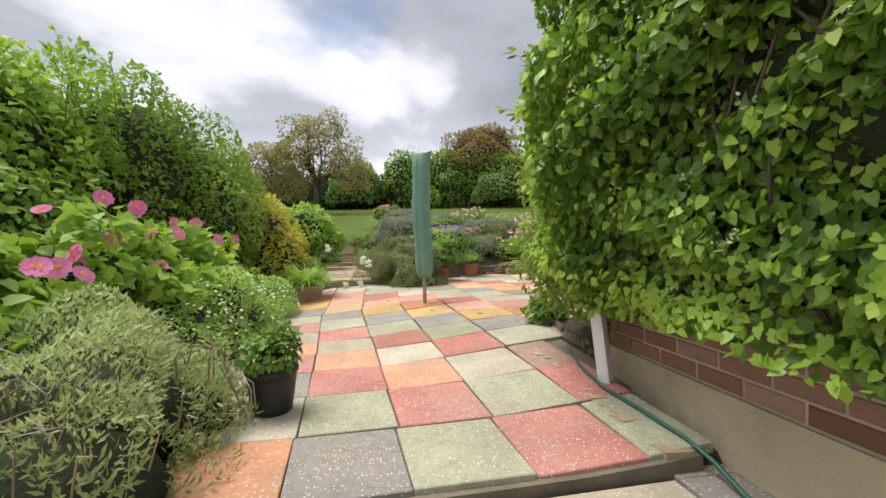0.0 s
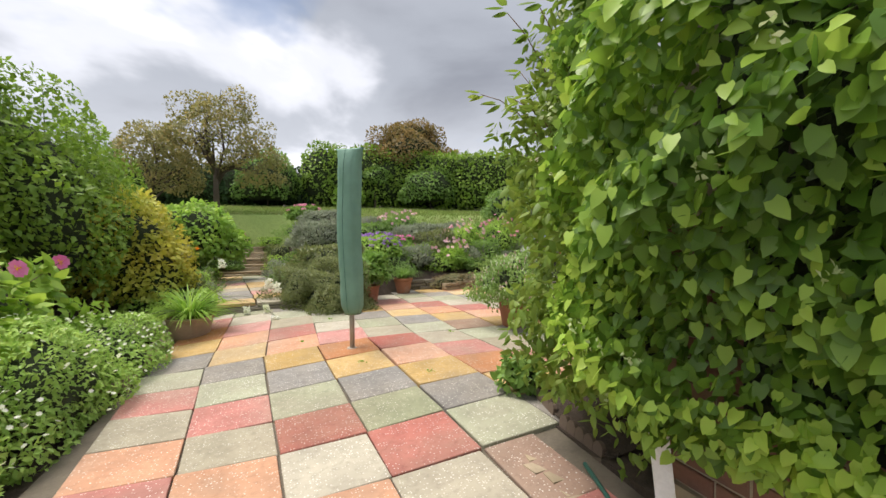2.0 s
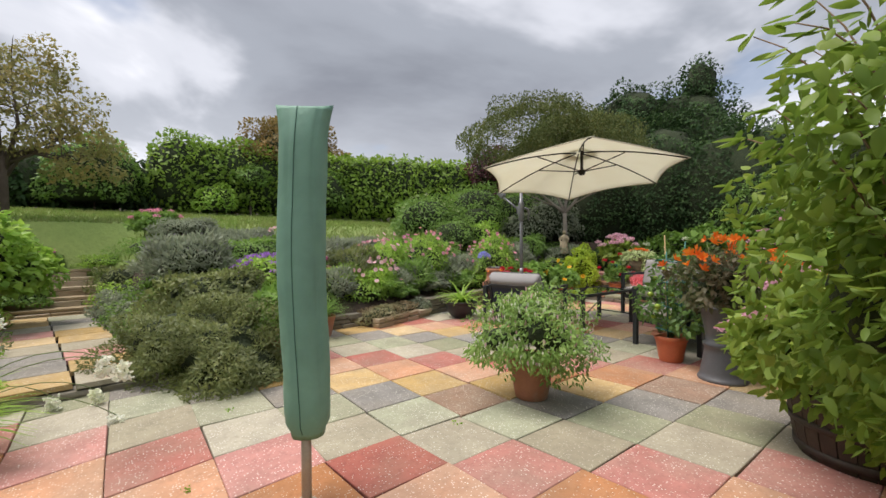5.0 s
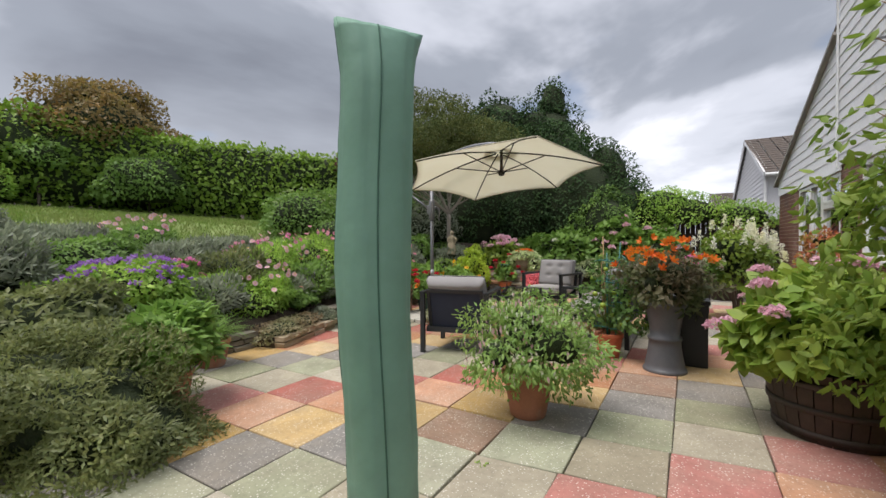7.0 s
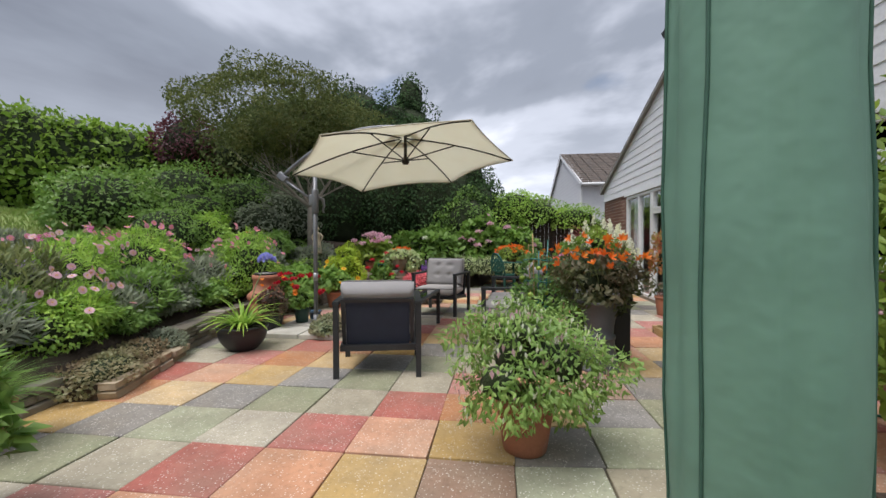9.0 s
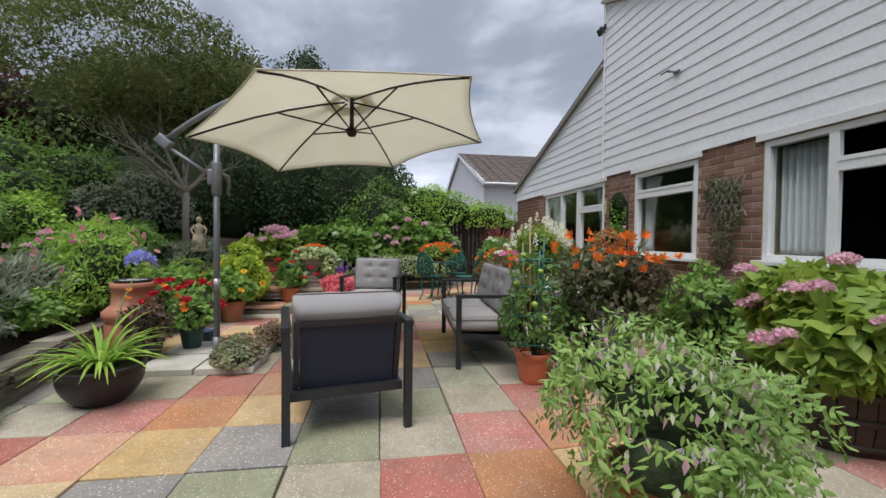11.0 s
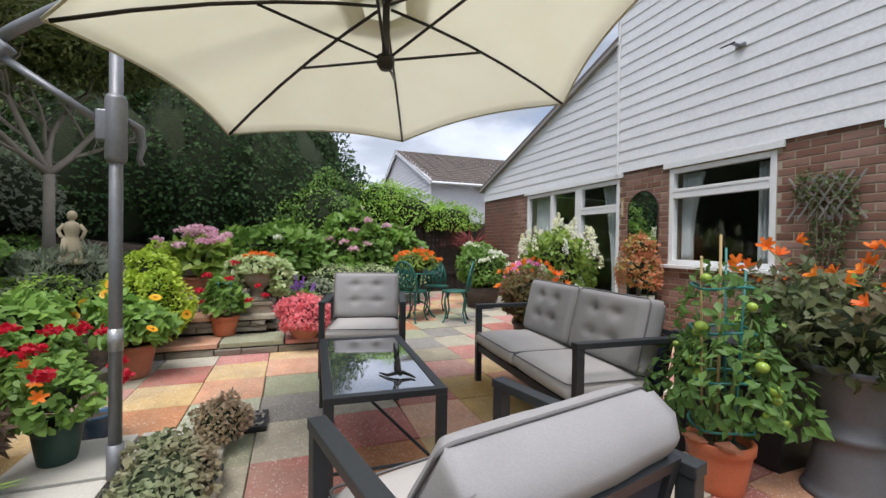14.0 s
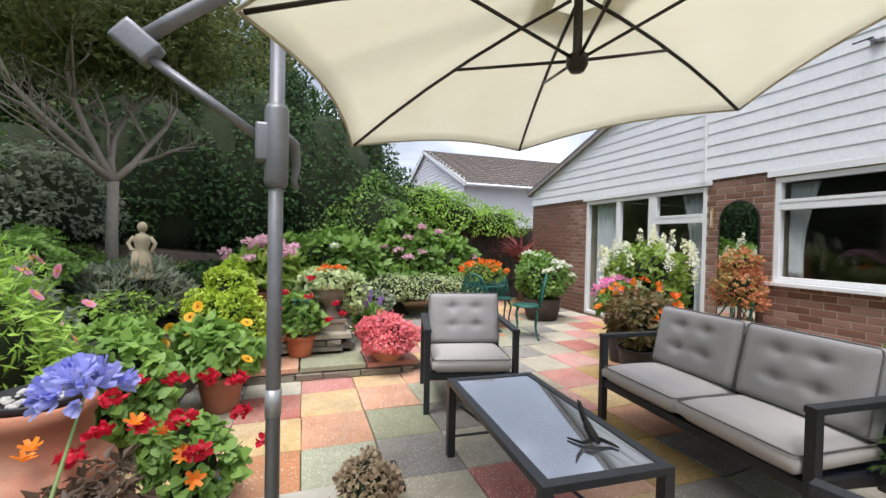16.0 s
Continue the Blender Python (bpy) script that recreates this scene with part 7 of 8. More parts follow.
shrub("evergreen_mass", (12.6, 7.0, 0.2), [(0, 0, 1.9, 1.2, 1.3, 2.0), (0.3, -1.2, 1.4, 1.0, 1.0, 1.5), (-0.2, 1.5, 2.2, 1.2, 1.3, 2.2), (-0.8, 2.9, 1.9, 1.1, 1.3, 1.9), (0.5, -0.7, 2.6, 0.8, 0.8, 1.3), (-1.6, 4.2, 1.4, 1.2, 1.2, 1.4)], 26000, 0.085, L_dark, "dark evergreen shrubs screening the back of the garden", "shrub", lump=0.16, depth=0.3, core=0.86)
shrub("holly_bush", (12.0, 6.1, 0.2), [(0, 0, 1.4, 0.8, 0.7, 0.9), (0, 0.7, 1.0, 0.7, 0.6, 0.7)], 5200, 0.07, L_mid, "glossy holly bush lit at its top", "shrub", lump=0.2)
shrub("fence_climber", (12.6, 4.2, 0.1), [(0, 0, 1.75, 0.5, 0.9, 0.5), (0, -1.1, 1.6, 0.45, 0.8, 0.4), (0, 1.0, 1.75, 0.5, 0.8, 0.6), (0.1, 0.5, 2.05, 0.5, 0.7, 0.4)], 7600, 0.065, L_bright, "bright green climber spilling over the dark fence", "climber", lump=0.2, depth=0.35, core=0.75, trunk=False)
HYD = leafmat("hydrangea_bush_leaf", (0.105, 0.20, 0.034), (0.165, 0.27, 0.05), (0.065, 0.13, 0.025))
shrub("hydrangea_bush", (10.95, 5.75, 0.15), [(0, 0, 0.75, 0.5, 0.5, 0.6), (0, -0.1, 1.2, 0.34, 0.36, 0.35)], 1700, 0.12, HYD, "tall hydrangea bush with fading pink heads", "shrub", shape=HEART, wide=0.8, flowers=(11, 0.085, 80, 0.035, P_palepink, "fading pink flower head"), lump=0.2)
shrub("hydrangea_bush", (11.2, 4.75, 0.05), [(0, 0, 0.85, 0.5, 0.45, 0.5), (0, 0.2, 1.15, 0.3, 0.3, 0.25)], 1300, 0.12, HYD, "hydrangea bush with a few pink heads by the fence", "shrub", shape=HEART, wide=0.8, flowers=(5, 0.08, 80, 0.035, P_palepink, "fading pink flower head"), lump=0.2)
shrub("hydrangea_bush", (10.6, 6.9, 0.3), [(0, 0, 0.6, 0.6, 0.6, 0.5), (0.1, 0.7, 0.5, 0.6, 0.6, 0.45)], 2200, 0.12, HYD, "broad hydrangea bush with a white head", "shrub", shape=HEART, wide=0.8, flowers=(4, 0.075, 70, 0.035, P_white, "white flower head"), lump=0.2)
shrub("variegated_hedge", (10.35, 5.55, 0.02), [(0, 0, 0.48, 0.3, 0.7, 0.22), (0.2, -0.7, 0.46, 0.3, 0.5, 0.2), (-0.1, 0.5, 0.5, 0.3, 0.4, 0.22)], 4200, 0.04, L_varieg, "low cream-edged variegated hedge", "hedge", trunk=False, low=-0.9)

# fence beyond the patio
fe = thing("garden_fence", (12.75, 1.6, -0.1), "dark weathered close-boarded garden fence", "fence")
for k in range(56):
    bm = bmesh.new()
    box(bm, 0, k * 0.115, 0, 0.018, k * 0.115 + 0.108, 1.75 + 0.01 * math.sin(k * 3.1))
    part("board", bm, M_fence, fe)
for k in range(4):
    bm = bmesh.new()
    box(bm, -0.09, k * 2.0, 0, -0.002, k * 2.0 + 0.09, 1.85)
    part("post", bm, M_fence, fe)
for z in (0.45, 1.35):
    bm = bmesh.new()
    box(bm, -0.05, 0.09, z, -0.003, 6.4, z + 0.07)
    part("rail", bm, M_fence, fe)

t = spiky("cordyline", (11.45, 3.0, 0.85), 0.2, 0.95, 170, L_phorm, "bronze-red spiky cordyline in a tall pot", "plant", wide=1.1, spread=1.1)
bm = bmesh.new()
tube(bm, [(0, 0, -0.78), (0.02, 0, 0.02)], [0.07, 0.05], 10)
part("trunk", bm, M_bark, t, "", True)


# ---- terrace at the east end ----
def stone_course(parent, x0, y0, x1, y1, z0, z1, depth=0.22, rnd=None, lens=(0.18, 0.42), mat=None):
    """A row of rough stones laid along a line; every stone its own mesh."""
    d = math.hypot(x1 - x0, y1 - y0)
    ang = math.degrees(math.atan2(y1 - y0, x1 - x0))
    s_ = 0.0
    while s_ < d - 0.05:
        ln = min(rnd.uniform(*lens), d - s_)
        bm = bmesh.new()
        box(bm, 0.004, -depth / 2 + rnd.uniform(-0.02, 0.02), 0, ln - 0.006, depth / 2, (z1 - z0) - 0.006, bevel=0.008)
        for v in bm.verts:
            v.co += Vector((rnd.uniform(-0.005, 0.005), rnd.uniform(-0.008, 0.008), rnd.uniform(-0.004, 0.002)))
        ob = part("stone", bm, mat or M_stone, parent)
        ob.matrix_basis = pose(x0 + (x1 - x0) * s_ / d, y0 + (y1 - y0) * s_ / d, z0, 0, 0, ang)
        s_ += ln


rs = random.Random(3)
ter = thing("terrace_steps", (0, 0, 0), "low terrace steps of split stone topped with slabs", "steps")
ter["kind"] = "structure"
bm = bmesh.new()
for (x0, x1, y0, y1, z) in ((7.72, 10.0, 6.35, 8.15, 0.10), (8.12, 9.9, 6.95, 8.4, 0.26), (8.5, 9.9, 7.3, 8.6, 0.40)):
    box(bm, x0, y0, -0.1, x1, y1, z)
part("rubble_core", bm, M_soil, ter)
for (xa, ya, xb, yb, z0, z1) in ((7.66, 8.12, 7.66, 6.35, 0.0, 0.065), (7.66, 6.33, 9.3, 6.33, 0.0, 0.065), (8.06, 8.3, 8.06, 6.98, 0.15, 0.205), (8.06, 8.25, 8.06, 7.0, 0.205, 0.26), (8.06, 6.92, 9.6, 6.92, 0.15, 0.21), (8.46, 8.5, 8.46, 7.3, 0.30, 0.36), (8.46, 8.45, 8.46, 7.3, 0.36, 0.42)):
    stone_course(ter, xa, ya, xb, yb, z0, z1, 0.16, rs, (0.22, 0.45))
for (x0, x1, ys_, z, cols) in ((7.60, 8.06, [(6.30, 6.80), (6.81, 7.40), (7.41, 8.02)], 0.115, "RGO"), (8.0, 8.46, [(6.9, 7.4), (7.41, 8.2)], 0.31, "CO"), (8.4, 9.3, [(7.3, 7.9), (7.91, 8.5)], 0.47, "CR")):
    for (a, b), c in zip(ys_, cols):
        bm = bmesh.new()
        box(bm, x0, a + 0.004, z - 0.045, x1, b - 0.004, z, bevel=0.006)
        part("slab", bm, M_slab[c], ter)
bm = bmesh.new()
box(bm, 8.07, 6.32, 0.07, 9.4, 6.9, 0.112, bevel=0.006)
part("slab", bm, M_slab["C"], ter)

t = thing("potted_geranium", (8.02, 7.40, 0.115), "red geranium on a green frame in a bright terracotta pot", "potted plant", "terrace pots")
pot(t, 0.135, 0.10, 0.21, M_terra2, 0.04, 0.008)
GB = [(0, 0, 0.36, 0.18, 0.2, 0.15), (0.05, 0.05, 0.5, 0.12, 0.12, 0.12)]
crown(GB, 420, 0.06, L_mid, t, shape=HEART, wide=1.1, core=0.5)
P, _ = on_blobs(GB, 9, 1.2, -0.2)
heads(P, 0.032, 34, 0.026, P_red, t, label="red flower heads")
bm = bmesh.new()
for sx in (-0.07, 0.07):
    for sy in (-0.06, 0.06):
        tube(bm, [(sx, sy, 0.15), (sx * 0.9, sy * 0.9, 0.62)], 0.005, 5)
for z in (0.42, 0.56):
    tube(bm, [(-0.08, -0.07, z), (0.08, -0.07, z), (0.08, 0.07, z), (-0.08, 0.07, z), (-0.08, -0.07, z)], 0.005, 5)
part("plant_frame", bm, M_teal, t, "teal wire frame")

t = thing("acer_bowl", (7.42, 6.62, 0.0), "rounded terracotta bowl of crimson fine-leaved foliage", "potted plant", "terrace pots")
t.location = (7.68, 6.60, 0.115)
pot(t, 0.17, 0.11, 0.17, M_terra, 0.02, 0.006, belly=0.02)
# the core's dark red paints the shade inside the crimson leaves
crown([(0, 0, 0.25, 0.27, 0.28, 0.17), (0.02, 0.05, 0.32, 0.18, 0.2, 0.12)], 3600, 0.042, P_salmon, t, shape=LANCE, wide=1.3, core=0.75, core_mat=plain("dark_red_shade_core", (0.09, 0.02, 0.02), 0.9), low=-0.9, droop=0.5, label="crimson and pink leaflets")

t = thing("sunflower_pot", (7.12, 7.95, 0), "dwarf sunflowers in an old terracotta pot by the step", "potted plant", "terrace pots")
pot(t, 0.155, 0.115, 0.27, M_terra, 0.04, 0.006)
SB = [(0, 0, 0.42, 0.24, 0.26, 0.16), (0.0, 0.1, 0.52, 0.16, 0.18, 0.13)]
crown(SB, 700, 0.075, L_mid, t, shape=HEART, wide=0.95, core=0.5)
P, _ = on_blobs(SB, 12, 1.12, 0.0)
daisies(P, t, 0.046, P_sun, 14, True, face=(-0.7, -0.3, 0.35), label="yellow sunflowers", wide=0.6)

shrub("dwarf_conifer", (7.78, 8.0, 0.08), [(0, 0, 0.40, 0.30, 0.30, 0.42), (0, 0, 0.72, 0.16, 0.16, 0.26), (-0.12, 0.1, 0.3, 0.22, 0.22, 0.25)], 9500, 0.035, leafmat("golden_conifer_leaf", (0.26, 0.36, 0.03), (0.38, 0.46, 0.05), (0.18, 0.28, 0.03)), "bright golden green conical dwarf conifer", "shrub", wide=1.0, lump=0.2, depth=0.25, trunk=False)

# urn with variegated ivy
t = thing("stone_urn", (8.42, 7.08, 0.31), "weathered stone urn on a plinth trailing variegated ivy", "urn")
t.location = (8.30, 7.10, 0.13)
bm = bmesh.new()
box(bm, -0.17, -0.17, 0, 0.17, 0.17, 0.05, None, 0.008)
box(bm, -0.145, -0.145, 0.05, 0.145, 0.145, 0.27, None, 0.008)
box(bm, -0.16, -0.16, 0.27, 0.16, 0.16, 0.305, None, 0.008)
part("plinth", bm, M_urn, t, "square stone plinth")
bm = bmesh.new()
lathe(bm, [(0, 0.305), (0.12, 0.305), (0.12, 0.33), (0.07, 0.36), (0.055, 0.42), (0.08, 0.46), (0.15, 0.50), (0.185, 0.57), (0.18, 0.63), (0.21, 0.66), (0.225, 0.69), (0.20, 0.695), (0.16, 0.66)], 26)
part("urn_bowl", bm, M_urn, t, "fluted bowl", True)
crown([(0, 0, 0.72, 0.26, 0.28, 0.10), (0.02, 0.22, 0.62, 0.14, 0.12, 0.16), (-0.05, -0.24, 0.58, 0.15, 0.12, 0.20)], 1500, 0.05, L_varieg, t, shape=HEART, core=0.6, low=-1.0, name="ivy", label="cream and green ivy")
heads([(0.02, 0.05, 0.84), (-0.05, 0.1, 0.82), (0.0, -0.06, 0.84), (0.04, -0.12, 0.82)], 0.045, 40, 0.03, P_orange, t, label="orange-red flowers")

for (x, y, z, n_, lab) in ((8.72, 7.72, 0.47, 15, "large terracotta pot of pale pink hydrangea"),):
    t = thing("potted_hydrangea", (x, y, z), lab, "potted plant", "terrace pots")
    pot(t, 0.22, 0.17, 0.22, M_terra, 0.035, 0.01)
    hb = [(0, 0, 0.42, 0.32, 0.36, 0.22), (0, 0.1, 0.5, 0.25, 0.28, 0.18)]
    crown(hb, 420, 0.11, L_yg, t, shape=HEART, wide=0.8, core=0.55)
    P, _ = on_blobs(hb, 22, 1.12, 0.25)
    heads(P, 0.062, 70, 0.03, P_palepink, t, label="pale pink domed heads")

t = spires("liatris", (8.75, 6.62, 0.14), 0.16, 0.62, 13, L_mid, P_purple, "purple liatris spikes in a dark pot", 0.02, 0.32, "potted plant", 0.5, per=120)
pot(t, 0.14, 0.11, 0.2, M_black)
t = shrub("potted_lavender", (9.55, 6.35, 0.1), [(0, 0, 0.32, 0.2, 0.2, 0.15)], 500, 0.05, L_lav, "grey pot of clipped lavender", "potted plant", "terrace pots", trunk=False)
pot(t, 0.16, 0.12, 0.24, M_greypot)

# statue
t = thing("garden_statue", (8.36, 8.84, 0.86), "weathered stone figure on a round base among lavender", "statue")
bm = bmesh.new()
lathe(bm, [(0, 0), (0.12, 0), (0.12, 0.04), (0.09, 0.05), (0.085, 0.12), (0.075, 0.20), (0.058, 0.26), (0.052, 0.29), (0.066, 0.34), (0.07, 0.38), (0.05, 0.42), (0.022, 0.435), (0.022, 0.45), (0.036, 0.465), (0.042, 0.49), (0.038, 0.52), (0.02, 0.54), (0, 0.545)], 18)
tube(bm, [(0.0, 0.06, 0.40), (-0.02, 0.105, 0.34), (-0.05, 0.07, 0.28), (-0.06, 0.02, 0.27)], [0.022, 0.019, 0.016, 0.014], 8)
tube(bm, [(0.0, -0.06, 0.40), (0.02, -0.10, 0.34), (-0.02, -0.085, 0.25)], [0.022, 0.019, 0.015], 8)
tube(bm, [(-0.03, 0.03, 0.26), (-0.06, 0.04, 0.15), (-0.05, 0.035, 0.05)], [0.045, 0.036, 0.024], 8)
for v in bm.verts:
    v.co += Vector((1, 1, 1)) * 0.006 * noise.noise(v.co * 22)
t2 = part("statue_body", bm, M_statue, t, "", True)

# bistro set
def bistro_chair(at, rz):
    c = thing("bistro_chair", at, "green cast-metal bistro chair with a lacy rounded back", "chair", "bistro set", rz)
    bm = bmesh.new()
    lathe(bm, [(0, 0.425), (0.19, 0.425), (0.205, 0.435), (0.20, 0.447), (0, 0.44)], 24)
    part("seat", bm, M_bistro, c, "", True)
    for k in range(4):
        a = radians(45 + 90 * k)
        ca, sa = math.cos(a), math.sin(a)
        bm = bmesh.new()
        tube(bm, [(0.15 * ca, 0.15 * sa, 0.43), (0.20 * ca, 0.20 * sa, 0.33), (0.165 * ca, 0.165 * sa, 0.15), (0.205 * ca, 0.205 * sa, 0.03), (0.235 * ca, 0.235 * sa, 0.0)], [0.016, 0.015, 0.011, 0.012, 0.016], 7)
        part("leg", bm, M_bistro, c, "", True)
    bm = bmesh.new()
    arc = [(0.19 * math.cos(a_), 0.17 + 0.03 * math.sin(a_) + 0.05 * math.sin(a_), 0.44 + 0.42 * max(0, math.sin(a_)) ** 0.7) for a_ in [math.pi * i / 16 for i in range(17)]]
    tube(bm, arc, 0.017, 7)
    for i in range(2, 15, 2):
        b_ = arc[i]
        tube(bm, [(b_[0] * 0.5, 0.165, 0.44), (b_[0] * 1.05, 0.20, 0.5 + (b_[2] - 0.44) * 0.4), b_], 0.013, 5)
    for zz in (0.54, 0.63, 0.72):
        for sx in (-0.09, 0.0, 0.09):
            tube(bm, [(sx + 0.038 * math.cos(q), 0.195 + (zz - 0.5) * 0.1, zz + 0.038 * math.sin(q)) for q in [6.2832 * i / 10 for i in range(11)]], 0.013, 5, False)
    part("backrest", bm, M_bistro, c, "", True)
    return c


bistro_chair((8.80, 5.10, 0), 40)
bistro_chair((8.62, 4.50, 0), 150)
bistro_chair((9.35, 4.55, 0), -100)
t = thing("bistro_table", (9.1, 4.92, 0), "round green cast-metal bistro table", "table", "bistro set")
bm = bmesh.new()
lathe(bm, [(0, 0.66), (0.30, 0.66), (0.31, 0.668), (0.305, 0.68), (0, 0.676)], 32)
part("tabletop", bm, M_bistro, t, "", True)
bm = bmesh.new()
tube(bm, [(0, 0, 0.66), (0, 0, 0.2)], 0.022, 10)
part("column", bm, M_bistro, t, "", True)
for k in range(3):
    a = radians(120 * k)
    bm = bmesh.new()
    tube(bm, [(0, 0, 0.25), (0.12 * math.cos(a), 0.12 * math.sin(a), 0.2), (0.22 * math.cos(a), 0.22 * math.sin(a), 0.03), (0.26 * math.cos(a), 0.26 * math.sin(a), 0.012)], 0.014, 7)
    part("leg", bm, M_bistro, t, "", True)
t = shrub("begonia_bowl", (9.1, 4.95, 0.68), [(0, 0, 0.15, 0.26, 0.28, 0.14)], 700, 0.05, L_yg, "bowl of orange begonias on the bistro table", "potted plant", trunk=False, flowers=(26, 0.034, 24, 0.03, P_orange, "orange flowers"))
pot(t, 0.12, 0.09, 0.1, M_terra, 0.02)

t = shrub("white_hydrangea", (9.75, 3.55, 0), [(0, 0, 0.70, 0.42, 0.42, 0.34), (0.1, 0, 0.9, 0.3, 0.3, 0.22)], 2200, 0.07, L_mid, "white hydrangea in a dark half barrel by the patio doors", "potted plant", flowers=(18, 0.055, 44, 0.03, P_white, "creamy white heads"), trunk=False, low=-0.9)
bm = bmesh.new()
lathe(bm, [(0, 0.0), (0.24, 0.0), (0.30, 0.2), (0.31, 0.36), (0.285, 0.36), (0.27, 0.32), (0, 0.32)], 26)
part("barrel", bm, M_barrel, t, "dark half barrel", True)

t = shrub("paniculata_hydrangea", (7.55, 3.55, 0), [(0, 0, 0.75, 0.42, 0.42, 0.40), (-0.25, 0.15, 1.0, 0.32, 0.3, 0.28), (0.25, -0.1, 0.95, 0.34, 0.3, 0.3)], 2600, 0.07, L_yg, "tall hydrangea with long cream flower spikes", "shrub", core=0.6, depth=0.5)
PB_ = [(0, 0, 0.75, 0.42, 0.42, 0.40), (-0.25, 0.15, 1.0, 0.32, 0.3, 0.28), (0.25, -0.1, 0.95, 0.34, 0.3, 0.3)]
P, N = on_blobs(PB_, 60, 1.12, 0.0)
Q = np.repeat(P, 60, 0)
w_ = RNG.random((len(Q), 1))
Q = Q + np.array([0, 0, 1.0]) * (w_ * 0.15 - 0.04) + unit(len(Q)) * np.array([1, 1, 0.3]) * (0.042 * (1 - w_ * 0.75))
leafmesh("flowers", Q, unit(len(Q)), unit(len(Q)) + np.array([0, 0, 0.5]), 0.018 + 0.01 * RNG.random(len(Q)), PETAL, leafmat("cream_floret", (0.72, 0.72, 0.48), (0.80, 0.80, 0.62), (0.60, 0.66, 0.36), 0.6), t, "long cream flower spikes", "stuff")

t = shrub("potted_pink_flowers", (7.35, 4.05, 0), [(0, 0, 0.66, 0.26, 0.26, 0.22)], 900, 0.06, L_mid, "pink flat-headed flowers in a dark pot", "potted plant", flowers=(22, 0.045, 34, 0.022, P_hot, "bright pink flat heads"), trunk=False)
pot(t, 0.16, 0.12, 0.42, M_black)
LBB = [(0, 0, 0.62, 0.26, 0.28, 0.24)]
t = shrub("potted_orange_lily", (6.64, 4.50, 0), LBB, 1500, 0.06, leafmat("russet_leaf", (0.10, 0.10, 0.04), (0.16, 0.09, 0.04), (0.07, 0.08, 0.03)), "orange lilies behind the sofa in a dark pot", "potted plant", trunk=False, low=-1.0, core=0.6, depth=0.5)
pot(t, 0.18, 0.14, 0.36, M_black)
P, _ = on_blobs(LBB, 26, 1.1, 0.1)
lily_flowers(P, t, 0.055)

# corner of pots round the parasol foot
ps = thing("parasol_base_slabs", (5.35, 7.49, 0), "pale square slabs weighting the parasol foot", "slabs")
for (x0, y0, x1, y1) in ((-0.46, -0.44, -0.01, 0.0), (-0.46, 0.02, -0.01, 0.46), (0.02, -0.42, 0.46, 0.02), (0.02, 0.04, 0.46, 0.48)):
    bm = bmesh.new()
    box(bm, x0, y0, 0.0, x1, y1, 0.05, bevel=0.005)
    part("slab", bm, surface("pale_slab", (0.56, 0.54, 0.48), (0.46, 0.44, 0.38), 4, 0.9, bump=0.3, stain=(0.35, 0.32, 0.25)) if x0 < -0.4 and y0 < 0 else bpy.data.materials["pale_slab"], ps)
bm = bmesh.new()
tube(bm, [(0, 0, 0.0), (0, 0, 0.2)], 0.034, 12)
part("foot_tube", bm, M_polegrey, ps, "", True)
t = shrub("sedum_bowl", (5.16, 7.25, 0.05), [(0, 0, 0.06, 0.30, 0.18, 0.075), (0.18, 0.05, 0.08, 0.14, 0.14, 0.09), (-0.15, -0.05, 0.05, 0.18, 0.14, 0.06)], 1500, 0.03, leafmat("sedum_leaf", (0.16, 0.20, 0.11), (0.22, 0.25, 0.14), (0.22, 0.15, 0.10)), "shallow black dish overflowing with grey-green succulents", "potted plant", shape=HEART, trunk=False, wide=0.9)
bm = bmesh.new()
lathe(bm, [(0, 0), (0.17, 0.0), (0.22, 0.05), (0.215, 0.055), (0.19, 0.04), (0, 0.03)], 24)
part("dish", bm, M_black, t, "", True)
t = shrub("heather_clump", (5.62, 7.1, 0.05), [(0, 0, 0.10, 0.15, 0.13, 0.11)], 1100, 0.028, leafmat("heather_leaf", (0.25, 0.20, 0.12), (0.30, 0.26, 0.16), (0.22, 0.14, 0.11)), "small clump of brownish succulents", "plant", trunk=False)
t = thing("pebble_tray", (5.86, 6.98, 0.0), "low black tray of pale pebbles and tiny succulents", "tray")
bm = bmesh.new()
box(bm, -0.13, -0.10, 0, 0.13, 0.10, 0.035, None, 0.006)
part("tray", bm, M_black, t)
bm = bmesh.new()
for k in range(70):
    bmesh.ops.create_icosphere(bm, subdivisions=1, radius=RB.uniform(0.008, 0.016), matrix=Matrix.Translation((RB.uniform(-0.11, 0.11), RB.uniform(-0.08, 0.08), 0.04)) @ Matrix.Diagonal((1, 1, 0.6, 1)))
part("pebbles", bm, M_pebble, t, "pale pebbles", True, "stuff")

t = thing("potted_red_geranium", (5.60, 7.80, 0.05), "dark red geraniums in a green pot beside the parasol pole", "potted plant", "pole pots")
pot(t, 0.10, 0.075, 0.19, plain("dark_green_pot", (0.02, 0.06, 0.045), 0.5), 0.025, 0.006)
GB = [(0, 0, 0.30, 0.17, 0.17, 0.14), (0, 0.05, 0.40, 0.12, 0.13, 0.1)]
crown(GB, 700, 0.04, L_mid, t, shape=HEART, wide=1.15, core=0.5)
P, _ = on_blobs(GB, 12, 1.2, 0.0)
heads(P, 0.034, 40, 0.028, P_red, t, label="dark red flower heads")
t = thing("potted_dark_lily", (5.28, 8.02, 0.0), "dark-leaved orange lilies in a black pot", "potted plant", "pole pots")
pot(t, 0.12, 0.085, 0.20, M_black, 0.025, 0.006)
DB = [(0, 0, 0.34, 0.16, 0.16, 0.18)]
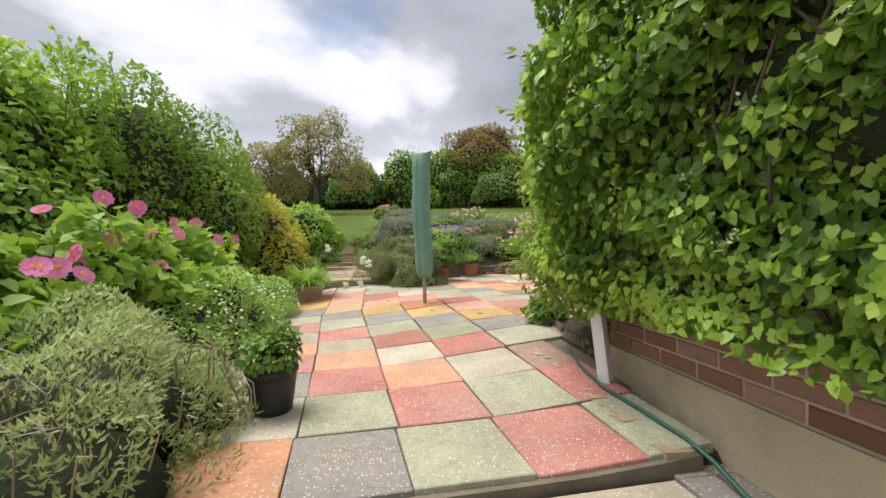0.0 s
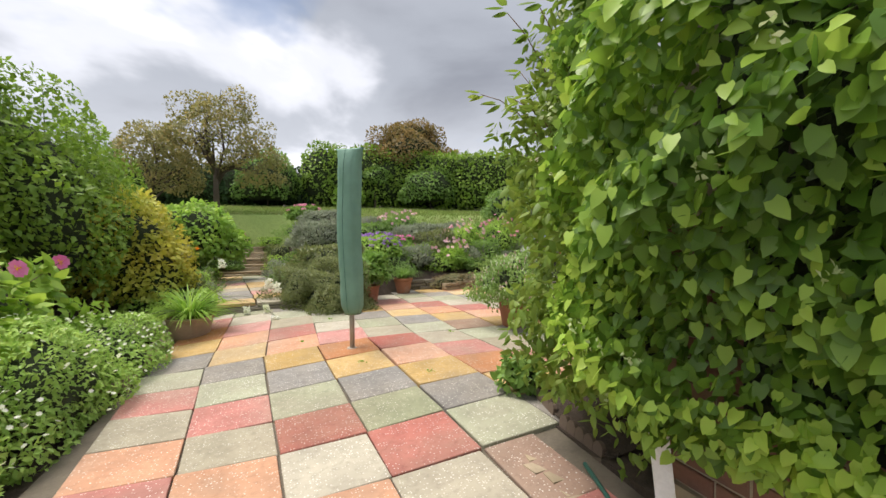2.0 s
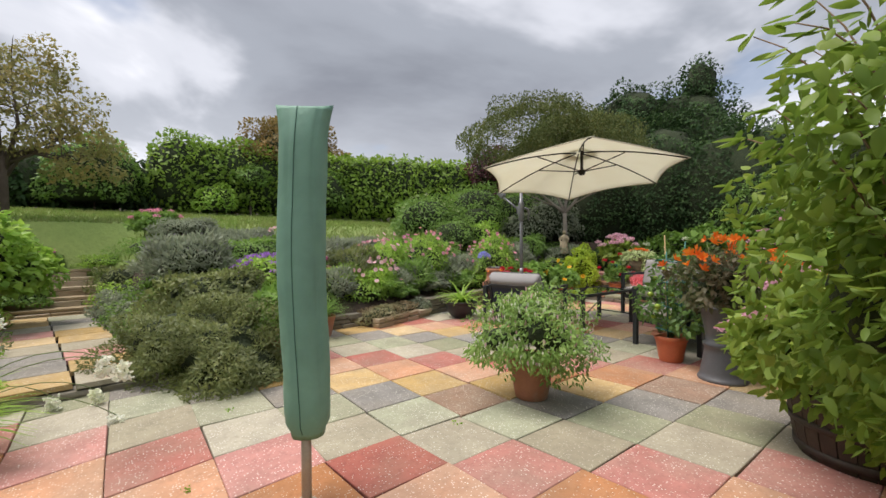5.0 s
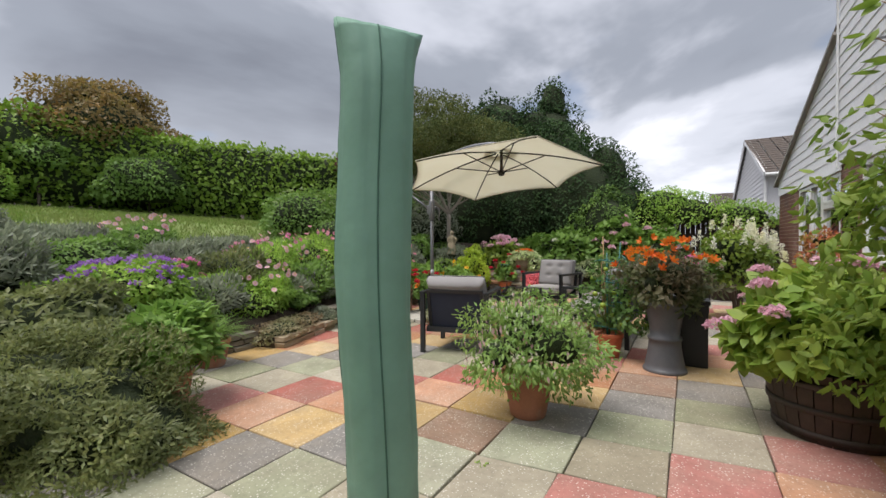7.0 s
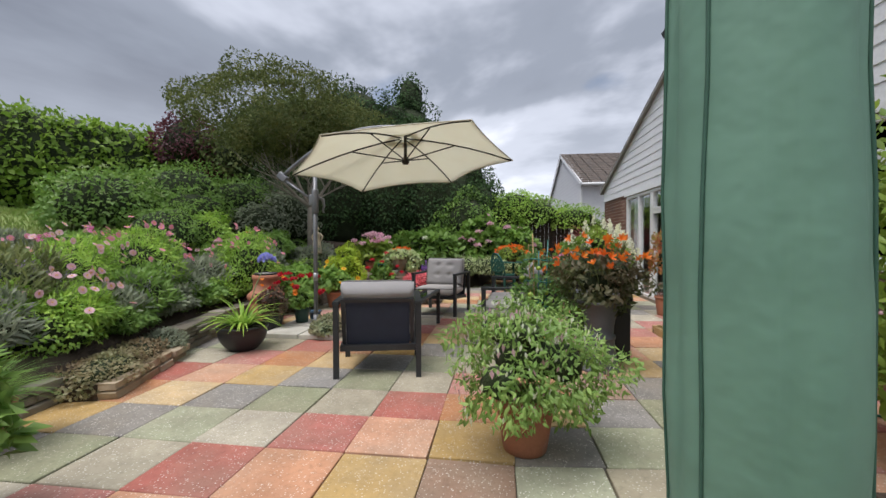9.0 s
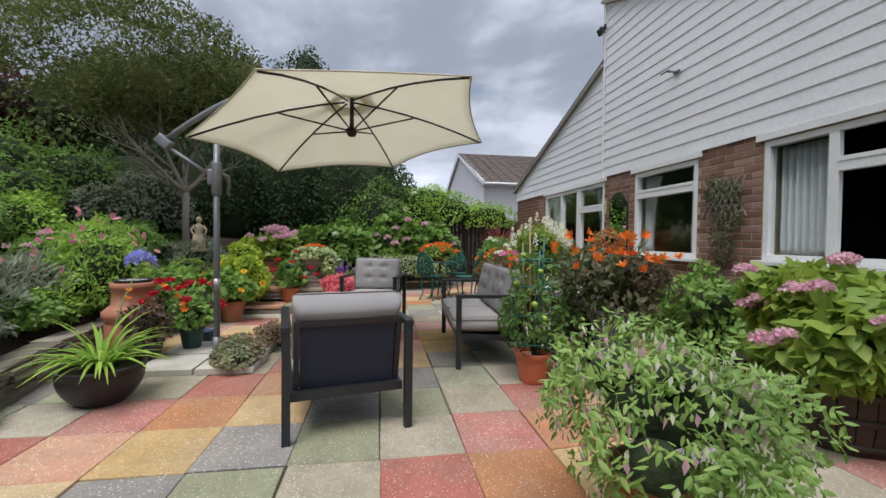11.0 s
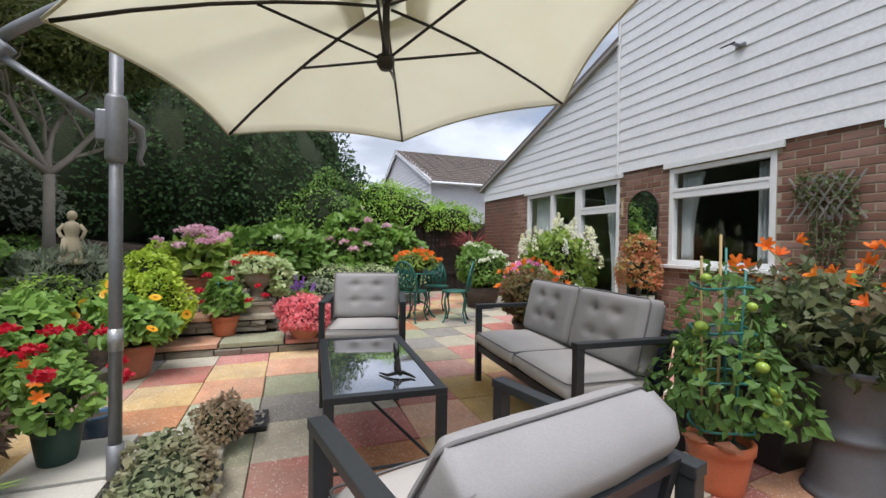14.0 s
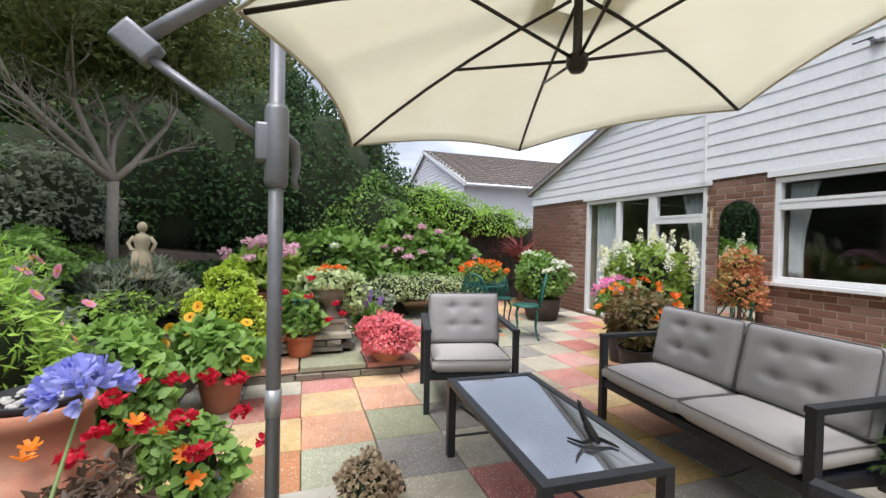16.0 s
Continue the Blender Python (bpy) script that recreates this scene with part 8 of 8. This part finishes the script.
crown(DB, 700, 0.055, leafmat("dark_bronze_leaf", (0.07, 0.05, 0.035), (0.10, 0.07, 0.04), (0.05, 0.035, 0.03)), t, shape=LANCE, wide=1.3, core=0.5, low=-1)
P, _ = on_blobs(DB, 7, 1.15, 0.3)
lily_flowers(P, t, 0.045)
t = thing("blue_pot", (5.95, 7.78, 0.0), "small empty-looking blue glazed pot", "pot", "pole pots")
pot(t, 0.085, 0.06, 0.14, plain("blue_glaze", (0.06, 0.12, 0.20), 0.25), 0.02, 0.005)

t = thing("agapanthus_bowl", (4.42, 7.86, 0), "large black bowl of yellow-green strap leaves with one blue bloom", "potted plant", "pole pots")
pot(t, 0.235, 0.13, 0.25, M_black, 0.03, 0.012, belly=0.035)
spiky("", None, 0.2, 0.50, 90, L_bright, "", parent=t, z0=0.22, wide=1.5, spread=1.7)
AH = (0.50, 0.02, 0.90)
stems(t, 0.02, [AH], 0.22, 0.007)
P, D, Nn = [], [], []
for k in range(46):
    u_ = unit(1)[0]
    u_[2] = abs(u_[2]) * 0.9 - 0.15
    base_ = np.array(AH)
    tip = base_ + u_ * 0.075
    for j in range(6):
        q = unit(1)[0]
        P.append(tip), D.append(u_ + q * 0.7), Nn.append(q)
leafmesh("bloom", np.array(P), np.array(D), np.array(Nn), 0.042, PETAL, P_blue, t, "pale blue bloom", wide=0.5)

t = thing("chimney_pot_planter", (5.60, 8.30, 0.0), "tall terracotta chimney pot topped with a dish of pebbles", "planter", "pole pots")
bm = bmesh.new()
lathe(bm, [(0, 0), (0.21, 0), (0.215, 0.02), (0.215, 0.30), (0.205, 0.33), (0.235, 0.36), (0.235, 0.41), (0.19, 0.45), (0.165, 0.47), (0.16, 0.60), (0.175, 0.62), (0.175, 0.66), (0.16, 0.67), (0.14, 0.66), (0.13, 0.6)], 30)
part("chimney_pot", bm, M_terra, t, "", True)
bm = bmesh.new()
lathe(bm, [(0, 0.655), (0.135, 0.655), (0.15, 0.69), (0.145, 0.695), (0.13, 0.675), (0, 0.672)], 26)
part("dish", bm, M_black, t, "black dish", True)
bm = bmesh.new()
for k in range(60):
    a, q = RB.uniform(0, 6.28), 0.115 * math.sqrt(RB.random())
    bmesh.ops.create_icosphere(bm, subdivisions=1, radius=RB.uniform(0.009, 0.018), matrix=Matrix.Translation((q * math.cos(a), q * math.sin(a), 0.682)) @ Matrix.Diagonal((1, 1, 0.6, 1)))
part("pebbles", bm, M_pebble, t, "grey pebbles", True, "stuff")

# spreading leaves over the wall by the sunflowers
shrub("nasturtium_mound", (6.75, 8.55, 0.05), [(0, 0, 0.42, 0.42, 0.35, 0.24), (0.3, 0.1, 0.40, 0.35, 0.3, 0.2), (-0.1, -0.2, 0.25, 0.35, 0.2, 0.2)], 2200, 0.06, L_mid, "mound of round green leaves tumbling over the wall", "plant", shape=HEART, wide=1.1, trunk=False, low=-0.9)

# ---- stone walls along the bank ----
rw = thing("bank_wall", (0, 0, 0), "dry stone retaining wall of thin split slate", "wall")
rw["kind"] = "structure"
line = [(4.16, 8.46), (5.1, 8.66), (5.9, 8.72), (6.6, 8.55), (7.4, 8.42)]
for (a, b) in zip(line, line[1:]):
    z = 0.0
    while z < 0.25:
        h_ = rs.choice((0.04, 0.05, 0.06))
        stone_course(rw, a[0], a[1] + rs.uniform(-0.012, 0.012), b[0], b[1], z, z + h_, 0.2, rs, (0.15, 0.5))
        z += h_
line = [(2.45, 8.30), (3.0, 8.36)]
for (a, b) in zip(line, line[1:]):
    for z in (0.0, 0.06, 0.12):
        stone_course(rw, a[0], a[1], b[0], b[1], z, z + 0.058, 0.2, rs, (0.15, 0.4))
tr = thing("stone_trough", (3.05, 8.05, 0), "low stone-edged trough with creeping thyme", "planter")
tr.matrix_world = pose(3.02, 7.98, 0, 0, 0, 17)
for z in (0.0, 0.065):
    stone_course(tr, 0, 0, 1.15, 0, z, z + 0.062, 0.14, rs, (0.2, 0.4), M_sandstone)
    stone_course(tr, 1.15, 0.05, 1.15, 0.42, z, z + 0.062, 0.14, rs, (0.2, 0.3), M_sandstone)
bm = bmesh.new()
box(bm, 0, 0.05, -0.05, 1.08, 0.45, 0.11)
part("soil", bm, M_soil, tr)
crown([(0.3, 0.18, 0.12, 0.38, 0.26, 0.12), (0.75, 0.2, 0.12, 0.32, 0.24, 0.11)], 3600, 0.03, leafmat("thyme_leaf", (0.15, 0.18, 0.08), (0.22, 0.21, 0.11), (0.20, 0.14, 0.09)), tr, name="thyme", label="creeping thyme", low=-0.5)
crown([(1.08, 0.12, 0.12, 0.17, 0.2, 0.14)], 1500, 0.04, L_lav, tr, name="santolina", shape=THIN, wide=2.2, droop=-0.3, label="grey-green santolina")

# step up to the garden path
gp = thing("garden_path", (0, 0, 0), "narrow path of coloured slabs climbing to the lawn", "path")
gp["kind"] = "structure"
stone_course(gp, -0.42, 7.26, 0.66, 7.26, -0.06, 0.0, 0.16, rs, (0.2, 0.4))
stone_course(gp, -0.42, 7.28, 0.66, 7.28, 0.0, 0.05, 0.16, rs, (0.2, 0.4))
y, k = 7.20, 0
pcol = "YRDCYDCGYCDY"
while y < 11.3:
    for side in (0, 1):
        xc = path_x(y + 0.22) + (-0.235 if side == 0 else 0.235)
        bm = bmesh.new()
        box(bm, -0.225, 0, -0.04, 0.225, 0.44, 0, bevel=0.005)
        s_ = part("slab", bm, M_slab[pcol[(k * 5 + side * 3) % 12]], gp)
        s_.matrix_basis = pose(xc, y, 0.095, 0, 0, 6 + rs.uniform(-1, 1))
    y += 0.45
    k += 1
for i in range(5):
    yy = 11.35 + 0.33 * i
    z = 0.10 + 0.13 * i
    xc = path_x(yy)
    stone_course(gp, xc - 0.6, yy, xc + 0.6, yy + 0.02, z - 0.05, z + 0.04, 0.16, rs, (0.25, 0.5), M_sandstone)
    bm = bmesh.new()
    box(bm, xc - 0.6, yy + 0.0, z + 0.042, xc + 0.6, yy + 0.36, z + 0.085, bevel=0.008)
    part("tread", bm, M_sandstone, gp)
# low kerb along the west bed
kb = thing("bed_edging", (0, 0, 0), "low stone edging along the flower bed", "edging")
kb["kind"] = "structure"
stone_course(kb, -0.72, 4.9, -0.72, 7.2, -0.17, -0.09, 0.14, rs, (0.3, 0.5), M_sandstone)
stone_course(kb, -1.0, 5.6, -0.8, 7.2, -0.10, 0.0, 0.14, rs, (0.3, 0.5), M_stone)

# ---- bed and pots against the facade ----
le = thing("log_edging", (4.25, 2.5, 0), "short half-log edging round the facade flower bed", "edging")
n_ = 0
for (xa, ya, xb, yb) in ((4.27, 3.42, 5.75, 3.36), (5.75, 3.36, 5.9, 2.7), (4.27, 3.42, 4.3, 2.7)):
    d = math.hypot(xb - xa, yb - ya)
    k = int(d / 0.055)
    for i in range(k):
        bm = bmesh.new()
        x, y = xa + (xb - xa) * i / k, ya + (yb - ya) * i / k
        tube(bm, [(x - 4.25, y - 2.5, 0), (x - 4.25, y - 2.5, 0.085 + 0.006 * math.sin(i * 2.3))], 0.025, 8)
        part("log", bm, M_cane, le, smooth=False)
bm = bmesh.new()
box(bm, 4.3, 2.43, -0.02, 5.76, 3.38, 0.045)
sb = part("bed_soil", bm, M_soil, None, "bare dark soil in the facade bed", kind="structure")
sb["category"] = "flower bed"
bm = bmesh.new()
box(bm, 1.80, 2.43, -0.2, 2.5, 3.62, 0.015)
for v in bm.verts:
    if v.co.x < 2 and v.co.z > 0:
        v.co.z = -0.045
sb = part("bed_soil", bm, M_soil, None, "bare dark soil round the corner shrub", kind="structure")
sb["category"] = "flower bed"

tr2 = thing("wall_trellis", (5.28, HY + 0.02, 1.05), "small expanding wooden trellis with a thin climber", "trellis")
M_tw = plain("grey_wood_lath", (0.33, 0.31, 0.28), 0.9)
for k in range(5):
    for sg in (-1, 1):
        bm = bmesh.new()
        x0 = -0.14 + 0.08 * k
        bar(bm, (x0 - sg * 0.12, 0.01 if sg > 0 else 0.022, 0.32), (x0 + sg * 0.12, 0.01 if sg > 0 else 0.022, 0.72), 0.01, 0.016)
        part("lath", bm, M_tw, tr2)
crown([(-0.05, 0.04, 0.45, 0.17, 0.05, 0.30), (0, 0.05, 0.1, 0.13, 0.06, 0.30), (0.12, 0.04, 0.6, 0.12, 0.04, 0.15)], 900, 0.034, L_dusk, tr2, core=0, depth=0.8, low=-1.1, name="climber", wide=1.1)
bm = bmesh.new()
for k in range(4):
    tube(bm, [(0.02 * k, 0.05, -1.0), (0.03 * k - 0.05, 0.06, -0.3), (0.06 * k - 0.12, 0.04, 0.4)], 0.006, 5)
part("stems", bm, M_bark, tr2, "", True)

shrub("peony_clump", (5.1, 2.95, 0.03), [(0, 0, 0.34, 0.36, 0.30, 0.32), (0.35, 0.0, 0.28, 0.26, 0.24, 0.25)], 1900, 0.075, L_mid, "leafy green clump in the facade bed", "plant", wide=1.0, lump=0.2)
shrub("bush_tomato", (4.55, 3.25, 0.03), [(0, 0, 0.45, 0.34, 0.30, 0.35)], 1300, 0.065, L_mid, "bushy green plant behind the tall planter", "plant", lump=0.25, core=0.6)
t = shrub("red_acer", (7.0, 2.75, 0), [(0, 0, 0.80, 0.24, 0.24, 0.28), (0, 0, 1.1, 0.18, 0.18, 0.16)], 1300, 0.05, leafmat("acer_leaf", (0.35, 0.10, 0.05), (0.20, 0.22, 0.05), (0.40, 0.14, 0.08)), "small red and green acer in front of the arched mirror", "shrub", core=0.5, depth=0.5)
pot(t, 0.15, 0.12, 0.28, M_terra)

# garden hose along the wall
t = thing("garden_hose", (0, 0, 0), "dark green hose lying along the foot of the wall", "hose")
bm = bmesh.new()
hp = [(1.38, -1.2, -0.193), (1.48, -0.2, -0.193), (1.56, 0.6, -0.193), (1.62, 1.15, -0.193), (1.65, 1.42, -0.188), (1.65, 1.55, -0.14), (1.635, 1.68, gz(1.63, 1.68) + 0.014), (1.62, 1.95, gz(1.62, 1.95) + 0.014), (1.60, 2.2, gz(1.6, 2.2) + 0.014), (1.63, 2.5, gz(1.63, 2.5) + 0.014), (1.70, 2.75, gz(1.7, 2.75) + 0.014)]
tube(bm, hp, 0.0095, 8)
part("hose", bm, M_hose, t, "", True)
t = thing("garden_hose", (3.2, 2.75, 0.012), "end of a dark hose by the barrel", "hose")
bm = bmesh.new()
tube(bm, [(0, 0, 0), (0.2, 0.12, 0), (0.45, 0.16, 0), (0.7, 0.1, 0)], 0.009, 8)
part("hose", bm, M_hose, t, "", True)
# crazy edge stones by the wall
ce = thing("edge_stones", (0, 0, 0), "broken sandstone pieces filling the gap by the wall", "stones")
ce["kind"] = "structure"
for k in range(16):
    y = 1.62 + 0.085 * k
    bm = bmesh.new()
    w_ = rs.uniform(0.11, 0.17)
    x0 = 1.505 + rs.uniform(-0.02, 0.02)
    fc = bm.faces.new([bm.verts.new(c) for c in ((x0, y, 0), (x0 + w_, y + rs.uniform(-0.02, 0.02), 0), (x0 + w_ + rs.uniform(-0.03, 0.03), y + 0.075, 0), (x0 + rs.uniform(-0.02, 0.02), y + 0.078, 0))])
    r = bmesh.ops.extrude_face_region(bm, geom=[fc])
    bmesh.ops.translate(bm, vec=(0, 0, -0.04), verts=[g_ for g_ in r["geom"] if isinstance(g_, bmesh.types.BMVert)])
    bmesh.ops.recalc_face_normals(bm, faces=bm.faces[:])
    o = part("stone", bm, M_sandstone, ce)
    o.matrix_basis = pose(0, 0, gz(1.55, y) + rs.uniform(-0.006, 0.004))
# sleeve of weeds in the joints
P, D = [], []
for (x, y) in [(1.03, 4.55), (1.45, 4.1), (0.6, 5.4), (2.0, 5.1), (-0.5, 2.7), (0.95, 6.2)]:
    for _ in range(14):
        P.append((x + RB.uniform(-0.03, 0.03), y + RB.uniform(-0.03, 0.03), gz(x, y)))
        D.append((RB.uniform(-1, 1), RB.uniform(-1, 1), 1.0))
wd = leafmesh("weeds", np.array(P), np.array(D), unit(len(P)), 0.016, KITE, L_bright, None, "tiny weeds growing in the paving joints", "stuff")
wd["category"] = "weeds"


# colours of the slabs: a repeating order set one along in every row, and a free mix near the lower step
COLS = {(i, j): "RCGDYO"[(i + j - 11) % 6] if i < 14 else "DGOYRC"[(i + j - 25) % 6] for i in range(0, 29) for j in range(0, 18)}
for i_ in range(0, 7):
    for j_ in range(0, 7 - i_):
        COLS[i_, j_] = "ODGROCR"[i_ + j_]
for j_, row_ in enumerate(("ODGRG", "CGRGR")):
    for i_, c_ in enumerate(row_):
        COLS[i_, j_] = c_
COLS[0, 2], COLS[4, 2] = "D", "B"
COLS[9, 6] = COLS[6, 8] = "B"
SKIP = set()


# ---- paving ----
XL = [2.555 + 0.45 * i for i in range(-7, 3)] + [3.933 + 0.478 * i for i in range(0, 19)]
YL = [1.60 + 0.445 * j for j in range(0, 17)]
COL = {}


def slab_dx(y):
    """The columns drift east towards the lower step."""
    return float(np.interp(y, (1.6, 2.15, 2.6, 3.1, 3.5, 3.9, 4.35, 5.0), (0.235, 0.23, 0.195, 0.165, 0.135, 0.10, 0.055, 0.0)))


def slab_dy(x, y):
    """The rows open out a little near the lower step."""
    k = float(np.interp(y, (1.6, 2.1, 2.6, 3.1, 3.5, 3.9, 4.7, 5.4), (0.03, 0.09, 0.145, 0.16, 0.13, 0.08, 0.05, 0.0)))
    return k * (1 - sm((x - 1.4) / 1.2))


def slab_mesh(w, d, h, seed, shear=0.0):
    bm = bmesh.new()
    rr = random.Random(seed)
    vs = box(bm, -w / 2, -d / 2, -h, w / 2, d / 2, 0)
    for v in bm.verts:
        v.co.x += rr.uniform(-0.004, 0.004) + shear * v.co.y
        v.co.y += rr.uniform(-0.004, 0.004)
        v.co.z += rr.uniform(-0.002, 0.002) if v.co.z > -0.01 else 0
    es = [e for e in bm.edges if e.verts[0].co.z > -0.01 and e.verts[1].co.z > -0.01]
    es += [e for e in bm.edges if abs(e.verts[0].co.z - e.verts[1].co.z) > 0.01]
    bmesh.ops.bevel(bm, geom=es, offset=0.004, segments=1, affect="EDGES")
    return bm


def slab_set(w, d, h=0.042, shear=0.0):
    out = {}
    for c, m in M_slab.items():
        out[c] = []
        for s_ in range(3):
            me = bpy.data.meshes.new("slab")
            bm = slab_mesh(w, d, h, ord(c) + s_, shear)
            bm.to_mesh(me)
            bm.free()
            me.materials.append(m)
            out[c].append(me)
    return out


SL = slab_set(0.4445, 0.4395)
SL_LEAN = slab_set(0.442, 0.4395, shear=-0.085)
paving = thing("paving", (0, 0, 0), "patio of weathered coloured concrete slabs", "paving")
paving["kind"] = "structure"
for i in range(len(XL) - 1):
    for j in range(len(YL) - 1):
        cx, cy = (XL[i] + XL[i + 1]) / 2, (YL[j] + YL[j + 1]) / 2
        y0_, y1_ = YL[j] + slab_dy(cx, YL[j]), YL[j + 1] + slab_dy(cx, YL[j + 1])
        cx += slab_dx((y0_ + y1_) / 2)
        cy = (y0_ + y1_) / 2
        if cy + 0.2 > edge_y(cx) + 0.25 or (cx > 7.9 and cy > 6.4) or cx > 12.2:
            continue
        if (cy < 2.62 and cx > HX - 0.02) or (cx > 2.2 and cx < 2.9 and cy > 9):
            continue
        if (i, j) in SKIP:
            continue
        c = COLS.get((i, j)) or random.Random(i * 31 + j * 17).choice("ROYGDCCRG")
        ob = new("slab", random.Random(i * 7 + j).choice((SL if cy > 5.0 else SL_LEAN)[c]))
        ob.parent = paving
        e = 0.1
        sx, sy = (gz(cx + e, cy) - gz(cx - e, cy)) / (2 * e), (gz(cx, cy + e) - gz(cx, cy - e)) / (2 * e)
        rr = random.Random(i * 131 + j)
        cut = 0.62 if i == 4 and j <= 2 else 1.0
        cx -= 0.085 * (cut < 1)
        if i > 8:
            cut = (XL[i + 1] - XL[i]) / 0.45
        ob.matrix_basis = pose(cx + rr.uniform(-0.004, 0.004), cy + rr.uniform(-0.004, 0.004), gz(cx, cy) + rr.uniform(-0.002, 0.003), math.degrees(sy) + rr.uniform(-0.3, 0.3), -math.degrees(sx) + rr.uniform(-0.3, 0.3), rr.uniform(-0.5, 0.5)) @ Matrix.Diagonal((cut, (y1_ - y0_) / 0.445, 1, 1))

# lower paving by the house wall
low = thing("lower_paving", (0, 0, 0), "lower path of grey and sandy slabs one step down", "paving")
low["kind"] = "structure"
for i in range(-3, 4):
    for j in range(-2, 9):
        cx, cy = 0.22 + i * 0.52, 1.325 - j * 0.52
        if j < 0 and i < 3:
            continue
        if i == 3:
            cx = 1.648
        ob = new("slab", random.Random(i * 7 + j + 50).choice(SL["C" if (i + j) % 3 else "D"]))
        ob.parent = low
        ob.matrix_basis = pose(cx, cy, -0.205, rz=random.Random(i + j).uniform(-0.6, 0.6)) @ Matrix.Diagonal((0.55 if i == 3 else 1.17, 1.17, 1, 1))

# ---- bricks ----
BL, BHt, JT = 0.215, 0.065, 0.0105
brick_meshes = []
for s_, ln in ((0, BL), (1, 0.1025), (2, 0.16)):
    for k in range(3):
        me = bpy.data.meshes.new("brick")
        bm = bmesh.new()
        rr = random.Random(s_ * 5 + k)
        box(bm, -ln / 2, -0.03, -BHt / 2, ln / 2, 0.0, BHt / 2)
        for v in bm.verts:
            v.co.x += rr.uniform(-0.002, 0.002)
            v.co.z += rr.uniform(-0.0015, 0.0015)
        me_es = [e for e in bm.edges if e.verts[0].co.y > -0.01 and e.verts[1].co.y > -0.01]
        bmesh.ops.bevel(bm, geom=me_es, offset=0.004, segments=1, affect="EDGES")
        bm.to_mesh(me)
        bm.free()
        me.materials.append(M_brick)
        brick_meshes.append((s_, me))
wall_ob = next(o for o in house.children if o.name == "wall")
nb_ = 0
rest = bmesh.new()


def lay_brick(m, ln, count):
    global nb_
    s_ = 0 if ln > 0.2 else (2 if ln > 0.13 else 1)
    base = {0: BL, 1: 0.1025, 2: 0.16}[s_]
    mm = m @ Matrix.Diagonal((ln / base, 1, 1, 1))
    me = random.choice([q for k, q in brick_meshes if k == s_])
    ob = new("brick", me)
    ob.parent = wall_ob
    ob.matrix_basis = hinv @ mm
    nb_ += 1


def course_fill(x0, x1, z, off, place, close):
    x = x0
    first = True
    while x < x1 - 0.03:
        ln = BL
        if first and off:
            ln = 0.1025
        ln = min(ln, x1 - x)
        if ln > 0.03:
            place(x, ln, z)
        x += ln + JT
        first = False


COURSE = 0.0755
far_n = 0
near_parts = []
for zi in range(0, 29):
    z = 0.0 + BHt / 2 + zi * COURSE - 0.01
    if z > 2.15:
        break
    segs = []
    spans = [(4.875, 5.69), (6.895, 7.70), (10.115, HE)]
    if z < 0.86:
        spans = [(HX + 0.0, 7.69), (10.115, HE)]
    for (a, b) in spans:
        course_fill(a, b, z, zi % 2, lambda x, ln, zz: near_parts.append((x, ln, zz)), 0)
near_parts.sort(key=lambda q: abs(q[0] - 6.2) + (3 if q[2] < 0.35 else 0) + (4 if q[0] < 4 and q[2] < 0.5 else 0))
for x, ln, z in near_parts[:420]:
    lay_brick(pose(x + ln / 2, HY + 0.001, z), ln, 1)
for x, ln, z in near_parts[420:]:
    vs = box(rest, x, HY - 0.03, z - BHt / 2, x + ln, HY + 0.001, z + BHt / 2)
# west wall, below the climber
for zi in range(0, 12):
    z = 0.085 + BHt / 2 + zi * COURSE
    course_fill(-1.6, HY, z, zi % 2, lambda y, ln, zz: (lay_brick(pose(HX - 0.001, y + ln / 2, zz, 0, 0, 90), ln, 1) if zz < 0.62 and y > -0.2 else box(rest, HX - 0.001, y, zz - BHt / 2, HX + 0.03, y + ln, zz + BHt / 2)), 0)
bmesh.ops.transform(rest, matrix=hinv, verts=rest.verts[:])
rb_ = part("brickwork", rest, M_brick, house, "red-brown bricks", kind="stuff")
